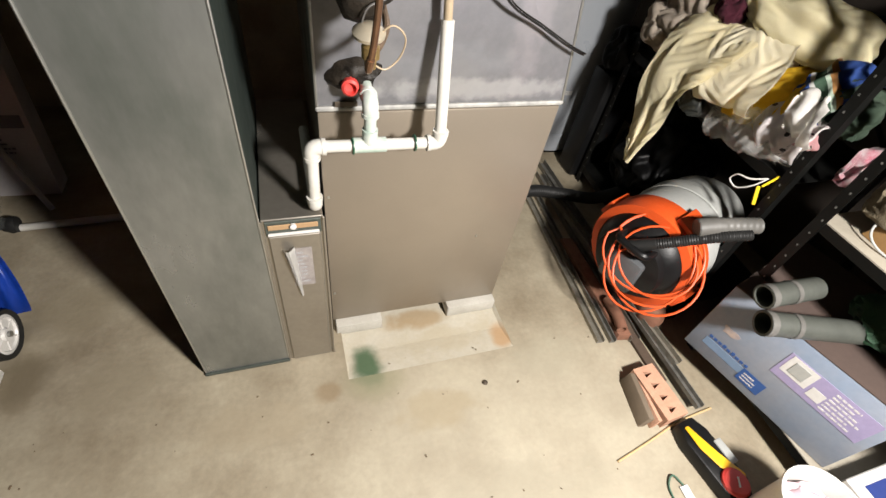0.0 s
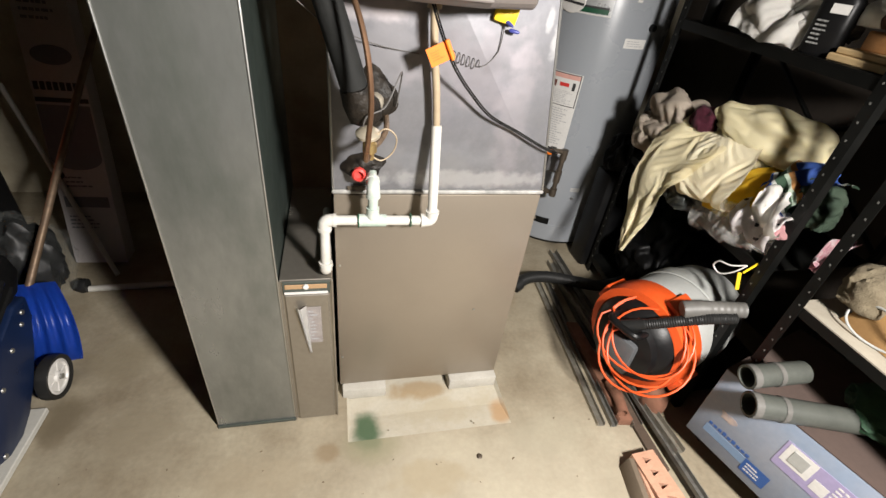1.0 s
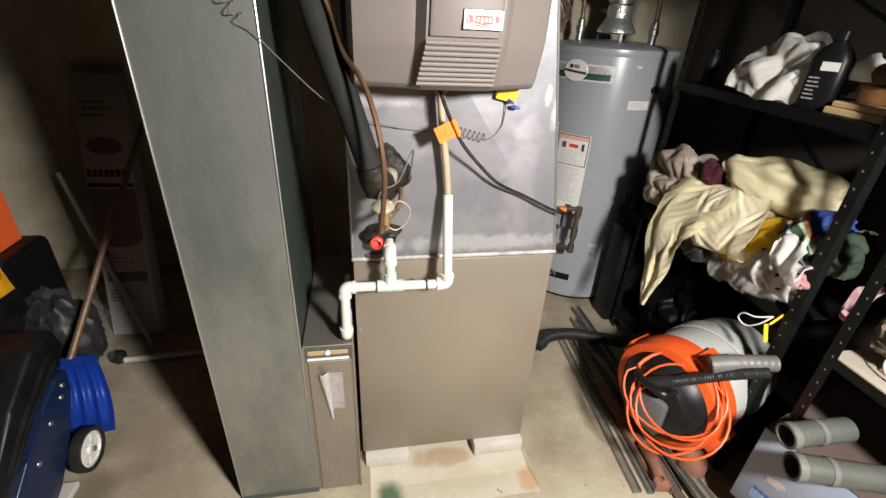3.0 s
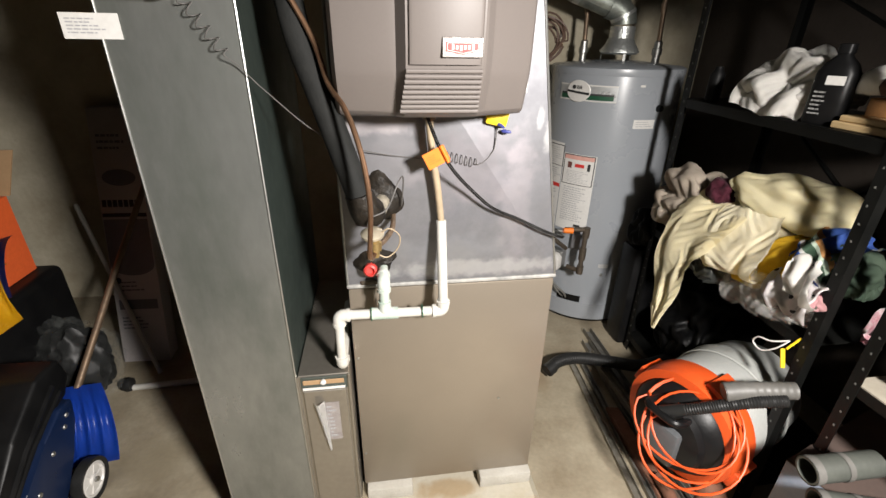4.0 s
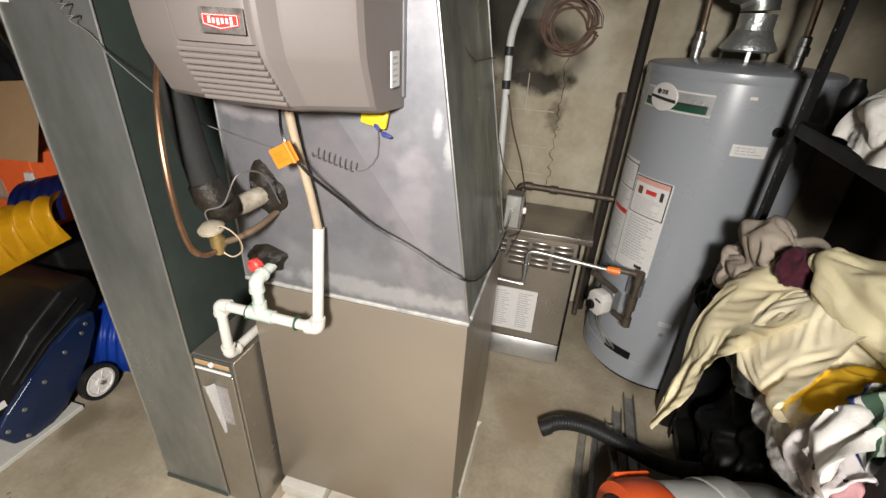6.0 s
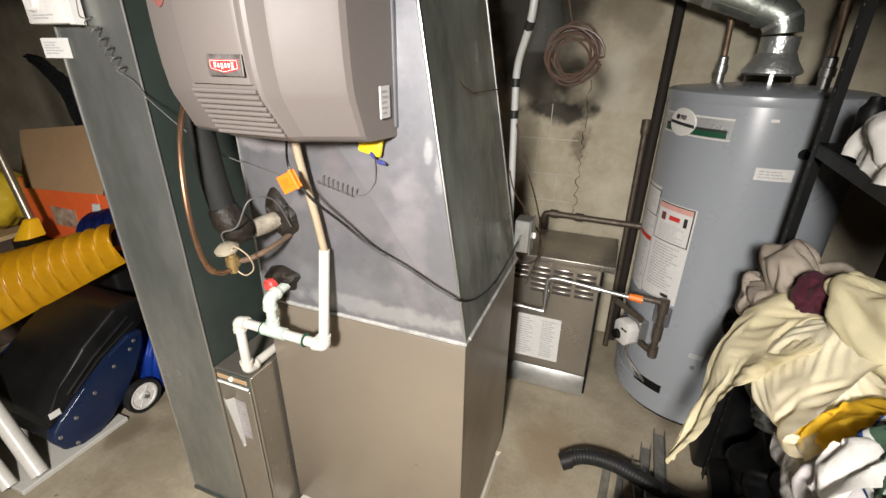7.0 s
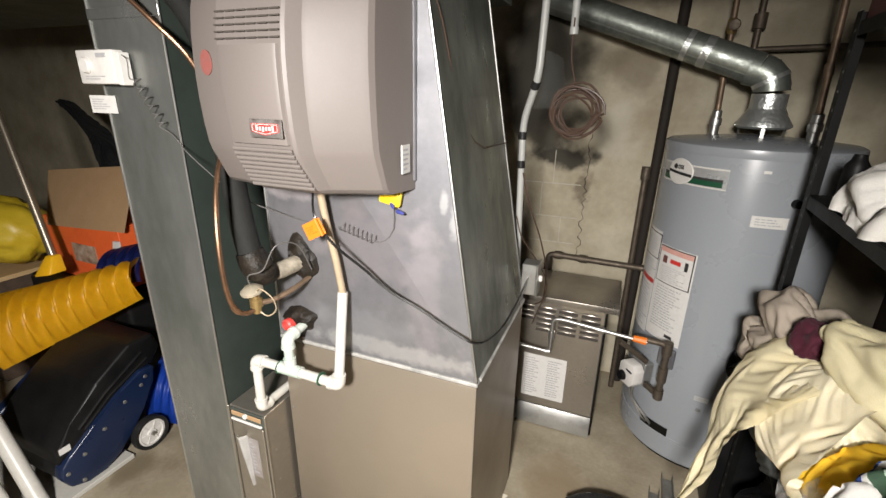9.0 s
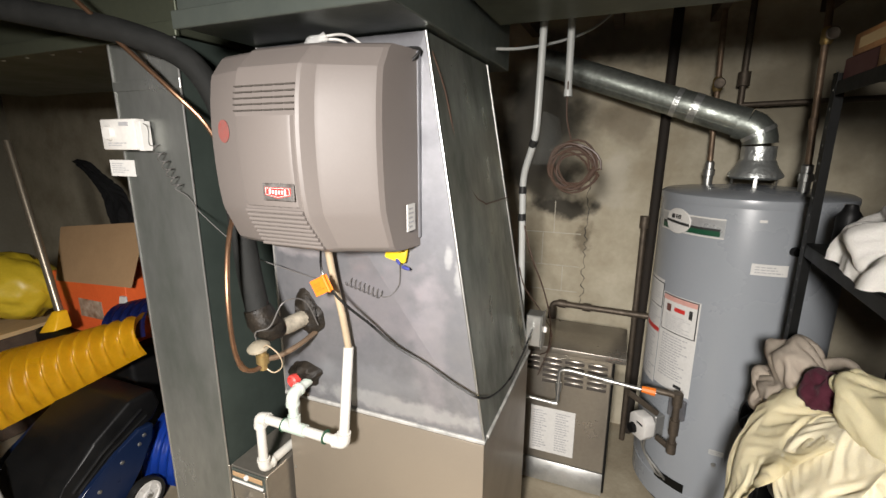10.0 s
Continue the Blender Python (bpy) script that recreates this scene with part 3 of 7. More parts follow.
def humidifier():
    t = thing("humidifier", "taupe plastic whole-house humidifier mounted on the plenum", "humidifier")
    z0, z1 = 1.372, 1.800
    zs = [(1.372, 0.60), (1.378, 0.68), (1.386, 0.735), (1.455, 0.925), (1.47, 0.95), (1.51, 0.98), (1.56, 0.996), (1.60, 1.0), (1.64, 0.996), (1.69, 0.975), (1.735, 0.935), (1.75, 0.91), (1.788, 0.74), (1.795, 0.68), (1.800, 0.60)]

    def depth(y, f):
        return 0.998 - (0.998 - y) * f
    cover = [(0.338, 0.998), (0.338, 0.90), (0.340, 0.845), (0.350, 0.813), (0.45, 0.781), (0.467, 0.779), (0.484, 0.752), (0.632, 0.752), (0.638, 0.756), (0.655, 0.780), (0.661, 0.785), (0.740, 0.834), (0.752, 0.843), (0.759, 0.855), (0.768, 0.92), (0.773, 0.96), (0.776, 0.998)]
    b = bmesh.new()
    rows = [[b.verts.new((x, depth(y, f), z)) for x, y in cover] for z, f in zs]
    for a, c in zip(rows, rows[1:]):
        for k in range(len(cover) - 1):
            b.faces.new((a[k], a[k + 1], c[k + 1], c[k]))
    b.faces.new(rows[0][::-1])
    b.faces.new(rows[-1])
    part("cover", b, TAUPEP, t, smooth=0.24)
    # the door in the middle, proud of the cover
    door = [(0.488, 0.7525), (0.491, 0.746), (0.497, 0.743), (0.619, 0.743), (0.625, 0.746), (0.629, 0.7525)]
    b = bmesh.new()
    rows = [[b.verts.new((x, depth(y, f), z)) for x, y in door] for z, f in [(q, float(np.interp(q, [s[0] for s in zs], [s[1] for s in zs]))) for q in (1.482, 1.486, 1.51, 1.56, 1.60, 1.64, 1.652, 1.656)]]
    for a, c in zip(rows, rows[1:]):
        for k in range(len(door) - 1):
            b.faces.new((a[k], a[k + 1], c[k + 1], c[k]))
    b.faces.new(rows[0][::-1])
    b.faces.new(rows[-1])
    part("door", b, TAUPEP, t, smooth=0.5)

    def f_at(z):
        return float(np.interp(z, [q[0] for q in zs], [q[1] for q in zs]))
    for k in range(9):
        z = 1.390 + 0.0100 * k
        y = depth(0.750, f_at(z))
        part("louvre_rib", tube([(0.486 - 0.012 * (1 - k / 9), y, z), (0.636 - 0.006 * k / 9, y, z)], 0.0042, 8), TAUPEP, t)
    for k in range(5):
        z = 1.667 + 0.0115 * k
        y = depth(0.752, f_at(z)) - 0.0005
        n = 6
        for j in range(n):
            w = 0.152 / n
            part("slot", box(0.483 + j * w, 0.483 + (j + 0.86) * w, y - 0.004, y - 0.0006, z - 0.0014, z + 0.0014, 0.0004), SLOT, t, "dark vent slot")
    x, z = 0.588, 1.512
    y = depth(0.743, f_at(z)) - 0.002
    badge = part("badge", box(x - 0.038, x + 0.038, y - 0.003, y, z - 0.017, z + 0.017, 0.001), mat("worn_badge_foil", (0.42, 0.40, 0.38), (0.10, 0.07, 0.06), 0.3, 0.7, 60, 0.9, 0.1), t, "worn metallic badge with a red field")
    field = slab_plan([(-0.031, -0.006), (0, -0.012), (0.031, -0.006), (0.031, 0.009), (-0.031, 0.009)], 0, 0.0012, 0, on_front(x, y - 0.0031, z))
    part("field", field, REDI, badge)
    line = bmesh.new()
    for (u0, v0), (u1, v1) in (((-0.029, 0.0075), (0.029, 0.0075)), ((-0.029, -0.0045), (0, -0.0098)), ((0, -0.0098), (0.029, -0.0045)), ((-0.029, -0.0045), (-0.029, 0.0075)), ((0.029, -0.0045), (0.029, 0.0075))):
        tube([(u0, v0, 0.0013), (u1, v1, 0.0013)], 0.0006, 4, True, 0, line)
    line.transform(on_front(x, y - 0.0031, z))
    part("outline", line, WHITE, badge)
    bm = bmesh.new()
    for k in range(6):
        box(-0.021 + 0.0075 * k, -0.0165 + 0.0075 * k, -0.0035 - (0.002 if k in (2, 5) else 0), 0.0035 + (0.002 if k in (0, 5) else 0), 0.0013, 0.0018, 0.0003, 1, bm)
    bm.transform(on_front(x, y - 0.0031, z))
    part("mark", bm, WHITE, badge)
    part("seal", lathe([(0, 0), (0.024, 0), (0.024, 0.0012), (0, 0.0012)], 24, aim((0.408, depth(0.7940, f_at(1.63)) - 0.0012, 1.63), (-0.305, -0.952, 0))), mat("faded_red_seal", (0.30, 0.075, 0.065), (0.20, 0.12, 0.105), 0.5, 0, 120, 0.7, 0), t, "faded round red sticker")
    lab = part("label", box(0.7745, 0.7775, 0.925, 0.962, 1.415, 1.475, 0), PAPER, t, "small white label")
    bars("print_bar", 0.032, 0.05, 5, Matrix.Translation((0.7775, 0.9435, 1.445)) @ Matrix.Rotation(radians(90), 4, "Z") @ FRONT, INK, lab, 5)
    part("side_frame", box(0.764, 0.7795, 0.984, 0.9975, 1.39, 1.80, 0.002), GALV, t, "silver mounting frame")
    part("drain_spout", lathe([(0, 0), (0.016, 0), (0.016, 0.03), (0, 0.03)], 16, aim((0.548, 0.94, 1.384), (0, 0, -1))), TAN, t)
    part("bracket", box(0.53, 0.575, 0.935, 0.99, 1.362, 1.371, 0.001), COPPER, t, "brown wire bracket under the case")
    return t


humidifier()


def humidistat():
    t = thing("humidistat", "white plastic humidistat with a dial hung on the duct", "humidistat")
    part("case", box(-0.115, 0.022, 0.862, 0.8935, 1.588, 1.668, 0.004, 2), WHITE, t)
    part("dial", lathe([(0, 0.010), (0.016, 0.010), (0.019, 0.006), (0.020, 0)], 24, aim((-0.078, 0.862, 1.632), (0, -1, 0))), WHITE, t)
    plate = part("plate", box(-0.035, 0.0, 0.8595, 0.8617, 1.65, 1.660, 0.0005), INK, t)
    bars("print_bar", 0.09, 0.012, 2, on_front(-0.045, 0.8617, 1.603), INK, t, 2)
    part("card", box(0.024, 0.040, 0.866, 0.8935, 1.586, 1.662, 0.001), PAPER, t, "white card behind the case")
    return t


humidistat()


def wire(name, label, points, radius, material, steps=8, sides=8, category="wire"):
    return whole(name, tube(smooth_path(points, steps), radius, sides), material, label, category)


def spring(a, b, turns, radius, sag=0.0):
    a, b = Vector(a), Vector(b)
    d = (b - a)
    up = Vector((0, -1, 0))
    side = d.normalized().cross(up)
    n = turns * 10
    return [a + d * (k / n) + Vector((0, 0, -sag * math.sin(math.pi * k / n))) + (up * math.cos(2 * math.pi * k / 10) + side * math.sin(2 * math.pi * k / 10)) * radius for k in range(n + 1)]


wire("humidistat_wire", "thin dark coiled wire hanging from the humidistat", [(0.03, 0.875, 1.66), (0.055, 0.875, 1.645)] + spring((0.06, 0.880, 1.61), (0.135, 0.880, 1.49), 6, 0.011)[::2] + [(0.155, 0.885, 1.47), (0.20, 0.89, 1.42), (0.30, 0.93, 1.32), (0.42, 0.975, 1.268), (0.53, 0.985, 1.25)], 0.0013, WIRE, 4, 6)
wire("control_spring_wire", "thin coiled grey wire on the plenum face", spring((0.575, 0.980, 1.262), (0.675, 0.982, 1.236), 8, 0.011)[::1] + [(0.695, 0.985, 1.236), (0.722, 0.983, 1.27), (0.725, 0.98, 1.325)], 0.0014, WIRE, 2, 6)


def wire_joint():
    t = thing("wire_joint", "yellow taped wire joint with blue wire nuts", "wire joint")
    b = box(-0.028, 0.028, -0.010, 0.004, -0.020, 0.020, 0.006, 2, None, Matrix.Translation((0.722, 0.975, 1.352)) @ Matrix.Rotation(radians(12), 4, "Y"))
    part("tape", b, YELTAG, t)
    for p, d in (((0.728, 0.966, 1.335), (0.5, -0.5, -0.3)), ((0.745, 0.970, 1.318), (0.9, -0.3, -0.1))):
        part("wire_nut", lathe([(0.0025, -0.010), (0.0052, -0.005), (0.004, 0.010), (0.002, 0.015), (0, 0.015)], 10, aim(p, d)), BLUEP, t, "blue wire nut")
    return t


wire_joint()


def drain_pipes():
    t = thing("condensate_drain", "white plastic condensate drain pipes with green primer stains", "drain pipe")
    r, c = 0.0134, 0.0172

    def run(a, b, name="pipe", mt=PVC, rad=r, label=""):
        part(name, tube([a, b], rad, 16), mt, t, label)

    def elbow(at, d1, d2, mt=PVC):
        at, d1, d2 = Vector(at), Vector(d1).normalized(), Vector(d2).normalized()
        e = 0.030
        pts = [at + d1 * e, at + d1 * (e * 0.55)] + [at + d1 * e * 0.5 * (1 - k / 5) ** 2 + d2 * e * 0.5 * (k / 5) ** 2 for k in range(1, 5)] + [at + d2 * (e * 0.55), at + d2 * e]
        part("elbow", tube(pts, c, 16), mt, t)
        for d in (d1, d2):
            part("collar", tube([at + d * (e - 0.008), at + d * (e + 0.001)], c + 0.0016, 16), mt, t)
    y = 0.912
    zb = 0.836
    run((0.586, y, zb + 0.02), (0.583, 0.957, 1.090))
    elbow((0.586, y, zb), (0, 0, 1), (-1, 0, 0))
    run((0.566, y, zb), (0.316, y, zb + 0.004))
    for x in (0.385, 0.525):
        part("band", tube([(x, y, zb + 0.002), (x + 0.003, y, zb + 0.002)], c + 0.0022, 16), GREENI, t, "dark joint ring")
    part("tee", tube([(0.386, y, zb + 0.003), (0.460, y, zb + 0.002)], c, 16), PVCG, t, "tee stained with green primer")
    part("tee_neck", tube([(0.424, y, zb + 0.01), (0.424, y, zb + 0.042)], c, 16), PVCG, t)
    run((0.424, y, zb + 0.03), (0.424, y, 0.925), "pipe", PVCG)
    elbow((0.424, y, 0.940), (0, 0, -1), (0, 1, 0.1), PVCG)
    run((0.424, y + 0.02, 0.942), (0.424, 0.998, 0.948), "pipe", PVCG)
    elbow((0.298, y, zb + 0.004), (1, 0, 0), (0, 0, -1))
    run((0.298, y, zb - 0.02), (0.296, y, 0.690))
    elbow((0.296, y, 0.672), (0, 0, 1), (0, 1, 0))
    run((0.296, y + 0.02, 0.672), (0.296, 1.25, 0.668))
    part("drain_cap", lathe([(0.018, 0), (0.018, 0.020), (0.013, 0.024), (0.011, 0.012), (0, 0.010)], 20, aim((0.391, 0.972, 0.950), (-0.1, -1, 0.05))), REDP, t, "red plastic cap")
    return t


drain_pipes()
wire("drain_tube", "tan plastic drain tube running down from the humidifier", [(0.548, 0.94, 1.36), (0.556, 0.945, 1.28), (0.572, 0.952, 1.18), (0.583, 0.957, 1.086)], 0.0092, TAN, 6, 12, "drain tube")


def control_cable():
    t = thing("control_cable", "black control cable with an orange warning tag", "cable")
    pts = smooth_path([(0.537, 0.93, 1.372), (0.562, 0.895, 1.305), (0.60, 0.905, 1.24), (0.66, 0.940, 1.172), (0.72, 0.957, 1.118), (0.80, 0.968, 1.078), (0.885, 0.968, 1.036), (0.945, 0.985, 1.010), (0.966, 1.12, 0.985), (0.968, 1.30, 0.985), (0.965, 1.46, 1.0)], 8)
    part("sheath", tube(pts, 0.0025, 8), CABLE, t)
    part("sheath", tube([p + Vector((0.0032, -0.002, 0.0036)) for p in pts], 0.0018, 8), CABLE, t)
    m = Matrix.Translation((0.560, 0.892, 1.274)) @ Matrix.Rotation(radians(-27), 4, "Y")
    tag = part("tag", box(-0.028, 0.028, -0.001, 0.001, -0.020, 0.020, 0.0004, 1, None, m), ORTAG, t, "orange plastic warning tag")
    bars("print_bar", 0.034, 0.022, 4, m @ Matrix.Translation((-0.004, -0.001, 0)) @ FRONT, mat("burnt_orange_print", (0.62, 0.15, 0.012), None, 0.5, 0, 20, 0.2, 0), tag, 11)
    part("tie", tube([m @ Vector((0.021, -0.006, -0.022)), m @ Vector((0.021, -0.006, 0.022))], 0.004, 8), ORTAG, t)
    return t


control_cable()


def putty_flange(name, x, z, w, h, seed, material=TAR):
    """An uneven patch of sealing putty round a pipe where it enters the plenum."""
    r = random.Random(seed)
    b = bmesh.new()
    n = 26
    prof = [(0.30, -0.030), (0.62, -0.026), (0.85, -0.015), (1.0, 0.001)]
    wob = [1 + 0.46 * noise.noise(Vector((1.3 * math.cos(2 * math.pi * k / n) + seed * 2.3, 1.3 * math.sin(2 * math.pi * k / n), 0.4))) + r.uniform(-0.03, 0.03) for k in range(n)]
    rings = [[b.verts.new((x + w * q * wob[k] * math.cos(2 * math.pi * k / n), 0.997 + d * r.uniform(0.7, 1.2), z + h * q * wob[k] * math.sin(2 * math.pi * k / n))) for k in range(n)] for q, d in prof]
    for a, c in zip(rings, rings[1:]):
        for k in range(n):
            b.faces.new((a[k], a[(k + 1) % n], c[(k + 1) % n], c[k]))
    b.faces.new(rings[0])
    return whole(name, b, material, "lumpy black sealing putty round a pipe", "sealant", smooth=1.2)


putty_flange("pipe_putty", 0.432, 1.143, 0.060, 0.066, 1)
putty_flange("pipe_putty", 0.403, 0.958, 0.056, 0.040, 2)


def suction_line():
    t = thing("suction_line", "black foam-insulated refrigerant line running up to the joists", "refrigerant line")
    pts = smooth_path([(0.428, 0.975, 1.140), (0.412, 0.905, 1.138), (0.388, 0.872, 1.162), (0.360, 0.874, 1.25), (0.318, 0.900, 1.38), (0.272, 0.93, 1.52), (0.242, 0.945, 1.68), (0.20, 0.90, 1.80), (0.08, 0.845, 1.86), (-0.10, 0.80, 1.90), (-0.4, 0.72, 1.96), (-0.9, 0.6, 2.05)], 8)
    part("insulation", tube(pts[10:], 0.0295, 16), FOAM, t)
    part("pipe_stub", tube(pts[:9], 0.0225, 14), mat("dirty_grey_tape", (0.36, 0.32, 0.25), (0.10, 0.09, 0.07), 0.6, 0, 40, 0.8, 0.4), t, "dirty grey wrapped elbow")
    b = tube([pts[8], pts[11], pts[14], pts[17], pts[20]], [0.027, 0.037, 0.040, 0.038, 0.033], 14)
    for v in b.verts:
        v.co += noise.noise_vector(v.co * 40) * 0.005
    part("tape_wrap", b, TAR, t, "lumpy black tape", 1.2)
    return t


suction_line()


def liquid_line():
    t = thing("liquid_line", "thin copper liquid line with a brass expansion valve", "refrigerant line")
    pts = smooth_path([(0.408, 0.835, 1.062), (0.400, 0.812, 1.058), (0.396, 0.785, 1.078), (0.400, 0.765, 1.13), (0.404, 0.757, 1.21), (0.396, 0.768, 1.29), (0.380, 0.792, 1.355), (0.360, 0.822, 1.400), (0.330, 0.865, 1.44), (0.300, 0.90, 1.53), (0.237, 0.90, 1.646), (0.178, 0.86, 1.730), (0.066, 0.83, 1.838), (-0.025, 0.80, 1.934), (-0.22, 0.74, 2.10)], 8)
    part("pipe", tube(pts, 0.0058, 10), COPPER, t)
    part("sleeve", tube(pts[14:20], 0.0072, 10), COPPER, t)
    v = (0.408, 0.838, 1.078)
    part("valve_body", lathe([(0, -0.028), (0.010, -0.028), (0.011, -0.012), (0.016, -0.010), (0.016, 0.010), (0.011, 0.014), (0.011, 0.026), (0, 0.026)], 12, Matrix.Translation(v)), BRASS, t, "brass valve body")
    part("valve_head", lathe([(0, 0), (0.013, 0.001), (0.027, 0.004), (0.028, 0.010), (0.016, 0.020), (0, 0.022)], 20, aim((v[0] - 0.004, v[1] - 0.004, v[2] + 0.026), (-0.05, -0.2, 1))), mat("pale_brass_head", (0.58, 0.52, 0.40), (0.45, 0.38, 0.26), 0.35, 0.6, 30, 0.5, 0.02), t, "pale domed valve head")
    part("outlet", tube(smooth_path([(0.412, 0.838, 1.078), (0.43, 0.87, 1.076), (0.452, 0.92, 1.088), (0.458, 0.985, 1.10)], 6), 0.007, 10), TARN, t)
    part("capillary", tube(smooth_path([(0.412, 0.832, 1.10), (0.440, 0.822, 1.128), (0.466, 0.832, 1.105), (0.462, 0.845, 1.066), (0.436, 0.842, 1.045), (0.410, 0.838, 1.058)], 8), 0.0017, 6), TAN, t)
    part("capillary", tube(smooth_path([(0.39, 0.85, 1.10), (0.40, 0.83, 1.15), (0.44, 0.84, 1.17), (0.47, 0.86, 1.23), (0.483, 0.92, 1.215), (0.48, 0.97, 1.13)], 8), 0.0018, 6), WIRE, t)
    return t


liquid_line()


# ---- louvred furnace front, gas pipes ----
def burner_section():
    t = thing("burner_box", "brushed steel furnace front with rows of louvres and a rating label", "furnace")
    x0, x1, y0 = 0.80, 1.262, 2.0
    part("body", box(0.70, x1 - 0.02, y0 + 0.02, 2.36, 0.0, 0.67, 0.003), GALVD, t)
    b = box(x0, x1 - 0.03, y0, y0 + 0.0195, 0.10, 0.675, 0.003)
    part("front_panel", b, STEELP, t)
    part("kick_panel", hexa([(x0, y0 - 0.035, 0.006), (x1 - 0.03, y0 - 0.035, 0.006), (x1 - 0.03, y0 + 0.018, 0.006), (x0, y0 + 0.018, 0.006), (x0, y0 - 0.002, 0.098), (x1 - 0.03, y0 - 0.002, 0.098), (x1 - 0.03, y0 + 0.018, 0.098), (x0, y0 + 0.018, 0.098)], 0.002), STEEL, t, "sloped bright kick panel")
    part("side_post", box(x1 - 0.0295, x1 - 0.0205, y0 - 0.004, y0 + 0.0195, 0.0, 0.675, 0.001), BLACKM, t)
    part("top", box(x0 + 0.02, x1 + 0.022, y0 - 0.022, 2.33, 0.6765, 0.706, 0.004, 2), STEELP, t, "folded taupe metal top")
    for row in range(5):
        for col in range(4):
            x = x0 + 0.028 + col * 0.100
            z = 0.645 - row * 0.027
            if row > 2 and col == 0:
                continue
            s = part("louvre", tube([(x, y0 - 0.001, z - 0.002), (x + 0.02, y0 - 0.007, z + 0.002), (x + 0.066, y0 - 0.007, z + 0.002), (x + 0.086, y0 - 0.001, z - 0.002)], 0.0030, 8), STEELP, t)
            part("gap", box(x + 0.002, x + 0.086, y0 - 0.0022, y0 - 0.0006, z - 0.019, z - 0.002, 0), SLOT, t, "dark gap under the louvre")
    lab = part("label", box(0.885, 1.092, y0 - 0.0025, y0 - 0.0007, 0.145, 0.385, 0), PAPER, t, "white rating label")
    bars("print_bar", 0.08, 0.21, 16, on_front(0.938, y0 - 0.0025, 0.265), INK, lab, 21)
    bars("print_bar", 0.08, 0.21, 16, on_front(1.043, y0 - 0.0025, 0.265), INK, lab, 22)
    pl = part("side_sheet", box(0.62, 0.79, 1.94, 1.944, 0.03, 0.52, 0.001), GALV, t, "pale bent sheet beside the front panel")
    part("paper", box(0.70, 0.785, 1.935, 1.9385, 0.06, 0.16, 0.001), PAPER, t)
    return t


burner_section()


def pipe_run(name, label, points, r, material, category="pipe", fittings=(), fat=1.35, sides=12):
    t = thing(name, label, category)
    part("pipe", tube(points, r, sides), material, t)
    for a, b in fittings:
        part("fitting", tube([a, b], r * fat, sides), material, t)
    return t


def rounded(points, radius=0.04, n=5):
    """The same polyline with rounded corners."""
    p = [Vector(q) for q in points]
    out = [p[0]]
    for a, b, c in zip(p, p[1:], p[2:]):
        d1, d2 = (a - b).normalized(), (c - b).normalized()
        r = min(radius, (a - b).length / 2, (c - b).length / 2)
        for k in range(n + 1):
            s = k / n
            out.append(b + d1 * r * (1 - s) ** 2 + d2 * r * s ** 2)
    out.append(p[-1])
    return out


pipe_run("gas_pipe", "dark iron gas pipe rising behind the furnace front", rounded([(0.90, 2.42, 0.0), (0.90, 2.42, 0.765), (1.42, 2.42, 0.755)], 0.03), 0.016, IRON, "pipe", [((0.90, 2.42, 0.67), (0.90, 2.42, 0.735)), ((0.93, 2.42, 0.765), (0.97, 2.42, 0.764)), ((1.06, 2.42, 0.762), (1.10, 2.42, 0.761))])
# Iron pipe at the wall; its shadow strip is put into its near-black colour.
pipe_run("wall_pipe", "dark vertical pipe standing against the concrete wall", [(1.345, 2.545, 0.0), (1.375, 2.56, 2.3)], 0.024, mat("shaded_iron_pipe", (0.014, 0.011, 0.008), (0.03, 0.022, 0.016), 0.8, 0.2, 14, 0.8, 0.3))
pipe_run("wall_pipe", "short galvanized vertical pipe beside the heater", [(1.318, 2.46, 0.0), (1.318, 2.47, 1.25)], 0.015, IRON, "pipe", [((1.318, 2.47, 1.20), (1.318, 2.47, 1.26))], 1.5)
pipe_run("gas_connector", "bright steel gas connector with an orange tag", rounded([(0.86, 1.84, 0.52), (1.02, 1.86, 0.50), (1.02, 1.87, 0.66), (1.06, 1.87, 0.665), (1.33, 1.86, 0.645), (1.40, 1.86, 0.64)], 0.025), 0.0085, STEEL, "pipe", [((1.0, 1.857, 0.502), (1.02, 1.86, 0.502)), ((1.02, 1.868, 0.56), (1.02, 1.87, 0.60)), ((1.20, 1.865, 0.654), (1.235, 1.864, 0.652))], 1.6)


# ---- water heater and its pipes ----
WHX, WHY, WHR = 1.705, 2.265, 0.335


def cyl_patch(a0, a1, z0, z1, r, thick=0.0012, n=12):
    """A thin curved sheet on the heater's side, between two bearings in degrees."""
    b = bmesh.new()
    out = []
    for rad in (r, r + thick):
        for z in (z0, z1):
            out.append([b.verts.new((WHX + rad * math.cos(radians(a0 + (a1 - a0) * k / n)), WHY + rad * math.sin(radians(a0 + (a1 - a0) * k / n)), z)) for k in range(n + 1)])
    lo_i, hi_i, lo_o, hi_o = out
    for p, q in ((lo_o, hi_o), (hi_i, lo_i), (hi_o, hi_i), (lo_i, lo_o)):
        for k in range(n):
            b.faces.new((p[k], p[k + 1], q[k + 1], q[k]))
    for k in (0, n):
        b.faces.new((lo_i[k], lo_o[k], hi_o[k], hi_i[k]))
    return b


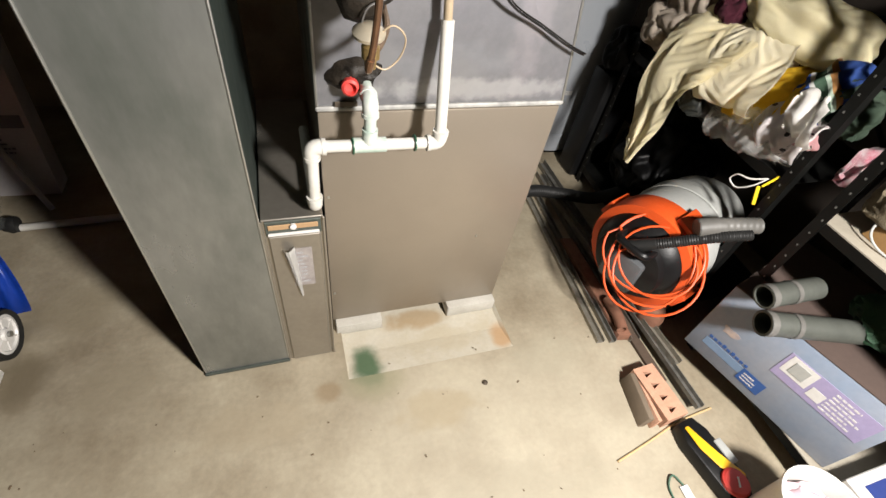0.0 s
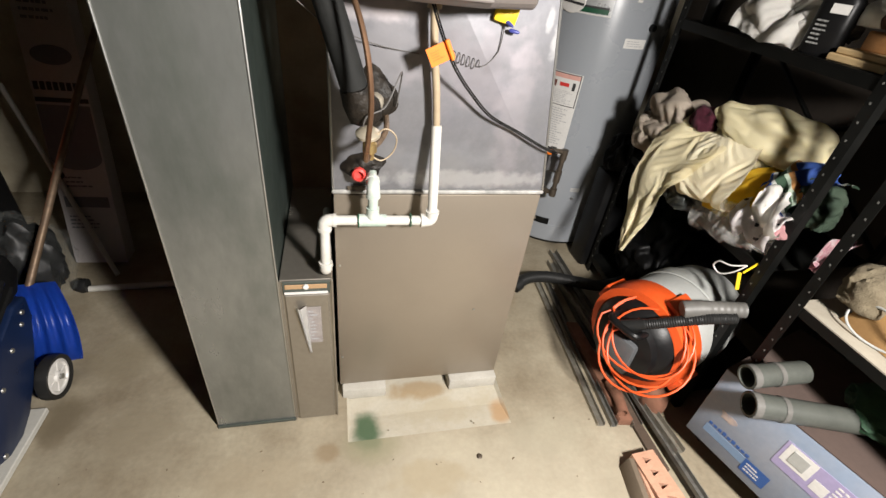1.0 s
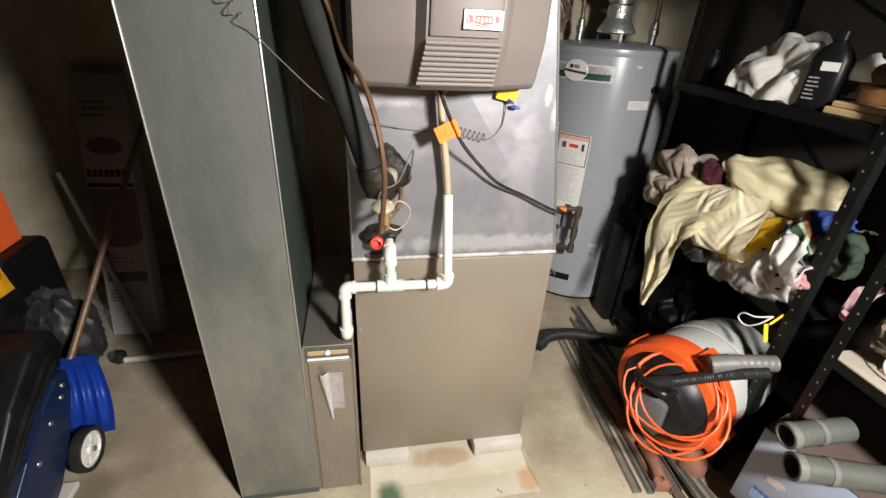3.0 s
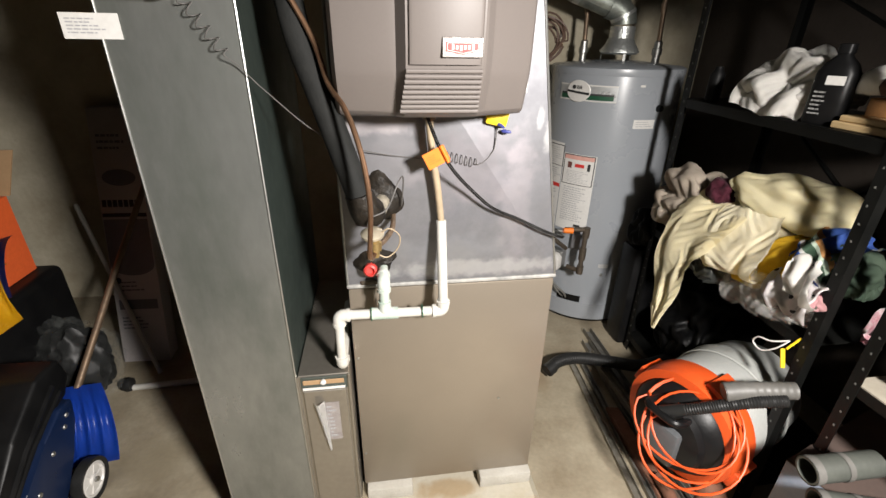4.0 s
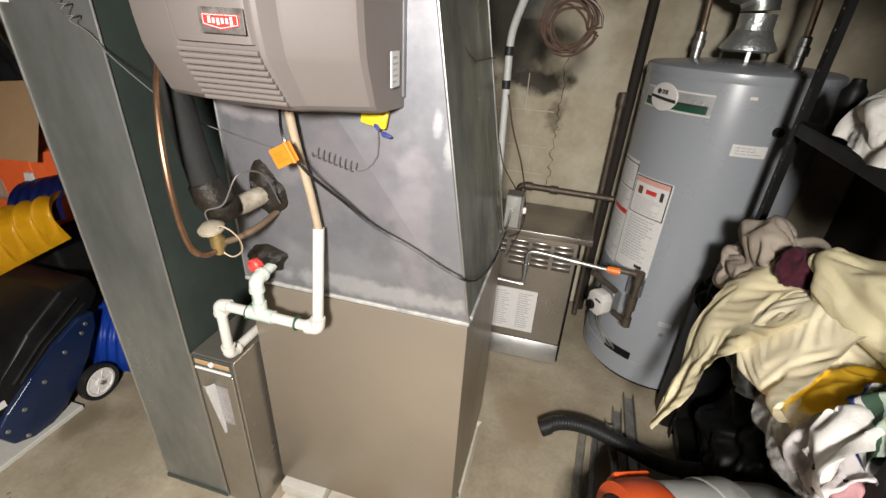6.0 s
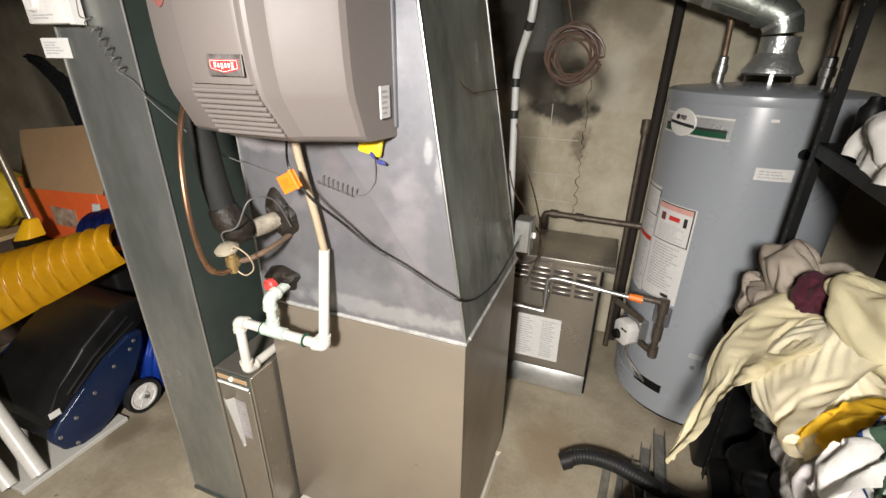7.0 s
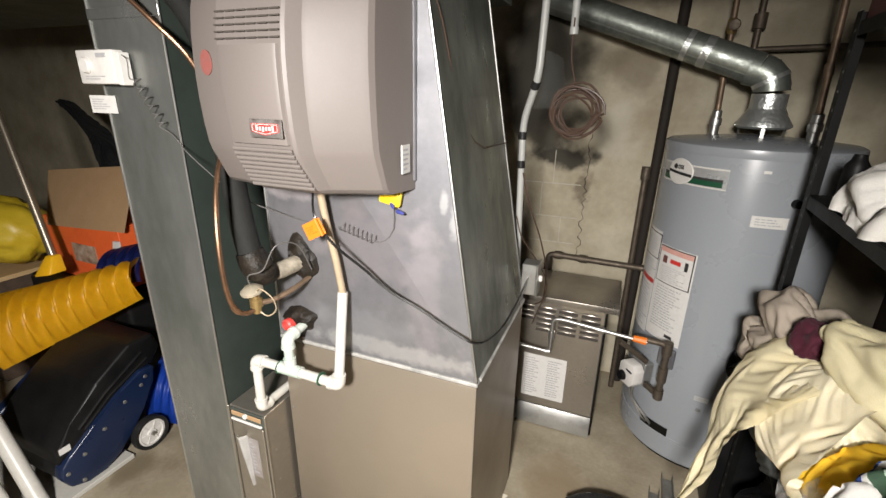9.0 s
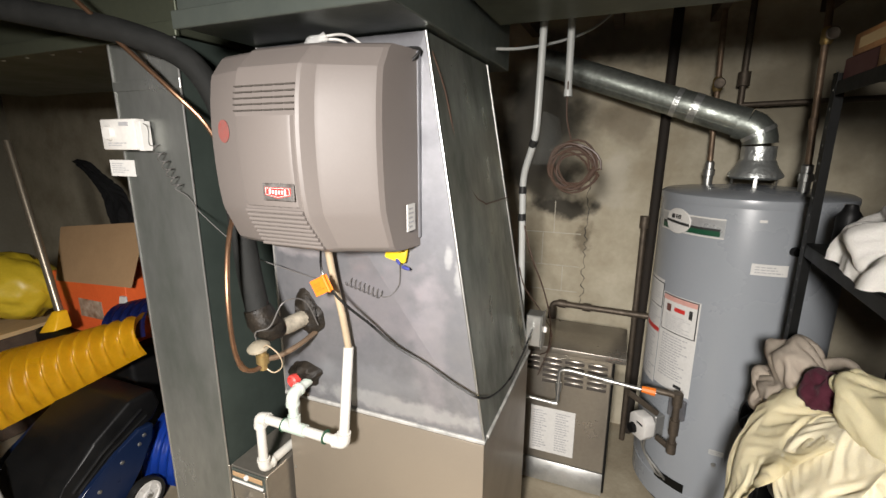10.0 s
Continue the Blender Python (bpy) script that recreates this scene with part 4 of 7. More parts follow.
def on_tank(angle, z, r=WHR + 0.0015):
    """A frame on the tank: x along the skin to the right, y up, z out of it."""
    a = radians(angle)
    n = Vector((math.cos(a), math.sin(a), 0))
    xr = Vector((-math.sin(a), math.cos(a), 0))
    m = Matrix((xr, Vector((0, 0, 1)), n)).transposed().to_4x4()
    return Matrix.Translation((WHX + r * n.x, WHY + r * n.y, z)) @ m


def tank_bars(rows, a0, a1, z0, z1, parent, material, seed):
    """Unreadable lines of print bent round the tank."""
    r = random.Random(seed)
    b = bmesh.new()
    for k in range(rows):
        z = z1 - (k + 0.5) * (z1 - z0) / rows
        h = (z1 - z0) / rows * 0.18
        a, end = a0, a0 + (a1 - a0) * r.uniform(0.65, 1.0)
        while a < end:
            step = min(r.uniform(1.0, 3.5), end - a)
            join(b, cyl_patch(a, a + step * 0.85, z - h, z + h, WHR + 0.0018, 0.0006, 2))
            a += step + 0.3
    return part("print_bar", b, material, parent, smooth=0)


def water_heater():
    t = thing("water_heater", "tall grey enamelled gas water heater on the concrete floor", "water heater")
    c = Matrix.Translation((WHX, WHY, 0))
    r = WHR
    part("jacket", lathe([(r - 0.006, 0.02), (r, 0.026), (r, 1.392), (r - 0.001, 1.398)], 72, c), HEATER, t)
    part("seam_band", lathe([(r, 0.118), (r + 0.0022, 0.12), (r + 0.0022, 0.132), (r, 0.134)], 72, c), HEATER, t)
    part("top_lid", lathe([(r + 0.002, 1.380), (r + 0.004, 1.398), (r + 0.002, 1.412), (r - 0.012, 1.420), (0.12, 1.440), (0, 1.442)], 72, c), HEATER, t, "slightly domed grey lid")
    part("base_ring", lathe([(0, 0.0), (r - 0.02, 0.0), (r - 0.02, 0.021), (0, 0.021)], 48, c), BLACKM, t)
    # the name plate
    plate = part("name_plate", cyl_patch(-166, -113.5, 1.262, 1.335, r + 0.0005, 0.002, 16), mat("silver_plate", (0.55, 0.56, 0.56), (0.42, 0.43, 0.43), 0.3, 0.5, 20, 0.4, 0.02), t, "silver name plate with a dark green stripe")
    part("stripe", cyl_patch(-163.5, -116, 1.268, 1.288, r + 0.0027, 0.0006, 14), GREENI, plate, "green stripe")
    part("stripe", cyl_patch(-163.5, -116, 1.288, 1.297, r + 0.0027, 0.0006, 14), INKB, plate, "black stripe")
    part("border", cyl_patch(-166, -113.5, 1.331, 1.337, r + 0.0027, 0.0006, 14), WHITE, plate)
    part("border", cyl_patch(-166, -113.5, 1.260, 1.265, r + 0.0027, 0.0006, 14), WHITE, plate)
    m = on_tank(-146, 1.305, r + 0.005)
    b = lathe([(0, 0.004), (0.063, 0.004), (0.066, 0.002), (0.066, 0)], 32)
    for v in b.verts:
        v.co.y *= 0.78
        v.co.z -= 3.2 * v.co.x ** 2 * 0.5
    b.transform(m)
    oval = part("medallion", b, WHITE, plate, "white oval medallion")
    bm = lathe([(0, 0.001), (0.010, 0.001), (0.010, 0)], 16)
    for k in range(5):
        box(0.014 + k * 0.0062, 0.018 + k * 0.0062, -0.008, 0.008, 0, 0.001, 0, 1, bm)
    bm.transform(m @ Matrix.Translation((-0.022, 0.018, 0.0035)))
    part("mark", bm, INKB, oval)
    band = hexa([(-0.062, -0.006, 0.0), (0.062, -0.016, 0.0), (0.062, -0.005, 0.0), (-0.062, 0.004, 0.0), (-0.062, -0.006, 0.0055), (0.062, -0.016, 0.0055), (0.062, -0.005, 0.0055), (-0.062, 0.004, 0.0055)])
    bmesh.ops.subdivide_edges(band, edges=[e for e in band.edges if e.calc_length() > 0.1], cuts=10)
    for v in band.verts:
        v.co.z -= 3.2 * v.co.x ** 2 * 0.5
    band.transform(m)
    part("band", band, INKB, oval, "black band")
    part("hi_spot", cyl_patch(-96.5, -92.5, 1.335, 1.345, r + 0.0005, 0.001, 3), WHITE, t, "small white sticker")
    # the label sheets
    sheet = part("label_sheet", cyl_patch(-152, -121, 0.575, 0.995, r + 0.0003, 0.0008), PAPER, t, "white instruction label")
    part("warning_frame", cyl_patch(-151, -122, 0.832, 0.992, r + 0.0012, 0.0005), INKB, sheet)
    part("warning_field", cyl_patch(-150.2, -122.8, 0.836, 0.988, r + 0.0019, 0.0005), PAPER, sheet)
    part("warning_band", cyl_patch(-150.2, -122.8, 0.967, 0.988, r + 0.0026, 0.0005), mat("pink_print", (0.60, 0.33, 0.28), None, 0.6, 0, 20, 0.3, 0), sheet)
    part("pictogram", cyl_patch(-146.5, -142.5, 0.92, 0.952, r + 0.0026, 0.0005, 4), mat("brown_print", (0.14, 0.05, 0.04), None, 0.6, 0, 60, 0.6, 0), sheet)
    part("pictogram", cyl_patch(-139.5, -131, 0.928, 0.946, r + 0.0026, 0.0005, 4), REDI, sheet)
    part("pictogram", cyl_patch(-128, -125.5, 0.915, 0.952, r + 0.0026, 0.0005, 3), INKB, sheet)
    tank_bars(8, -147, -126, 0.842, 0.910, sheet, INK, 5)
    tank_bars(16, -148, -125, 0.625, 0.822, sheet, INK, 6)
    part("stamp", cyl_patch(-133, -127, 0.598, 0.612, r + 0.0014, 0.0006, 4), INKB, sheet)
    side = part("label_sheet", cyl_patch(-180, -153, 0.56, 1.04, r + 0.0003, 0.0008), PAPER, t, "white instruction label")
    part("warning_frame", cyl_patch(-176, -152, 0.915, 1.028, r + 0.0012, 0.0005), INKB, side)
    part("warning_field", cyl_patch(-175.2, -152.8, 0.919, 1.024, r + 0.0019, 0.0005), PAPER, side)
    tank_bars(8, -174, -154, 0.925, 1.015, side, INK, 9)
    part("warning_band", cyl_patch(-175, -153, 0.80, 0.82, r + 0.0014, 0.0005), REDI, side)
    tank_bars(7, -175, -153, 0.825, 0.905, side, INK, 10)
    tank_bars(14, -175, -153, 0.58, 0.79, side, INK, 12)
    st = part("sticker", cyl_patch(-97, -77.5, 1.143, 1.185, r + 0.0003, 0.0008), PAPER, t, "small white printed sticker")
    tank_bars(3, -95, -79, 1.149, 1.179, st, INK, 14)
    st = part("sticker", cyl_patch(-104, -95, 0.372, 0.394, r + 0.0003, 0.0008, 6), mat("silver_sticker", (0.5, 0.5, 0.48), None, 0.4, 0.3, 20, 0.2, 0), t, "small silver sticker")
    tank_bars(2, -103, -96, 0.376, 0.391, st, INK, 15)
    part("thermostat_knob", lathe([(0, 0.02), (0.014, 0.018), (0.017, 0)], 16, aim((WHX + (r) * math.cos(radians(-76)), WHY + r * math.sin(radians(-76)), 1.238), (math.cos(radians(-76)), math.sin(radians(-76)), 0))), BLACKP, t, "black knob")
    part("bolt", lathe([(0, 0.008), (0.008, 0.006), (0.010, 0)], 10, aim((WHX + r * math.cos(radians(-100)), WHY + r * math.sin(radians(-100)), 0.328), (math.cos(radians(-100)), math.sin(radians(-100)), 0))), STEEL, t)
    # the gas control
    m = on_tank(-143, 0.39, r) @ Matrix.Scale(1.15, 4)
    b = slab_plan([(-0.045, -0.025), (-0.025, -0.05), (0.025, -0.05), (0.045, -0.025), (0.045, 0.03), (0.025, 0.05), (-0.025, 0.05), (-0.045, 0.03)], 0.045, 0.092, 0.006)
    b.transform(m)
    ctl = part("gas_control", b, WHITE, t, "white eight-sided gas control")
    part("dial", lathe([(0, 0.016), (0.018, 0.014), (0.021, 0)], 20, m @ Matrix.Translation((-0.018, -0.018, 0.092))), BLACKP, ctl)
    part("slot", box(-0.002, 0.03, 0.014, 0.022, 0.0915, 0.0932, 0.0005, 1, None, m), INKB, ctl)
    b = box(-0.04, 0.04, -0.035, 0.055, 0.0, 0.044, 0.004)
    b.transform(m)
    part("control_mount", b, mat("cast_grey", (0.30, 0.30, 0.29), None, 0.45, 0.6, 30, 0.4, 0.2), ctl)
    b = box(-0.035, 0.035, -0.02, 0.07, 0.01, 0.03, 0.004, 1, None, on_tank(-126, 0.50, r))
    part("shield", b, GALV, t, "small silver shield")
    part("pilot_tube", tube(smooth_path([on_tank(-142, 0.33, r + 0.06).translation, on_tank(-141, 0.26, r + 0.06).translation, on_tank(-131, 0.19, r + 0.03).translation, on_tank(-130, 0.15, r).translation], 6), 0.006, 8), STEEL, t)
    part("pilot_tube", tube(smooth_path([on_tank(-145, 0.33, r + 0.06).translation, on_tank(-145, 0.26, r + 0.05).translation, on_tank(-135, 0.18, r + 0.03).translation, on_tank(-133, 0.15, r).translation], 6), 0.004, 8), STEEL, t)
    part("burner_door", cyl_patch(-139, -116, 0.135, 0.175, r + 0.0005, 0.003, 6), BLACKM, t, "black burner cover")
    return t


water_heater()
P = lambda a, z, d=0.0: on_tank(a, z, WHR + d).translation
pipe_run("heater_gas_pipe", "dark iron gas pipe with elbows in front of the heater", rounded([(1.36, 1.865, 0.650), (1.478, 1.862, 0.645), (1.478, 1.868, 0.40), (1.43, 1.93, 0.40)], 0.03), 0.0125, IRON, "pipe", [((1.478, 1.862, 0.655), (1.478, 1.863, 0.60)), ((1.478, 1.866, 0.535), (1.478, 1.867, 0.47)), ((1.478, 1.868, 0.43), (1.478, 1.868, 0.385))], 1.5)
whole("valve_handle", tube([(1.345, 1.85, 0.652), (1.395, 1.85, 0.648)], [0.013, 0.016], 8), ORTAG, "orange gas valve handle on the pipe", "valve handle")
pipe_run("heater_drain_lever", "dark iron pipe behind the gas control", [(1.30, 1.90, 0.60), (1.42, 1.95, 0.50)], 0.012, IRON)
for n, (x, y, lean) in enumerate(((1.553, 2.37, 0.0), (1.836, 2.13, 0.02))):
    t = thing("water_pipe", "tarnished copper water pipe rising from the heater", "pipe", group="heater water pipes")
    part("nipple", lathe([(0.019, 1.425), (0.019, 1.47), (0.024, 1.472), (0.024, 1.50), (0.019, 1.502), (0.019, 1.53), (0.014, 1.535)], 16, Matrix.Translation((x, y, 0))), STEEL, t, "steel union")
    part("pipe", tube([(x, y, 1.53), (x - 0.02, y + 0.03, 2.3)], 0.0115, 12), TARN, t)
    part("coupling", tube([(x - 0.004, y + 0.006, 1.66), (x - 0.006, y + 0.008, 1.70)], 0.015, 12), TARN, t)
    z = 1.86 if n == 0 else 1.98
    part("valve", lathe([(0.013, -0.03), (0.02, -0.02), (0.02, 0.02), (0.013, 0.03)], 12, Matrix.Translation((x - 0.009, y + 0.013, z))), BRASS, t)
    part("valve_wheel", lathe([(0, 0.0), (0.020, 0.002), (0.022, 0.008), (0.018, 0.010), (0, 0.006)], 14, aim((x - 0.009, y - 0.03, z), (0, -1, 0))), IRON, t)
pipe_run("wall_water_pipe", "dark vertical water pipe with a gate valve on the wall", [(1.66, 2.50, 1.70), (1.66, 2.52, 2.35)], 0.013, IRON, "pipe", [((1.66, 2.50, 1.86), (1.66, 2.505, 1.92))], 1.9)
pipe_run("wall_water_pipe", "dark horizontal water pipe on the wall", [(1.66, 2.50, 1.78), (2.35, 2.50, 1.80)], 0.012, IRON)


FLUEM = mat("dull_flue_galvanized", (0.40, 0.43, 0.39), (0.17, 0.185, 0.165), 0.44, 0.8, 14, 0.9, 0.3, 60, 0.3)


def flue():
    t = thing("flue_pipe", "galvanized flue pipe with foil tape rising from the heater", "flue pipe")
    c = Matrix.Translation((WHX, WHY, 0))
    part("draft_hood", lathe([(0.085, 1.470), (0.098, 1.478), (0.098, 1.486), (0.075, 1.520), (0.064, 1.545)], 32, c), FOIL, t, "shiny draft hood")
    for k in range(3):
        a = radians(-100 + 120 * k)
        part("hood_leg", box(-0.006, 0.006, -0.0015, 0.0015, 1.425, 1.48, 0, 1, None, Matrix.Translation((WHX + 0.09 * math.cos(a), WHY + 0.09 * math.sin(a), 0)) @ Matrix.Rotation(a + 1.57, 4, "Z")), STEEL, t)
    r = 0.060
    elbow = rounded([(WHX, WHY, 1.55), (WHX, WHY, 1.670), (WHX - 0.20, WHY + 0.03, 1.733)], 0.11, 6)
    part("riser", tube([(WHX, WHY, 1.545), (WHX, WHY, 1.60)], r + 0.002, 28), FOIL, t, "crumpled foil-taped riser")
    part("elbow", tube(elbow[1:-1], r + 0.001, 28), FLUEM, t)
    part("tape", tube([elbow[3], Vector(elbow[4])], r + 0.0045, 28), FOIL, t, "crumpled foil tape on the elbow")
    for k in range(1, 8, 2):
        p, q = Vector(elbow[k]), Vector(elbow[k + 1])
        part("elbow_seam", tube([p, p + (q - p) * 0.22], r + 0.0035, 28), FLUEM, t)
    a, b = Vector((WHX - 0.06, WHY + 0.012, 1.692)), Vector((0.80, 2.40, 2.00))
    part("pipe", tube([a, b], r, 28), FLUEM, t)
    part("tape", tube([a + (b - a) * 0.20, a + (b - a) * 0.235], r + 0.002, 28), FOIL, t, "foil tape")
    part("tape", tube([a + (b - a) * 0.29, a + (b - a) * 0.315], r + 0.002, 28), FOIL, t, "foil tape")
    d = (b - a).normalized()
    seam = Vector((0, -1, 0)).cross(d).normalized() * -1
    off = (Vector((0, -0.75, -0.6))).normalized() * (r + 0.001)
    part("long_seam", tube([a + off, b + off], 0.004, 8), FLUEM, t)
    return t


flue()


# ---- conduits, coil and wires beside the plenum ----
def conduit():
    t = thing("conduit", "pale grey electrical conduit with black tape bands", "conduit")
    pts = rounded([(0.905, 1.60, 0.74), (0.885, 1.59, 1.50), (0.935, 1.53, 1.63), (0.945, 1.55, 2.2)], 0.05)
    part("pipe", tube(pts, 0.0115, 12), GREYV, t)
    for a, b in (((0.886, 1.59, 1.44), (0.886, 1.59, 1.465)), ((0.888, 1.591, 1.345), (0.887, 1.591, 1.37)), ((0.921, 1.546, 1.60), (0.930, 1.536, 1.62))):
        part("tape_band", tube([a, b], 0.0135, 12), BLACKR, t, "black tape band")
    return t


conduit()
pipe_run("conduit_stub", "short pale grey conduit hanging from the joists", [(1.017, 1.60, 1.755), (1.012, 1.62, 2.2)], 0.0115, GREYV, "conduit", [((1.017, 1.60, 1.755), (1.017, 1.60, 1.775))], 1.15)


def wire_coil():
    r = random.Random(6)
    pts = []
    turns, n = 9, 22
    for k in range(turns * n + 1):
        a = 2 * math.pi * k / n
        j = k // n
        rr = 0.066 + 0.014 * math.sin(j * 1.9) + 0.004 * math.sin(3 * a + j)
        pts.append((1.046 + 0.010 * math.sin(j * 2.3) + rr * math.cos(a), 1.60 + 0.012 * math.sin(j * 1.3 + a * 0.5), 1.530 + 0.008 * math.cos(j * 1.7) + rr * math.sin(a)))
    t = thing("wire_coil", "coil of brown wire hanging beside the conduit", "wire coil")
    part("coil", tube(pts, 0.0038, 6), WIREB, t)
    part("lead", tube(smooth_path([(1.017, 1.589, 1.80), (1.018, 1.592, 1.70), (1.03, 1.60, 1.64), (1.045, 1.60, 1.595)], 6), 0.0026, 6), WIREB, t)
    return t


wire_coil()


def crumple(name, label, category, centre, size, seed, material, rough=1.0, subdiv=4, folds=9.0, flat_bottom=True):
    """A heap of crumpled sheet: a ball pushed into folds by several scales of ridged noise."""
    b = bmesh.new()
    bmesh.ops.create_icosphere(b, subdivisions=subdiv, radius=1)
    s = Vector(size)
    off = Vector((seed * 3.1, seed * 1.7, seed * 0.9))
    for v in b.verts:
        p = v.co.copy()
        n1 = noise.noise(p * 1.3 + off)
        n2 = abs(noise.noise(p * (folds * 0.28) + off * 2))
        n3 = abs(noise.noise(p * (folds * 0.6) + off * 3))
        k = 1 + rough * (0.20 * n1 - 0.30 * n2 - 0.12 * n3 + 0.10)
        q = Vector((p.x * s.x, p.y * s.y, p.z * s.z)) * k
        if flat_bottom and q.z < -s.z * 0.5:
            q.z = -s.z * 0.5 + (q.z + s.z * 0.5) * 0.15
        v.co = q + Vector(centre)
    return whole(name, b, material, label, category, smooth=1.0)


FILM = clear("clear_plastic_film", (0.40, 0.42, 0.40), 0.06, 0.035)
BAGM = clear("cloudy_plastic_bag", (0.88, 0.87, 0.83), 0.07, 0.26, 0.12)
crumple("plastic_bag", "crumpled clear plastic bag hung behind the conduit", "plastic bag", (0.955, 1.60, 1.60), (0.05, 0.05, 0.11), 3, FILM, 1.2, 3)


def switch_box():
    t = thing("switch_box", "small steel switch box fixed beside the plenum", "switch box")
    part("case", box(0.945, 0.995, 1.46, 1.52, 0.94, 1.05, 0.003), STEEL, t)
    part("cover", box(0.996, 0.999, 1.455, 1.525, 0.935, 1.055, 0.001), STEEL, t)
    part("toggle", box(0.9995, 1.010, 1.485, 1.495, 0.985, 1.005, 0.002), WHITE, t)
    return t


switch_box()
wire("hanging_wire", "thin brown wire drooping from the conduit to the furnace", [(0.90, 1.58, 1.33), (0.925, 1.60, 1.22), (0.965, 1.66, 1.08), (0.985, 1.75, 0.92), (0.97, 1.84, 0.76), (0.93, 1.90, 0.70)], 0.0028, WIREB)
wire("hanging_wire", "thin brown wire drooping from the conduit to the furnace", [(0.89, 1.57, 1.18), (0.91, 1.59, 1.10), (0.96, 1.68, 0.98), (0.99, 1.78, 0.84), (0.93, 1.86, 0.62)], 0.0022, WIREB)
wire("plenum_wire", "thin dark wire along the plenum side", [(0.800, 1.01, 1.80), (0.815, 1.05, 1.72), (0.830, 1.10, 1.58), (0.850, 1.16, 1.48), (0.862, 1.22, 1.45)] + spring((0.864, 1.24, 1.445), (0.868, 1.46, 1.44), 9, 0.012)[::2], 0.0018, WIREB, 3, 6)
wire("ceiling_cable", "grey cable slung under the joists", [(0.80, 1.45, 1.885), (0.88, 1.55, 1.90), (0.98, 1.70, 1.945), (1.08, 1.78, 2.0), (1.18, 1.82, 2.10)], 0.0045, GREYV)


def junction():
    t = thing("lamp_socket", "small bare bulb and wires on top of the humidifier", "lamp")
    part("bulb", lathe([(0, 0.0), (0.012, 0.002), (0.019, 0.014), (0.018, 0.026), (0.010, 0.040), (0.010, 0.052), (0, 0.052)], 16, aim((0.555, 0.90, 1.80), (0.6, 0.2, 0.4))), clear("clear_glass", (0.9, 0.9, 0.88), 0.05, 0.35), t, "clear glass bulb")
    part("lead", tube(smooth_path([(0.58, 0.91, 1.825), (0.62, 0.95, 1.835), (0.655, 0.985, 1.81)], 6), 0.003, 6), WHITE, t)
    part("lead", tube(smooth_path([(0.58, 0.91, 1.82), (0.615, 0.94, 1.822), (0.64, 0.98, 1.80)], 6), 0.003, 6), WHITE, t)
    part("lead", tube(smooth_path([(0.555, 0.91, 1.815), (0.48, 0.95, 1.82), (0.40, 0.985, 1.79)], 6), 0.003, 6), WIRE, t)
    return t


junction()
wire("frame_wire", "black wire loop at the humidifier frame", [(0.735, 0.975, 1.80), (0.76, 0.965, 1.77), (0.785, 0.98, 1.80), (0.735, 0.98, 1.805)], 0.003, BLACKR)


# ---- shelving ----
def angle_post(x, y, sx, sy, z0, z1):
    """A slotted angle post; sx, sy tell which way its two flanges run."""
    w, th = 0.032, 0.0025
    b = box(min(x, x + sx * w), max(x, x + sx * w), min(y, y + sy * th), max(y, y + sy * th), z0, z1, 0)
    box(min(x, x + sx * th), max(x, x + sx * th), min(y + sy * th, y + sy * w), max(y + sy * th, y + sy * w), z0, z1, 0, 1, b)
    return b


SHELFH = mat("bright_hole", (0.11, 0.11, 0.10), None, 0.5, 0, 10, 0.1, 0)


def shelf_unit(label, x0, x1, y0, y1, lean, levels, z1, braces, surface):
    """x0 is the front line at y0; the front leans by lean metres towards +x at y1."""
    t = thing("shelving_unit", label, "shelving")
    posts = [(x0, y0, 1, 1), (x0 + lean, y1, 1, -1), (x1, y0, -1, 1), (x1 + lean, y1, -1, -1)]
    for i, (x, y, sx, sy) in enumerate(posts):
        p = part("post", angle_post(x, y, sx, sy, 0.0, z1), BLACKM, t)
        if i < 2:
            for k in range(int(z1 / 0.05)):
                z = 0.05 + k * 0.05
                part("slot", box(x - 0.0012, x - 0.0002, y + sy * 0.017, y + sy * 0.0215, z, z + 0.006, 0), SHELFH, p, smooth=0)
    for z in levels:
        b = slab_plan([(x0 + 0.004, y0 + 0.004), (x1 - 0.004, y0 + 0.004), (x1 + lean - 0.004, y1 - 0.004), (x0 + lean + 0.004, y1 - 0.004)], z - 0.004, z, 0)
        sh = part("shelf", b, surface, t)
        part("shelf_lip", hexa([(x0 + 0.003, y0 + 0.004, z - 0.036), (x0 + lean + 0.003, y1 - 0.004, z - 0.036), (x0 + lean + 0.006, y1 - 0.004, z - 0.036), (x0 + 0.006, y0 + 0.004, z - 0.036), (x0 + 0.003, y0 + 0.004, z - 0.0042), (x0 + lean + 0.003, y1 - 0.004, z - 0.0042), (x0 + lean + 0.006, y1 - 0.004, z - 0.0042), (x0 + 0.006, y0 + 0.004, z - 0.0042)]), BLACKM, sh)
    for a, b in braces:
        part("brace", tube([a, b], 0.009, 6), BLACKM, t)
    return t


BACKX = 2.13
shelf_unit("black slotted-steel shelving unit piled with cloth and clutter", 1.668, BACKX, 0.765, 1.70, 0.058, (0.10, 0.72, 1.315, 1.775), 1.80, [((BACKX + 0.05, 1.66, 0.75), (BACKX, 0.79, 1.28)), ((BACKX, 0.79, 0.75), (BACKX + 0.05, 1.66, 1.28)), ((BACKX + 0.01, 0.79, 1.34), (BACKX + 0.06, 1.66, 1.74))], BLACKM)
DUSTY = mat("dusty_shelf_board", (0.34, 0.31, 0.25), (0.25, 0.22, 0.17), 0.85, 0, 9, 0.7, 0.2)
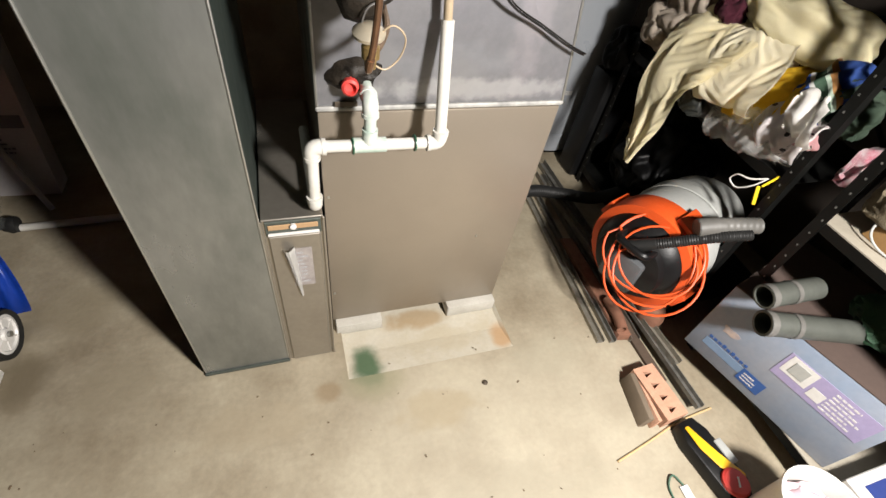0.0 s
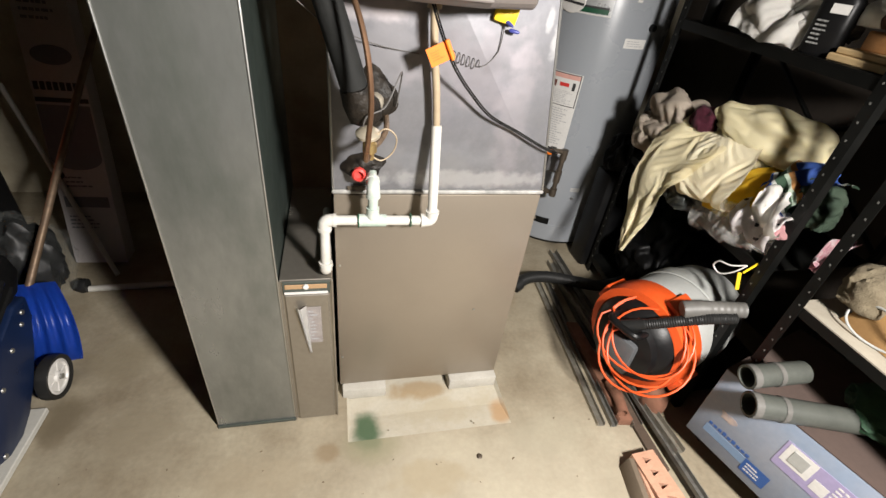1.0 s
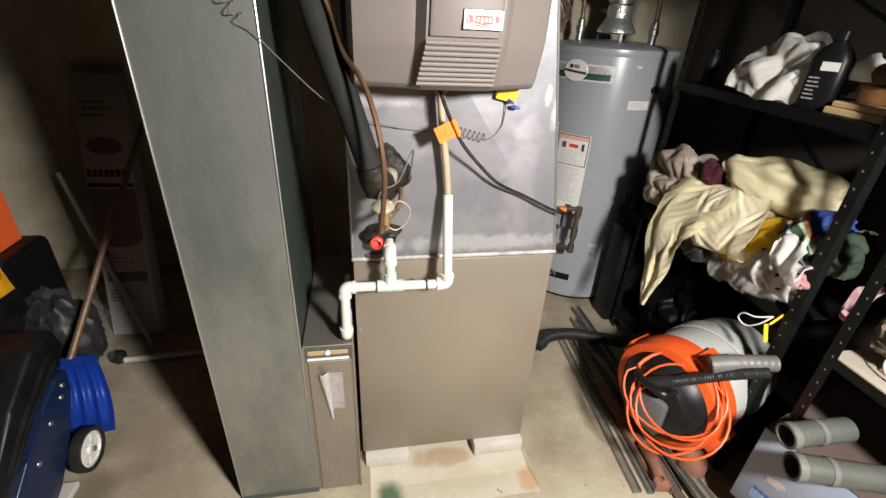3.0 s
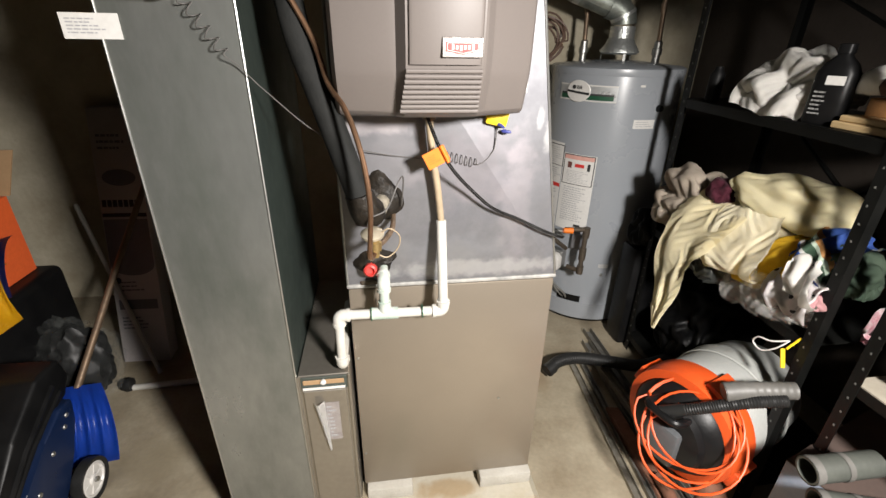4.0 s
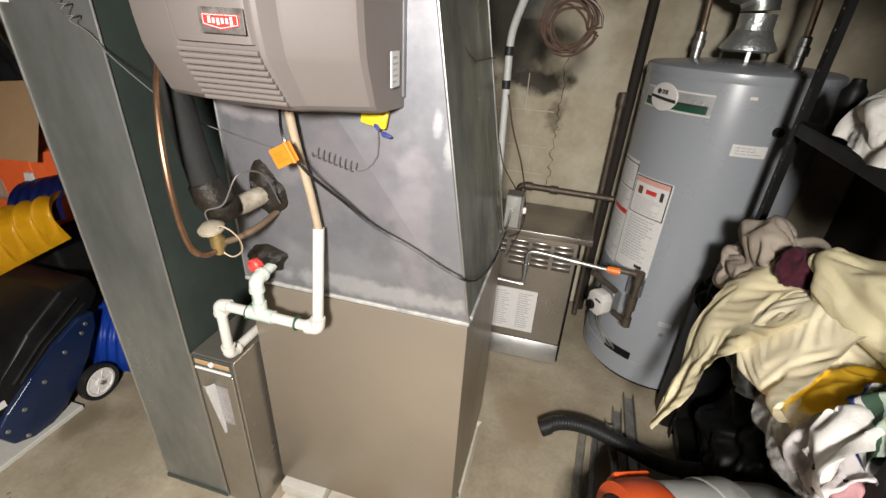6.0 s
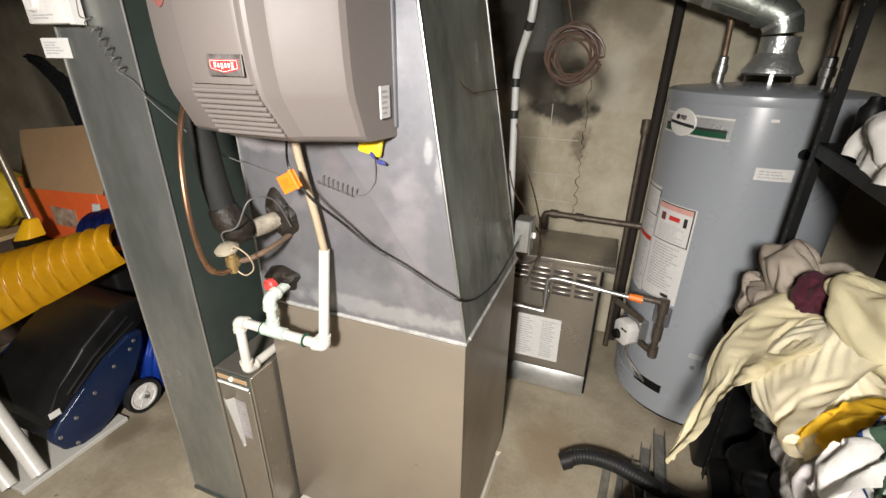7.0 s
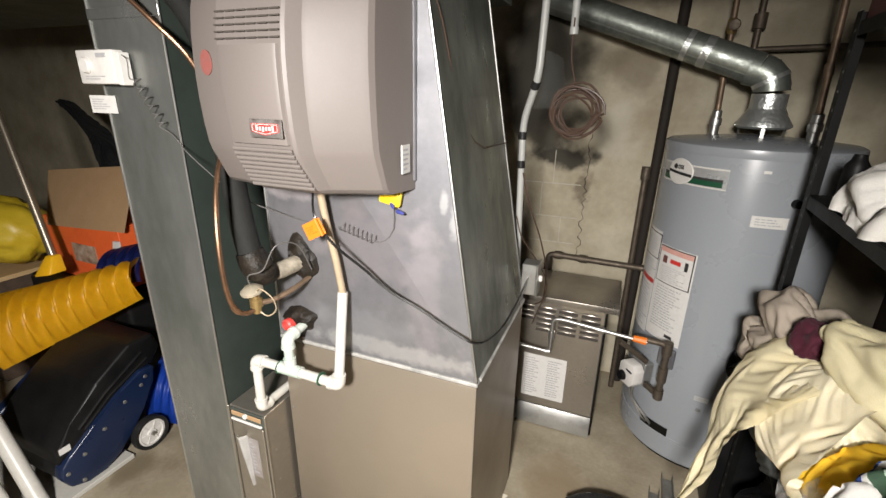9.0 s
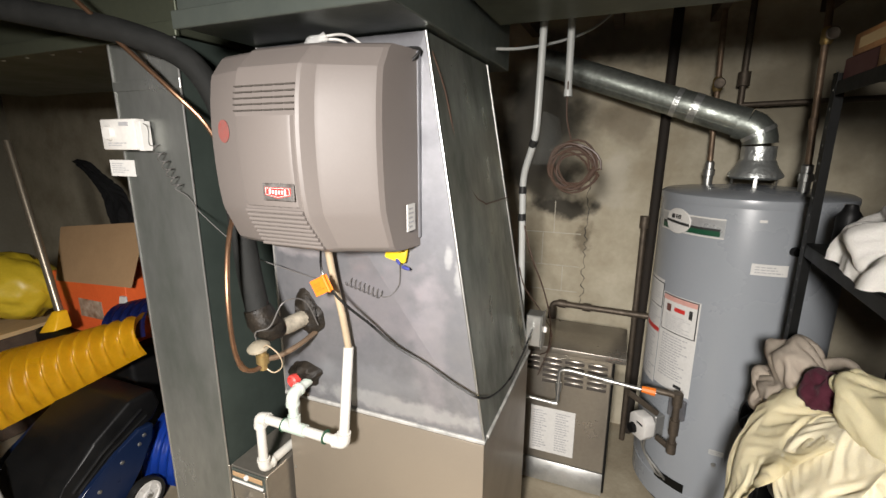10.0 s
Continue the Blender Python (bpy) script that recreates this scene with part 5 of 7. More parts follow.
shelf_unit("black steel shelving unit with dusty pale boards", 1.665, 2.12, -0.35, 0.645, 0.005, (0.115, 0.705, 1.32), 1.80, [], DUSTY)


# ---- cloth and clutter on the shelves ----
def cloth_mat(name, base, second, scale=5.0, sheen=0.0):
    return mat(name, base, second, 0.85, 0, scale, 0.5, 0.25, 420, 0.05, (1, 1, 1), 0, sheen)


CREAM = cloth_mat("cream_yellow_cotton", (0.94, 0.865, 0.62), (0.90, 0.81, 0.54))
CREAM2 = cloth_mat("pale_cream_cotton", (0.94, 0.88, 0.69), (0.90, 0.83, 0.61))
PILLOW = cloth_mat("pale_olive_cotton", (0.84, 0.77, 0.53), (0.77, 0.70, 0.45))
BEIGEC = cloth_mat("beige_cotton", (0.56, 0.485, 0.40), (0.47, 0.40, 0.325))
MAROON = cloth_mat("maroon_cloth", (0.10, 0.012, 0.03), (0.06, 0.008, 0.018), 5.0, 0.1)
GOLD = cloth_mat("golden_yellow_cloth", (0.85, 0.56, 0.03), (0.74, 0.44, 0.02))
WHITEC = cloth_mat("white_cotton", (0.84, 0.82, 0.78), (0.76, 0.74, 0.70))


def striped(name, colours, direction, per_metre):
    """Woven stripes that run across one direction of the cloth."""
    m = mat(name, colours[0], None, 0.85, 0, 9, 0.3, 0.2, 300)
    nt = m.node_tree
    bsdf = nt.nodes["Principled BSDF"]
    tc = nt.nodes.new("ShaderNodeTexCoord")
    dot = nt.nodes.new("ShaderNodeVectorMath")
    dot.operation = "DOT_PRODUCT"
    dot.inputs[1].default_value = [c * per_metre for c in direction]
    nt.links.new(tc.outputs["Object"], dot.inputs[0])
    fr = nt.nodes.new("ShaderNodeMath")
    fr.operation = "FRACT"
    nt.links.new(dot.outputs["Value"], fr.inputs[0])
    ramp = nt.nodes.new("ShaderNodeValToRGB")
    ramp.color_ramp.interpolation = "CONSTANT"
    stops = (0.0, 0.42, 0.50, 0.68, 0.76, 0.86)
    while len(ramp.color_ramp.elements) < len(stops):
        ramp.color_ramp.elements.new(0.5)
    for e, p, c in zip(ramp.color_ramp.elements, stops, colours):
        e.position, e.color = p, (*c, 1)
    nt.links.new(fr.outputs[0], ramp.inputs[0])
    nt.links.new(ramp.outputs[0], bsdf.inputs["Base Color"])
    return m


PATT = striped("striped_print_cloth", ((0.05, 0.12, 0.42), (0.62, 0.62, 0.58), (0.05, 0.10, 0.06), (0.50, 0.60, 0.50), (0.45, 0.22, 0.07), (0.05, 0.12, 0.42)), (0.3, -0.55, 0.75), 7.5)
GREENC = cloth_mat("dark_green_cloth", (0.04, 0.07, 0.045), (0.10, 0.13, 0.09), 18)


def relax(guide, grow_u, grow_v, bend, hold, steps, seed, calm=6):
    """Lets a sheet that is larger than its guide surface buckle into folds, as cloth does."""
    rng = np.random.default_rng(seed)
    q = np.asarray(guide, float)
    nrm = np.cross(np.gradient(q, axis=0), np.gradient(q, axis=1))
    nrm /= np.linalg.norm(nrm, axis=2, keepdims=True) + 1e-9
    w = rng.normal(0, 1, q.shape[:2])
    for _ in range(calm):
        w = (w + np.roll(w, 1, 0) + np.roll(w, -1, 0) + np.roll(w, 1, 1) + np.roll(w, -1, 1)) / 5
    p = q + nrm * (w / (w.std() + 1e-9) * 0.004)[..., None]
    lu = np.linalg.norm(q[:, 1:] - q[:, :-1], axis=2) * grow_u
    lv = np.linalg.norm(q[1:] - q[:-1], axis=2) * grow_v
    ld = np.sqrt(lu[:-1] ** 2 + lv[:, :-1] ** 2)
    sets = [(np.s_[:, :-1], np.s_[:, 1:], lu, 0.32), (np.s_[:-1, :], np.s_[1:, :], lv, 0.32),
            (np.s_[:-1, :-1], np.s_[1:, 1:], ld, 0.10), (np.s_[1:, :-1], np.s_[:-1, 1:], ld, 0.10),
            (np.s_[:, :-2], np.s_[:, 2:], lu[:, 1:] + lu[:, :-1], bend), (np.s_[:-2, :], np.s_[2:, :], lv[1:] + lv[:-1], bend)]
    last = p.copy()
    for _ in range(steps):
        step = (p - last) * 0.85
        last = p.copy()
        p = p + step + (q - p) * hold
        for _ in range(3):
            for a, b, rest, k in sets:
                d = p[b] - p[a]
                ln = np.linalg.norm(d, axis=2) + 1e-9
                c = d * ((ln - rest) / ln * k * 0.5)[..., None]
                p[a] += c
                p[b] -= c
    return p


def sheet_mesh(grid, thick):
    b = bmesh.new()
    rows = [[b.verts.new(c) for c in row] for row in grid]
    for r0, r1 in zip(rows, rows[1:]):
        for k in range(len(r0) - 1):
            b.faces.new((r0[k], r0[k + 1], r1[k + 1], r1[k]))
    bmesh.ops.solidify(b, geom=b.faces[:], thickness=thick)
    return b


def sheet_drape(name, label, category, spine, widths, folds, depth, material, seed=0, thick=0.003, flare=(0.3, -1, 0.2), grow=(1.14, 1.04), bend=0.05, hold=0.012, cell=0.0075, calm=30):
    """Draped cloth: a strip that follows a spine and buckles into folds, with an uneven hem."""
    pts = smooth_path(spine, 12)
    run = np.concatenate([[0], np.cumsum([(c - a).length for a, c in zip(pts, pts[1:])])])
    n = max(10, int(run[-1] / cell))
    pts = [Vector([float(np.interp(s, run, [p[k] for p in pts])) for k in range(3)]) for s in np.linspace(0, run[-1], n)]
    ws = np.interp(np.linspace(0, 1, n), np.linspace(0, 1, len(widths)), widths)
    across = max(10, int(max(widths) / cell))
    grid = []
    for i, p in enumerate(pts):
        d = (pts[min(i + 1, n - 1)] - pts[max(i - 1, 0)]).normalized()
        side = (Vector(flare) - d * Vector(flare).dot(d)).normalized()
        nrm = side.cross(d).normalized()
        row = []
        for k in range(across + 1):
            u = k / across - 0.5
            ph = noise.noise(Vector((seed, i * 0.02, 0))) * 2.5
            w = math.sin(u * folds * 2 * math.pi + ph + 1.2 * noise.noise(Vector((u * 3, i * 0.03, seed))))
            amp = depth * (0.55 + 0.6 * noise.noise(Vector((u * 4 + seed, i * 0.03, 5))))
            e = p + side * (u * ws[i]) + nrm * (w * amp) + noise.noise_vector(Vector((u * 4 + seed, i * 0.05, 1))) * 0.022
            row.append(e + d * (0.02 * noise.noise(Vector((u * 5, seed, 2.0))) * i / n))
        grid.append(row)
    grid = relax([[tuple(c) for c in r] for r in grid], grow[0], grow[1], bend, hold, 90, seed, calm)
    return whole(name, sheet_mesh(grid, thick), material, label, category, smooth=1.3)


def heap(name, label, category, centre, size, m, material, seed, grow=1.22, bend=0.05, hold=0.010, reach=112, cells=56, lump=0.3, thick=0.003, calm=20):
    """A bundle of cloth: a sheet thrown over a rounded form and buckled into folds."""
    grid = []
    turn = m.to_3x3()
    for i in range(cells + 1):
        row = []
        for k in range(cells + 1):
            u, v = i / cells * 2 - 1, k / cells * 2 - 1
            x, y = u * math.sqrt(1 - v * v / 2), v * math.sqrt(1 - u * u / 2)
            r = min(1.0, math.hypot(x, y))
            th = radians(reach) * r
            a = math.atan2(y, x)
            p = Vector((math.sin(th) * math.cos(a), math.sin(th) * math.sin(a), math.cos(th)))
            p *= 1 + lump * noise.noise(p * 1.7 + Vector((seed, 0, 0)))
            row.append(tuple(Vector(centre) + turn @ Vector((p.x * size[0], p.y * size[1], p.z * size[2]))))
        grid.append(row)
    grid = relax(grid, grow, grow, bend, hold, 90, seed, calm)
    return whole(name, sheet_mesh(grid, thick), material, label, category, smooth=1.3)


def pillow(name, label, category, centre, size, m, material, seed):
    """A soft filled form: rounded, thinner at the rim, with creases."""
    b = bmesh.new()
    bmesh.ops.create_icosphere(b, subdivisions=4, radius=1)
    for v in b.verts:
        p = v.co.copy()
        e = 1 - 0.22 * abs(noise.noise(p * 2.4 + Vector((seed, 0, 0)))) - 0.10 * abs(noise.noise(p * 6 + Vector((0, seed, 0))))
        v.co = Vector((p.x * size[0], p.y * size[1] * (1 - 0.15 * p.x), p.z * size[2])) * e
    b.transform(Matrix.Translation(centre) @ m)
    return whole(name, b, material, label, category, smooth=1.2)


rot = lambda x, y, z: Euler((radians(x), radians(y), radians(z))).to_matrix().to_4x4()
UP = rot(0, 0, 0)
heap("cushion", "pale olive cotton cushion lying on the cloth pile", "cushion", (1.805, 1.095, 1.045), (0.090, 0.195, 0.085), rot(4, -22, 22), PILLOW, 2, 1.02, 0.2, 0.03, 150, 64, 0.25)
heap("cushion_neck", "gathered neck of a pale olive cotton cover", "cloth", (1.745, 1.245, 1.045), (0.045, 0.055, 0.055), rot(30, -20, 0), PILLOW, 3, 1.08, 0.12, 0.012, 120, 40, 0.4)
heap("folded_cloth", "crumpled beige cloth on the shelf", "cloth", (1.750, 1.465, 0.915), (0.10, 0.165, 0.135), rot(14, -25, 0), BEIGEC, 4, 1.10, 0.10, 0.010, 118, 64, 0.5)
heap("cloth", "beige cloth folded back over the heap", "cloth", (1.72, 1.55, 0.865), (0.075, 0.105, 0.085), rot(25, -45, 0), BEIGEC, 7, 1.12, 0.08, 0.012, 110, 50, 0.5)
heap("cloth", "maroon cloth bundle on the pile", "cloth", (1.705, 1.310, 1.015), (0.045, 0.055, 0.052), UP, MAROON, 5, 1.12, 0.05, 0.01, 120, 36)
sheet_drape("curtain", "cream yellow cotton curtain hanging over the shelf front", "curtain", [(1.76, 1.22, 1.04), (1.68, 1.25, 0.995), (1.615, 1.29, 0.90), (1.56, 1.30, 0.76), (1.53, 1.26, 0.62), (1.485, 1.215, 0.50)], [0.22, 0.28, 0.27, 0.21, 0.14, 0.04], 1.6, 0.012, CREAM, 1, 0.002, (0.10, 1, 0.15), (1.015, 1.01), 0.26, 0.02)
sheet_drape("curtain", "pale cream cotton curtain folded on the pile", "curtain", [(1.76, 1.16, 1.03), (1.69, 1.155, 1.00), (1.645, 1.14, 0.94), (1.622, 1.115, 0.86), (1.628, 1.09, 0.805), (1.665, 1.08, 0.795)], [0.16, 0.24, 0.30, 0.30, 0.27, 0.2], 1.1, 0.010, CREAM2, 3, 0.002, (-0.05, 1, -0.10), (1.02, 1.01), 0.26, 0.02)
heap("cloth", "cream cotton bundle under the curtains", "cloth", (1.765, 1.21, 0.87), (0.085, 0.16, 0.13), UP, CREAM2, 6, 1.1, 0.12)
sheet_drape("cloth", "golden yellow cloth poking out of the pile", "cloth", [(1.80, 0.985, 0.965), (1.725, 0.985, 0.950), (1.680, 0.995, 0.885), (1.662, 1.01, 0.805), (1.70, 1.02, 0.780)], [0.12, 0.15, 0.17, 0.17, 0.14], 1.4, 0.010, GOLD, 8, 0.003, (0.1, 1, -0.35), (1.06, 1.05), 0.15, 0.008)
sheet_drape("striped_cloth", "blue cloth with white and orange stripes on the pile", "cloth", [(1.86, 0.86, 1.01), (1.76, 0.87, 1.02), (1.695, 0.88, 0.98), (1.672, 0.88, 0.925), (1.69, 0.88, 0.90)], [0.16, 0.16, 0.15, 0.14, 0.12], 1.2, 0.012, PATT, 5, 0.003, (0.1, 1, 0.15), (1.06, 1.05), 0.15)
heap("cloth", "dark green printed cloth in the pile", "cloth", (1.775, 0.835, 0.915), (0.08, 0.075, 0.085), UP, GREENC, 9, 1.25, 0.05, 0.01, 118, 44)


def dotted(m, colour, scale, size):
    """A print of small dots over a cloth."""
    nt = m.node_tree
    bsdf = nt.nodes["Principled BSDF"]
    src = bsdf.inputs["Base Color"].links[0].from_socket
    tc = nt.nodes.new("ShaderNodeTexCoord")
    vo = nt.nodes.new("ShaderNodeTexVoronoi")
    vo.inputs["Scale"].default_value, vo.inputs["Randomness"].default_value = scale, 0.35
    nt.links.new(tc.outputs["Object"], vo.inputs["Vector"])
    lt = nt.nodes.new("ShaderNodeMath")
    lt.operation = "LESS_THAN"
    lt.inputs[1].default_value = size
    nt.links.new(vo.outputs["Distance"], lt.inputs[0])
    mx = nt.nodes.new("ShaderNodeMix")
    mx.data_type = "RGBA"
    mx.inputs[7].default_value = (*colour, 1)
    nt.links.new(lt.outputs[0], mx.inputs[0])
    nt.links.new(src, mx.inputs[6])
    nt.links.new(mx.outputs[2], bsdf.inputs["Base Color"])
    return m


DOTTED = dotted(cloth_mat("dotted_white_cotton", (0.74, 0.70, 0.69), (0.64, 0.61, 0.60)), (0.05, 0.045, 0.05), 24, 0.20)
sheet_drape("dotted_cloth", "white cotton cloth with grey dots over the shelf edge", "cloth", [(1.75, 0.875, 0.915), (1.685, 0.875, 0.900), (1.638, 0.875, 0.865), (1.622, 0.87, 0.82), (1.64, 0.86, 0.775)], [0.15, 0.18, 0.19, 0.19, 0.16], 1.6, 0.012, DOTTED, 17, 0.003, (0.1, 1, -0.1), (1.12, 1.06), 0.12)
sheet_drape("cloth", "white cotton cloth with a curled hem on the pile", "cloth", [(1.68, 0.875, 0.955), (1.64, 0.855, 0.94), (1.610, 0.83, 0.90), (1.612, 0.81, 0.86), (1.635, 0.815, 0.848)], [0.07, 0.085, 0.09, 0.09, 0.08], 0.6, 0.006, WHITEC, 23, 0.003, (0.1, 1, 0.1), (1.12, 1.06), 0.12)
heap("cloth", "pale pink cloth inside the curled hem", "cloth", (1.668, 0.825, 0.845), (0.03, 0.05, 0.03), UP, cloth_mat("pale_pink_cloth", (0.60, 0.33, 0.34), (0.50, 0.27, 0.28)), 19, 1.2, 0.05, 0.01, 118, 26)
sheet_drape("cloth", "pink and white printed cloth between the posts", "cloth", [(1.86, 0.715, 0.86), (1.81, 0.715, 0.845), (1.785, 0.715, 0.81), (1.78, 0.715, 0.76)], [0.035, 0.04, 0.04, 0.035], 1.5, 0.012, mat("pink_print_cloth", (0.50, 0.12, 0.18), (0.62, 0.60, 0.60), 0.85, 0, 40, 1.0, 0.2, 300), 9, 0.003, (0, 1, 0))
sheet_drape("plastic_bag", "cloudy clear plastic bag hanging over the shelf edge", "plastic bag", [(1.74, 0.975, 0.86), (1.675, 0.975, 0.84), (1.645, 0.975, 0.79), (1.640, 0.965, 0.735), (1.66, 0.955, 0.712)], [0.26, 0.29, 0.31, 0.33, 0.30], 1.5, 0.012, BAGM, 11, 0.001, (0.05, 1, -0.16), (1.05, 1.03), 0.12, 0.008)
heap("plastic_bag", "cloudy clear plastic bag stuffed under the cloth", "plastic bag", (1.70, 0.96, 0.775), (0.05, 0.16, 0.07), UP, BAGM, 13, 1.06, 0.12, 0.012, 115, 50, 0.2, 0.001)
heap("rubbish_bag", "dark grey plastic bag under the curtain", "bag", (1.69, 1.25, 0.75), (0.06, 0.12, 0.10), UP, mat("dark_grey_bag", (0.06, 0.065, 0.06), (0.10, 0.105, 0.10), 0.4, 0, 10, 0.6, 0.05), 14, 1.18, 0.08, 0.008, 115, 48)
# Added black heap that stands for the shade in the lower shelf space.
heap("black_heap", "added black heap filling the dark space on the lower shelf", "bag", (1.93, 1.42, 0.30), (0.19, 0.24, 0.24), UP, BLACKP, 15, 1.2, 0.08, 0.008, 125, 56)
heap("black_heap", "black plastic bag at the end of the shelf", "bag", (1.76, 1.78, 0.66), (0.07, 0.09, 0.11), UP, BLACKP, 16, 1.2, 0.08, 0.008, 120, 40)
whole("black_bin", box(1.69, 1.90, 1.72, 1.86, 0.0, 0.58, 0.02, 2), BLACKP, "tall black plastic bin beside the shelving", "bin")


def key_ring():
    t = thing("wire_ring", "white wire loop with a yellow tag hanging from the shelf", "key ring")
    c = Vector((1.62, 0.845, 0.665))
    pts = smooth_path([c + Vector((0.03, -0.03, 0.04)), c + Vector((0.0, 0.0, 0.02)), c + Vector((-0.012, 0.035, 0.012)), c + Vector((-0.008, 0.05, -0.018)), c + Vector((0.0, 0.02, -0.03)), c + Vector((0.012, -0.012, 0.0)), c + Vector((0.03, -0.03, 0.04))], 6)
    part("loop", tube(pts, 0.0026, 6), WHITE, t)
    part("tag", box(-0.008, 0.008, -0.003, 0.003, -0.05, 0.01, 0.003, 2, None, Matrix.Translation(c + Vector((0.02, -0.03, 0.0))) @ rot(-30, 10, 0)), YELTAG, t, "yellow tag")
    part("strap", tube([c + Vector((0.03, -0.03, 0.01)), c + Vector((0.055, -0.04, 0.055))], 0.004, 6), YELTAG, t)
    return t


key_ring()
heap("cloth", "crumpled white cotton cloth on the upper shelf", "cloth", (1.80, 1.225, 1.385), (0.115, 0.14, 0.12), rot(0, -15, 0), WHITEC, 21, 1.055, 0.12, 0.012, 116, 72, 0.6, calm=8)
sheet_drape("cloth", "white cotton cloth hanging over the upper shelf edge", "cloth", [(1.79, 1.22, 1.45), (1.735, 1.22, 1.42), (1.692, 1.225, 1.37), (1.680, 1.23, 1.325)], [0.20, 0.26, 0.29, 0.27], 2.6, 0.014, WHITEC, 22, 0.002, (-0.12, 1, 0.05), (1.05, 1.03), 0.12, 0.010, calm=8)


def bottle():
    t = thing("oil_bottle", "black plastic bottle with a small white label on the upper shelf", "bottle")
    m = Matrix.Translation((1.735, 1.05, 1.3155)) @ rot(0, 0, 20)
    b = bmesh.new()
    prof = [(0.0, 0.045, 0.03), (0.006, 0.05, 0.034), (0.14, 0.05, 0.034), (0.165, 0.038, 0.028), (0.185, 0.018, 0.018), (0.19, 0.0165, 0.0165), (0.192, 0.019, 0.019), (0.215, 0.019, 0.019), (0.217, 0.016, 0.016)]
    rows = []
    for z, a, c in prof:
        rows.append([b.verts.new((c * math.copysign(abs(math.cos(q)) ** 0.6, math.cos(q)), a * math.copysign(abs(math.sin(q)) ** 0.6, math.sin(q)), z)) for q in (2 * math.pi * k / 24 for k in range(24))])
    for r0, r1 in zip(rows, rows[1:]):
        for k in range(24):
            b.faces.new((r0[k], r0[(k + 1) % 24], r1[(k + 1) % 24], r1[k]))
    b.faces.new(rows[0][::-1])
    b.faces.new(rows[-1])
    b.transform(m)
    part("body", b, BLACKP, t, smooth=0.8)
    part("label", box(-0.0365, -0.035, -0.036, 0.010, 0.110, 0.134, 0, 1, None, m), PAPER, t, "small white label")
    bars("print_bar", 0.06, 0.07, 6, m @ Matrix.Translation((-0.036, 0.0, 0.06)) @ Matrix.Rotation(radians(-90), 4, "Z") @ FRONT, mat("dim_grey_print", (0.25, 0.25, 0.24), None, 0.5, 0, 10, 0.2, 0), t, 8, 0.7)
    return t


bottle()
for n, (y0, y1, z0, z1, x0) in enumerate(((0.79, 0.99, 1.3155, 1.335, 1.70), (0.80, 0.98, 1.3355, 1.352, 1.71), (0.80, 0.96, 1.3525, 1.40, 1.76))):
    whole("wood_board", box(x0, 2.02, y0, y1, z0, z1, 0.003), WOODB if n == 2 else WOODP, "stacked brown wooden board on the upper shelf", "board", group="boards on the shelf")
crumple("work_glove", "brown leather work glove on the boards", "glove", (1.80, 0.88, 1.43), (0.07, 0.08, 0.045), 33, mat("brown_leather", (0.10, 0.05, 0.03), (0.06, 0.03, 0.02), 0.6, 0, 14, 0.6, 0.3), 0.9, 3)
crumple("cloth", "small white rag beside the bottle", "cloth", (1.78, 0.975, 1.43), (0.035, 0.04, 0.045), 34, WHITEC, 1.0, 3)
whole("spray_can", lathe([(0, 0), (0.028, 0), (0.028, 0.10), (0.018, 0.115), (0.014, 0.13), (0, 0.13)], 18, Matrix.Translation((1.79, 1.60, 1.3155))), BLACKP, "small black can on the upper shelf", "can")


def spirit_level(y0, y1, z, x):
    t = thing("wood_block", "orange-brown wooden block with a routed recess on the top shelf", "wood block", group="blocks on the top shelf")
    part("block", box(x, x + 0.06, y0, y1, z, z + 0.055, 0.004, 2), WOODB, t)
    part("recess", box(x - 0.002, x - 0.0004, y0 + 0.03, y1 - 0.04, z + 0.014, z + 0.04, 0), WOODP, t, "pale routed recess")
    return t


spirit_level(1.42, 1.66, 1.835, 1.745)
spirit_level(1.30, 1.48, 1.776, 1.735)
whole("plank", box(1.74, 2.10, 1.36, 1.68, 1.7755, 1.834, 0.004), mat("dark_red_wood", (0.09, 0.035, 0.03), None, 0.6, 0, 8, 0.5, 0.1), "dark red wooden plank on the top shelf", "plank")


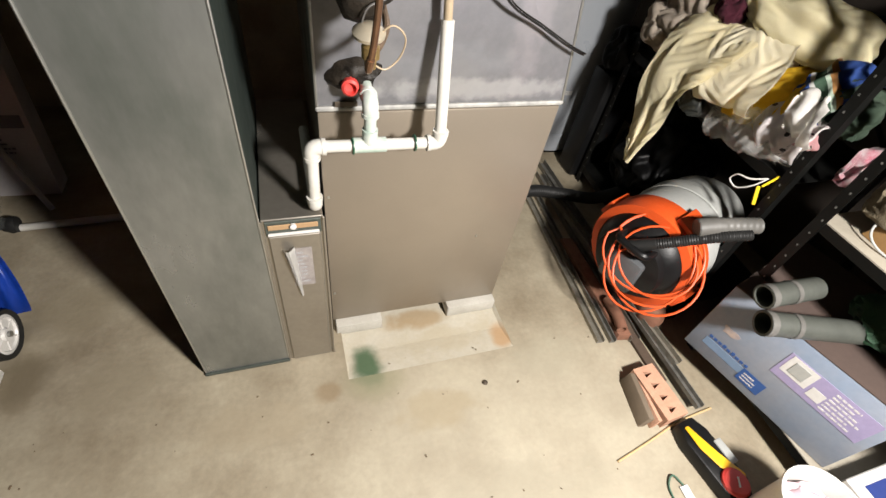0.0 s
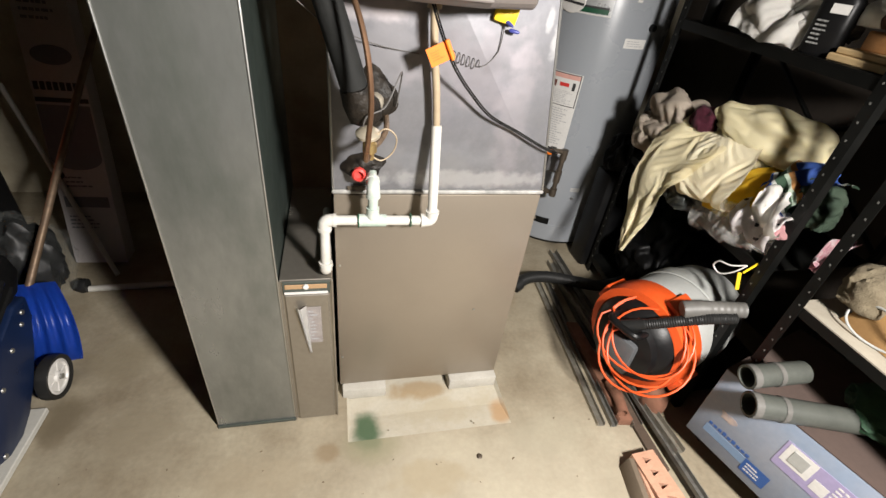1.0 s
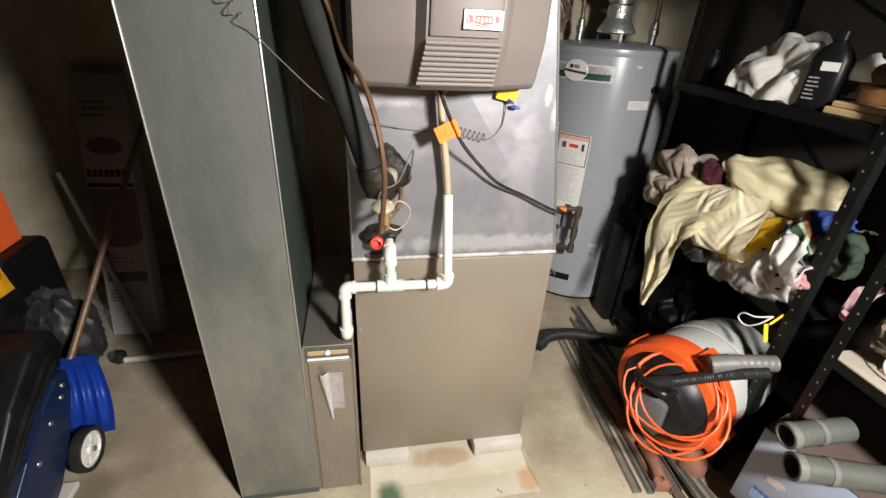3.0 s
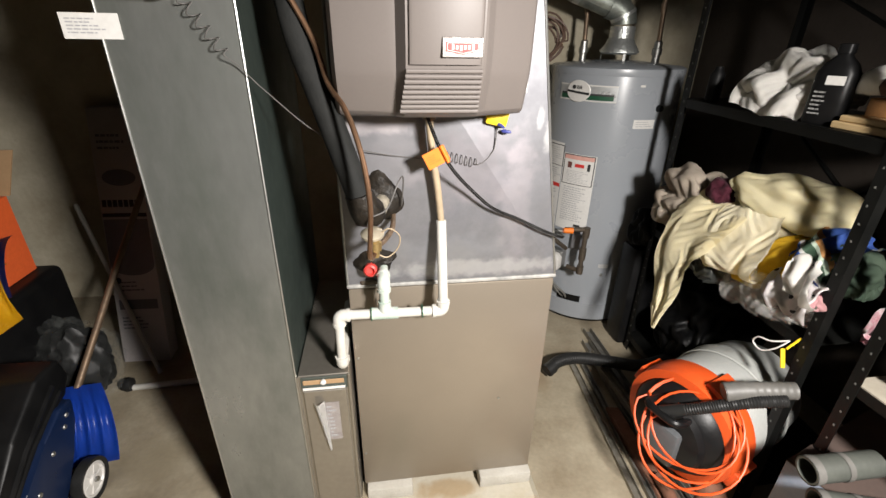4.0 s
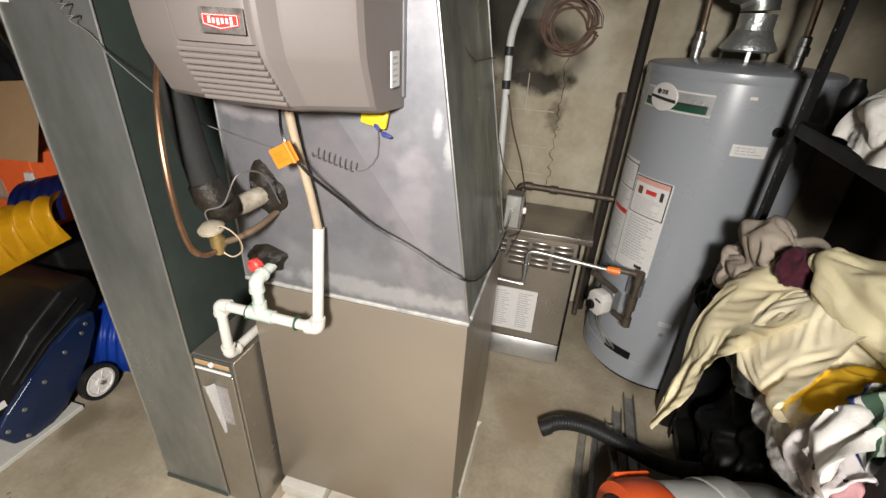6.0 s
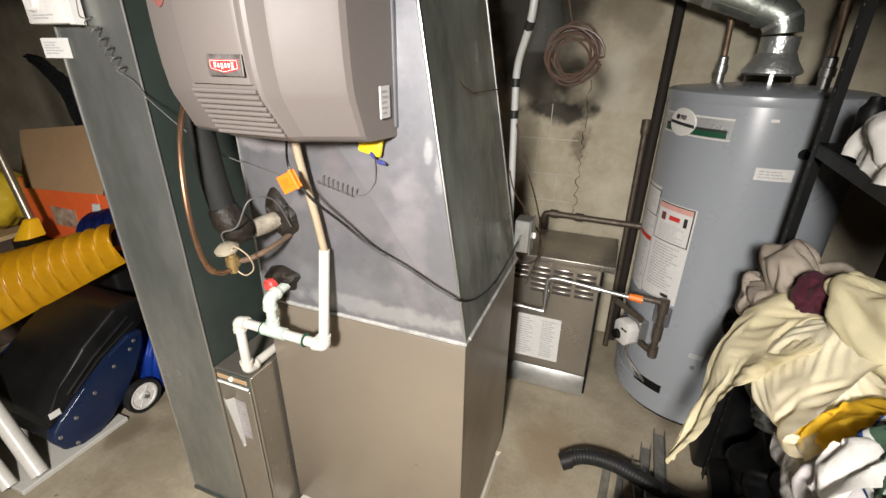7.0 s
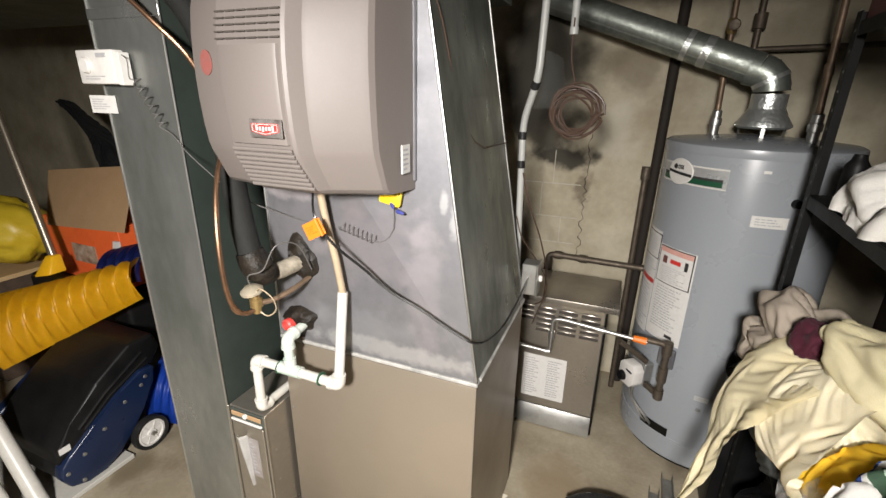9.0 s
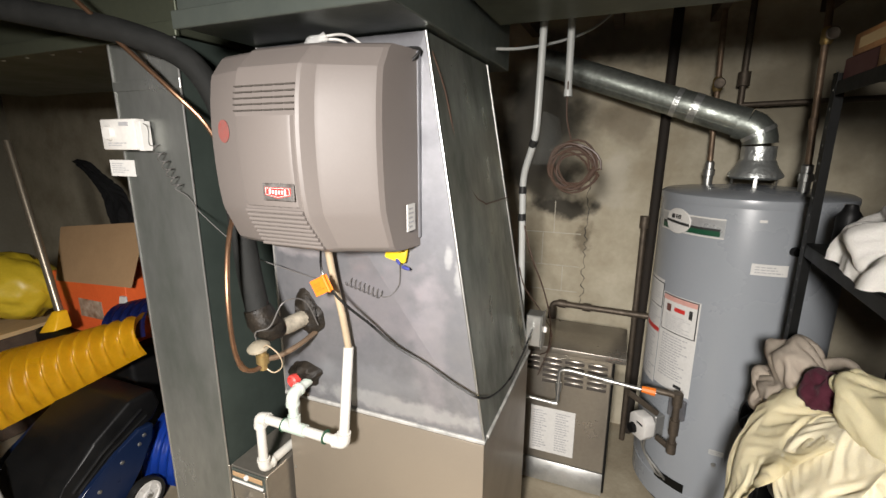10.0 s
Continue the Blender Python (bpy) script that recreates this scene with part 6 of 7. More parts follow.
# ---- vacuum cleaner, hoses and cord ----
def shop_vacuum():
    t = thing("shop_vacuum", "orange, black and white shop vacuum lying on its side", "vacuum cleaner")
    m = aim((1.496, 0.918, 0.300), (0.94, 0.34, 0.02))
    r = 0.192
    part("drum", lathe([(r - 0.012, 0.02), (r + 0.006, 0.05), (r + 0.003, 0.20), (r - 0.012, 0.36), (r - 0.03, 0.40), (0, 0.41)], 48, m), GREYV, t, "pale grey plastic drum")
    part("drum_band", lathe([(r + 0.0065, 0.165), (r + 0.010, 0.17), (r + 0.010, 0.235), (r + 0.0035, 0.24)], 48, m), mat("mid_grey_band", (0.36, 0.37, 0.35), None, 0.5, 0, 12, 0.4, 0.05), t, "grey band")
    part("collar", lathe([(r - 0.02, -0.075), (r + 0.010, -0.070), (r + 0.016, -0.03), (r + 0.016, 0.030), (r + 0.006, 0.045), (r - 0.01, 0.045)], 48, m), ORANGE, t, "orange plastic collar")
    part("head", lathe([(r - 0.022, -0.074), (r - 0.035, -0.10), (0.135, -0.118), (0.128, -0.142), (0.10, -0.152), (0, -0.155)], 40, m), BLACKP, t, "black motor head")
    part("carry_handle", tube(rounded([m @ Vector((-0.06, 0.10, -0.11)), m @ Vector((-0.06, 0.115, -0.19)), m @ Vector((0.06, 0.115, -0.19)), m @ Vector((0.06, 0.10, -0.11))], 0.03), 0.014, 10), BLACKP, t)
    part("motor_cover", box(-0.07, 0.07, -0.09, 0.06, -0.178, -0.13, 0.015, 2, None, m), mat("grey_plastic", (0.09, 0.095, 0.10), None, 0.4, 0, 12, 0.4, 0.05), t)
    part("switch", box(-0.02, 0.03, 0.07, 0.10, -0.165, -0.15, 0.003, 1, None, m), GREYV, t, "pale rocker switch")
    for a in (200, 20, 110):
        q = m @ Matrix.Rotation(radians(a), 4, "Z")
        part("latch", box(r + 0.006, r + 0.030, -0.035, 0.035, -0.045, 0.06, 0.005, 2, None, q), ORANGE, t, "orange latch")
    q = m @ Matrix.Rotation(radians(250), 4, "Z")
    part("port", box(r - 0.01, r + 0.018, -0.05, 0.05, -0.04, 0.03, 0.004, 2, None, q), ORANGE, t)
    return t


shop_vacuum()


def hose(name, label, pts, r, material, end=0.12, pitch=0.011, inner=0.82, ridge=0.05):
    t = thing(name, label, "hose")
    p = [Vector(q) for q in smooth_path(pts, 60)]
    acc, out, rad = 0.0, [p[0]], [r]
    for a, b in zip(p, p[1:]):
        acc += (b - a).length
        out.append(b)
        rad.append(r if acc < end else r * (1 - ridge + ridge * math.cos(2 * math.pi * acc / pitch)))
    part("corrugated_pipe", tube(out, rad, 18, True, inner), material, t)
    part("cuff", tube([out[0] + (out[1] - out[0]).normalized() * 0.002, out[0] + (out[1] - out[0]).normalized() * end * 0.8], r * 1.09, 18, False), material, t)
    return t


GREYH = mat("dusty_grey_hose", (0.13, 0.125, 0.115), (0.06, 0.058, 0.052), 0.5, 0, 16, 0.6, 0.1)
hose("vacuum_hose", "black corrugated vacuum hose resting on the vacuum", [(1.322, 0.865, 0.405), (1.40, 0.805, 0.470), (1.50, 0.745, 0.540), (1.60, 0.715, 0.565)], 0.0195, BLACKR, 0.085, 0.0075)
hose("vacuum_wand", "dusty dark grey vacuum hose cuff beside the post", [(1.452, 0.788, 0.548), (1.50, 0.775, 0.560), (1.57, 0.755, 0.572), (1.64, 0.735, 0.58)], 0.0270, GREYH, 0.08, 0.02, 0.86, 0.02)
hose("drain_hose", "black corrugated hose lying on the floor strips", [(1.195, 1.49, 0.060), (1.27, 1.525, 0.085), (1.38, 1.53, 0.09), (1.52, 1.49, 0.085), (1.66, 1.45, 0.08), (1.80, 1.42, 0.14)], 0.030, BLACKR, 0.05, 0.012, 0.82, 0.02)


def extension_cord():
    r = random.Random(9)
    t = thing("extension_cord", "orange extension cord coiled over the vacuum", "extension cord")
    n = 30
    pts = []
    c = Vector((1.400, 0.800, 0.372))
    nrm = Vector((-0.62, -0.42, 0.66)).normalized()
    ux = nrm.cross(Vector((0, 0, 1))).normalized()
    uy = nrm.cross(ux).normalized()
    for k in range(4 * n + 12):
        a = 2 * math.pi * k / n
        j = k // n
        ra, rb = 0.140 + 0.020 * math.sin(j * 2.1), 0.142 + 0.022 * math.cos(j * 1.6)
        q = c + ux * (ra * math.cos(a) + 0.026 * math.sin(a * 0.23)) + uy * (rb * math.sin(a) + 0.028 * math.cos(a * 0.31)) + nrm * (0.010 * math.sin(2 * a + j) + 0.006 * j)
        pts.append(q)
    part("coil", tube(pts, 0.0042, 8), ORANGE, t)
    return t


extension_cord()


# ---- near shelf, box, floor clutter ----
def printed_carton():
    t = thing("computer_carton", "white and pale blue printed computer carton lying on the low shelf", "carton")
    a, b = Vector((1.556, 0.618, 0.1165)), Vector((1.705, 0.115, 0.1165))
    u = (b - a).normalized()
    w = Vector((-u.y, u.x, 0)) * 0.45
    up = Vector((0, 0, 0.318))
    L = (b - a).length
    CARTON = mat("white_printed_card", (0.29, 0.29, 0.31), (0.17, 0.23, 0.32), 0.55, 0, 2.2, 0.9, 0.03, 60)
    body = hexa([a, b, b + w, a + w, a + up, b + up, b + w + up, a + w + up], 0.004)
    part("body", body, CARTON, t)
    m = Matrix((u, Vector((0, 0, 1)), Vector((u.y, -u.x, 0)))).transposed().to_4x4()
    m = Matrix.Translation(a + Vector((u.y, -u.x, 0)) * 0.0005) @ m     # x along the face, y up, z outwards
    DEEPB = mat("deep_blue_print", (0.03, 0.09, 0.28), None, 0.5, 0, 20, 0.3, 0)
    LIGHTB = mat("light_blue_print", (0.17, 0.25, 0.37), None, 0.5, 0, 20, 0.3, 0)
    MAUVE = mat("mauve_print", (0.33, 0.29, 0.46), None, 0.5, 0, 20, 0.4, 0)
    part("band", box(0.045, 0.20, 0.055, 0.088, 0, 0.0012, 0, 1, None, m), LIGHTB, t)
    field = part("field", box(0.19, 0.27, 0.035, 0.092, 0.0013, 0.002, 0, 1, None, m), DEEPB, t)
    part("band", box(0.235, 0.50, 0.155, 0.262, 0, 0.0012, 0, 1, None, m), MAUVE, t)
    pic = part("picture", box(0.245, 0.325, 0.185, 0.258, 0.0013, 0.002, 0, 1, None, m), PAPER, t)
    part("picture", box(0.335, 0.375, 0.175, 0.215, 0.0013, 0.002, 0, 1, None, m), PAPER, t)
    part("item", box(0.262, 0.308, 0.198, 0.245, 0.0021, 0.0035, 0.0005, 1, None, m), GREYV, pic)
    bars("print_bar", 0.12, 0.09, 6, m @ Matrix.Translation((0.44, 0.208, 0.001)), PAPER, t, 3)
    bars("print_bar", 0.06, 0.04, 3, m @ Matrix.Translation((0.23, 0.063, 0.002)), PAPER, field, 4)
    bm = bmesh.new()
    for k in range(9):
        h = 0.014 if k in (3, 5) else 0.010
        box(0.050 + 0.0165 * k, 0.0615 + 0.0165 * k, 0.095, 0.095 + h, 0, 0.0014, 0, 1, bm)
    bm.transform(m)
    part("lettering_bar", bm, DEEPB, t)
    blot = [(0.085 + (0.026 + 0.008 * math.sin(3 * q + 1)) * math.cos(q), 0.165 + (0.020 + 0.008 * math.cos(2 * q)) * math.sin(q)) for q in (2 * math.pi * k / 18 for k in range(18))]
    part("picture", slab_plan(blot, 0, 0.0012, 0, m), mat("tan_print", (0.40, 0.31, 0.26), (0.27, 0.25, 0.27), 0.5, 0, 60, 0.9, 0), t, "faded tan printed flower")
    # Lid sheet darkened in colour for the shade inside the open carton.
    part("flap", hexa([a + up + Vector((0.0, 0, 0.001)), b + up + Vector((0, 0, 0.001)), b + up + w * 0.96 + Vector((0, 0, 0.012)), a + up + w * 0.96 + Vector((0, 0, 0.02)), a + up + Vector((0, 0, 0.004)), b + up + Vector((0, 0, 0.004)), b + up + w * 0.96 + Vector((0, 0, 0.015)), a + up + w * 0.96 + Vector((0, 0, 0.023))]), mat("shaded_brown_card", (0.075, 0.05, 0.04), (0.05, 0.035, 0.03), 0.85, 0, 8, 0.5, 0.1), t, "brown lid sheet with the open carton's shade in its colour")
    return t


printed_carton()


def wand(a, b, r, label):
    t = thing("vacuum_tube", label, "tube", group="vacuum tubes on the carton")
    a, b = Vector(a), Vector(b)
    d = (b - a).normalized()
    part("tube", tube([a, a + d * 0.10, b], [r, r, r * 0.97], 24, True, 0.86), mat("grey_wand", (0.075, 0.08, 0.07), (0.035, 0.038, 0.032), 0.45, 0, 16, 0.5, 0.08), t)
    part("rim", tube([a + d * 0.001, a + d * 0.022], r * 1.06, 24, False), GREYH, t)
    part("ring", tube([a + d * 0.085, a + d * 0.10], r * 1.05, 24, False), GREYH, t)
    return t


wand((1.472, 0.462, 0.482), (1.86, 0.34, 0.478), 0.036, "grey plastic vacuum tube with a dark open end")
wand((1.475, 0.512, 0.540), (1.66, 0.50, 0.552), 0.034, "short grey plastic vacuum tube with a dark open end")
crumple("garden_net", "bunched dark green netting on the carton", "net", (1.88, 0.36, 0.50), (0.13, 0.10, 0.055), 41, mat("dark_green_net", (0.012, 0.05, 0.022), (0.025, 0.08, 0.035), 0.6, 0, 60, 0.8, 0.8, 200), 1.1, 4, 12)


def open_carton():
    t = thing("brown_carton", "brown cardboard flap with a wire ring on the dusty shelf", "carton")
    part("flap", hexa([(1.72, 0.30, 0.7055), (1.74, 0.56, 0.7055), (1.95, 0.54, 0.7055), (1.95, 0.30, 0.7055), (1.76, 0.32, 0.82), (1.77, 0.52, 0.83), (1.94, 0.50, 0.80), (1.94, 0.32, 0.80)], 0.004), mat("orange_brown_card", (0.33, 0.19, 0.07), (0.24, 0.13, 0.05), 0.8, 0, 10, 0.5, 0.1), t)
    pts = [(1.725 + 0.012 * math.sin(a * 2), 0.46 + 0.085 * math.cos(a), 0.76 + 0.05 * math.sin(a)) for a in (2 * math.pi * k / 40 for k in range(41))]
    part("wire_ring", tube(pts, 0.0035, 8), GREYV, t, "pale wire ring")
    return t


open_carton()
crumple("cloth", "dark maroon cloth heap on the dusty shelf", "cloth", (1.90, 0.52, 0.98), (0.14, 0.14, 0.12), 42, mat("dim_maroon_cloth", (0.11, 0.05, 0.055), (0.06, 0.03, 0.035), 0.9, 0, 12, 0.6, 0.2, 300), 1.1, 4)
crumple("toy_bear", "dull brown plush bundle on the dusty shelf", "bundle", (1.78, 0.555, 0.80), (0.07, 0.07, 0.08), 43, mat("brown_plush", (0.17, 0.14, 0.09), (0.10, 0.08, 0.05), 0.95, 0, 40, 0.7, 0.8, 260), 0.9, 4, 14)
whole("small_carton", box(1.66, 1.98, -0.34, 0.07, 0.1165, 0.20, 0.003), mat("plain_white_card", (0.60, 0.58, 0.55), (0.52, 0.50, 0.46), 0.7, 0, 6, 0.4, 0.05), "white cardboard carton beside the bucket", "carton")
whole("printed_patch", box(1.70, 1.79, -0.05, 0.04, 0.2005, 0.2012, 0), mat("navy_print", (0.03, 0.05, 0.20), None, 0.5, 0, 20, 0.2, 0), "dark blue printed sticker on the carton", "sticker")


def channel(a, b, w, h, material, name="metal_track", label="black metal track lying on the floor", lift=0.0):
    """A U-shaped metal track from a to b on the floor."""
    a, b = Vector((*a, lift)), Vector((*b, lift))
    d = (b - a)
    L = d.length
    m = Matrix.Translation(a) @ Matrix.Rotation(math.atan2(d.y, d.x), 4, "Z")
    th = 0.003
    bm = box(0, L, -w / 2, w / 2, 0, th, 0.0005)
    box(0, L, -w / 2, -w / 2 + th, th, h, 0.0005, 1, bm)
    box(0, L, w / 2 - th, w / 2, th, h, 0.0005, 1, bm)
    bm.transform(m)
    return whole(name, bm, material, label, "metal track", group="floor tracks")


TRACK = mat("worn_dark_steel", (0.15, 0.145, 0.13), (0.30, 0.29, 0.26), 0.38, 0.6, 30, 0.8, 0.1)
TRACKL = mat("pale_worn_steel", (0.36, 0.34, 0.29), (0.20, 0.18, 0.14), 0.4, 0.6, 30, 0.8, 0.1)
for a, b, w, h, mt, lift in (((1.305, 0.725), (1.375, 1.60), 0.032, 0.018, TRACKL, 0.0), ((1.355, 0.715), (1.43, 1.62), 0.026, 0.022, TRACK, 0.0), ((1.500, 0.395), (1.485, 1.30), 0.030, 0.020, TRACK, 0.036), ((1.525, 0.560), (1.475, 1.62), 0.034, 0.024, TRACKL, 0.040), ((1.445, 0.70), (1.52, 1.75), 0.04, 0.03, TRACK, 0.0), ((1.55, 0.9), (1.575, 1.85), 0.045, 0.03, TRACK, 0.0)):
    channel(a, b, w, h, mt, lift=lift)
whole("clay_tile", hexa([(1.375, 0.72, 0), (1.435, 0.71, 0), (1.45, 1.25, 0), (1.39, 1.26, 0), (1.378, 0.725, 0.034), (1.432, 0.715, 0.034), (1.447, 1.245, 0.034), (1.393, 1.255, 0.034)], 0.004), RUST, "rust-brown clay bar under the metal tracks", "clay bar")
whole("clay_pipe", tube(smooth_path([(1.39, 0.735, 0.052), (1.405, 0.80, 0.055), (1.41, 0.88, 0.055)], 4), 0.022, 16, True, 0.7), RUST, "short rust-brown clay pipe beside the tracks", "pipe")
crumple("clay_lump", "rusty brown clay lump beside the vacuum", "clay lump", (1.545, 0.78, 0.06), (0.05, 0.06, 0.075), 44, RUST, 0.6, 3)
whole("floor_plank", box(1.10, 1.14, 0, 0.42, 0, 0.016, 0.002, 1, None, Matrix.Translation((0.33, 0.52, 0))), WOODD, "narrow dull brown wooden strip on the floor", "plank")


def cored_brick():
    """A brick lying flat, with a row of three-cornered holes through it."""
    b = bmesh.new()
    L, W, H = 0.195, 0.090, 0.060
    outer = [(0, 0), (W, 0), (W, L), (0, L)]
    holes = []
    for k in range(4):
        y = 0.030 + k * 0.045
        holes.append([(0.030, y - 0.012), (0.062, y), (0.030, y + 0.012)] if k % 2 == 0 else [(0.030, y - 0.012), (0.062, y - 0.002), (0.030, y + 0.012)])
    for z in (0, H):
        edges = []
        for loop in [outer] + holes:
            vs = [b.verts.new((x, y, z)) for x, y in loop]
            edges += [b.edges.new((vs[i], vs[(i + 1) % len(vs)])) for i in range(len(vs))]
        bmesh.ops.triangle_fill(b, edges=edges, use_beauty=True)
    b.verts.ensure_lookup_table()
    base, n = 0, len(b.verts) // 2
    for loop in [outer] + holes:
        m = len(loop)
        for i in range(m):
            j = (i + 1) % m
            b.faces.new((b.verts[base + i], b.verts[base + j], b.verts[n + base + j], b.verts[n + base + i]))
        base += m
    b.transform(Matrix.Translation((1.340, 0.378, 0)) @ Matrix.Rotation(radians(4), 4, "Z"))
    return whole("brick", b, BRICKM, "salmon cored brick lying on the floor", "brick", smooth=0)


cored_brick()
whole("wood_offcut", hexa([(1.262, 0.40, 0), (1.285, 0.395, 0), (1.315, 0.56, 0), (1.292, 0.565, 0), (1.282, 0.40, 0.055), (1.300, 0.395, 0.055), (1.330, 0.56, 0.055), (1.312, 0.565, 0.055)], 0.002), mat("dull_brown_wood", (0.17, 0.13, 0.09), None, 0.8, 0, 10, 0.5, 0.2), "dull brown wooden offcut leaning on the brick", "wood offcut")
whole("wood_offcut", hexa([(1.30, 0.385, 0), (1.318, 0.385, 0), (1.336, 0.55, 0), (1.322, 0.55, 0), (1.314, 0.385, 0.05), (1.328, 0.385, 0.05), (1.339, 0.55, 0.05), (1.331, 0.55, 0.05)], 0.002), BRICKM, "thin clay slip standing beside the brick", "clay slip")
whole("thin_rod", tube(smooth_path([(1.128, 0.317, 0.004), (1.27, 0.346, 0.004), (1.42, 0.378, 0.004), (1.575, 0.392, 0.004)], 4), 0.004, 8), WOODP, "thin pale stick lying on the concrete", "stick")


def battery_tool():
    t = thing("battery_charger", "black and yellow tool case with a red disc on the floor", "tool")
    m = Matrix.Translation((1.425, 0.25, 0)) @ Matrix.Rotation(radians(8), 4, "Z")
    part("body", slab_plan([(-0.05, -0.13), (0.02, -0.15), (0.055, -0.10), (0.05, 0.07), (0.03, 0.12), (-0.035, 0.12), (-0.055, 0.06)], 0.0, 0.055, 0.008, m), BLACKP, t)
    part("stripe", slab_plan([(-0.028, 0.10), (-0.012, 0.10), (0.012, 0.0), (0.052, -0.085), (0.040, -0.10), (-0.012, -0.04), (-0.030, 0.03)], 0.0552, 0.061, 0.003, m), YELLOW, t, "yellow moulded stripe")
    part("disc", lathe([(0.043, 0.0), (0.043, 0.010), (0.036, 0.016), (0, 0.018)], 28, m @ Matrix.Translation((-0.004, -0.092, 0.0552))), REDP, t, "red domed disc")
    part("mark", slab_plan([(-0.012, -0.014), (0.008, 0.012), (0.012, 0.008), (-0.006, -0.016)], 0, 0.0012, 0, m @ Matrix.Translation((-0.004, -0.092, 0.0735))), WHITE, t)
    part("clip", box(0.035, 0.065, -0.05, 0.03, 0.02, 0.06, 0.004, 2, None, m), GREYV, t, "pale grey clip")
    return t


battery_tool()


def paper_tag():
    t = thing("paper_tag", "white paper tag with a green cord on the floor", "tag")
    part("card", box(1.285, 1.315, 0.10, 0.20, 0.003, 0.005, 0.0005, 1, None, None), PAPER, t)
    part("cord", tube(smooth_path([(1.30, 0.20, 0.006), (1.28, 0.235, 0.01), (1.25, 0.21, 0.006), (1.245, 0.16, 0.006), (1.26, 0.11, 0.006)], 6), 0.003, 6), mat("green_cord", (0.05, 0.12, 0.08), None, 0.7, 0, 30, 0.3, 0.1), t, "dull green cord")
    return t


paper_tag()


def bucket():
    t = thing("bucket", "white plastic bucket with a pink bag inside", "bucket")
    c = Matrix.Translation((1.475, 0.02, 0))
    part("wall", lathe([(0.0, 0.004), (0.092, 0.0), (0.110, 0.235), (0.118, 0.238), (0.118, 0.25), (0.108, 0.25), (0.106, 0.235), (0.090, 0.012), (0, 0.014)], 36, c), WHITE, t)
    part("bail", tube([c @ Vector((0.118 * math.cos(a), 0.118 * math.sin(a), 0.228 - 0.03 * math.sin(a))) for a in (math.pi + math.pi * k / 16 for k in range(17))], 0.0025, 6), STEEL, t, "thin wire bail")
    b = bmesh.new()
    bmesh.ops.create_icosphere(b, subdivisions=4, radius=1)
    for v in b.verts:
        p = v.co.copy()
        v.co = Vector((1.475 + p.x * 0.088, 0.02 + p.y * 0.088, 0.19 + p.z * 0.035)) + noise.noise_vector(p * 3) * 0.014
    part("bag", b, mat("pink_printed_film", (0.62, 0.36, 0.42), (0.70, 0.62, 0.68), 0.35, 0, 24, 0.9, 0.2), t, "pink and white plastic bag", 1.2)
    return t


bucket()


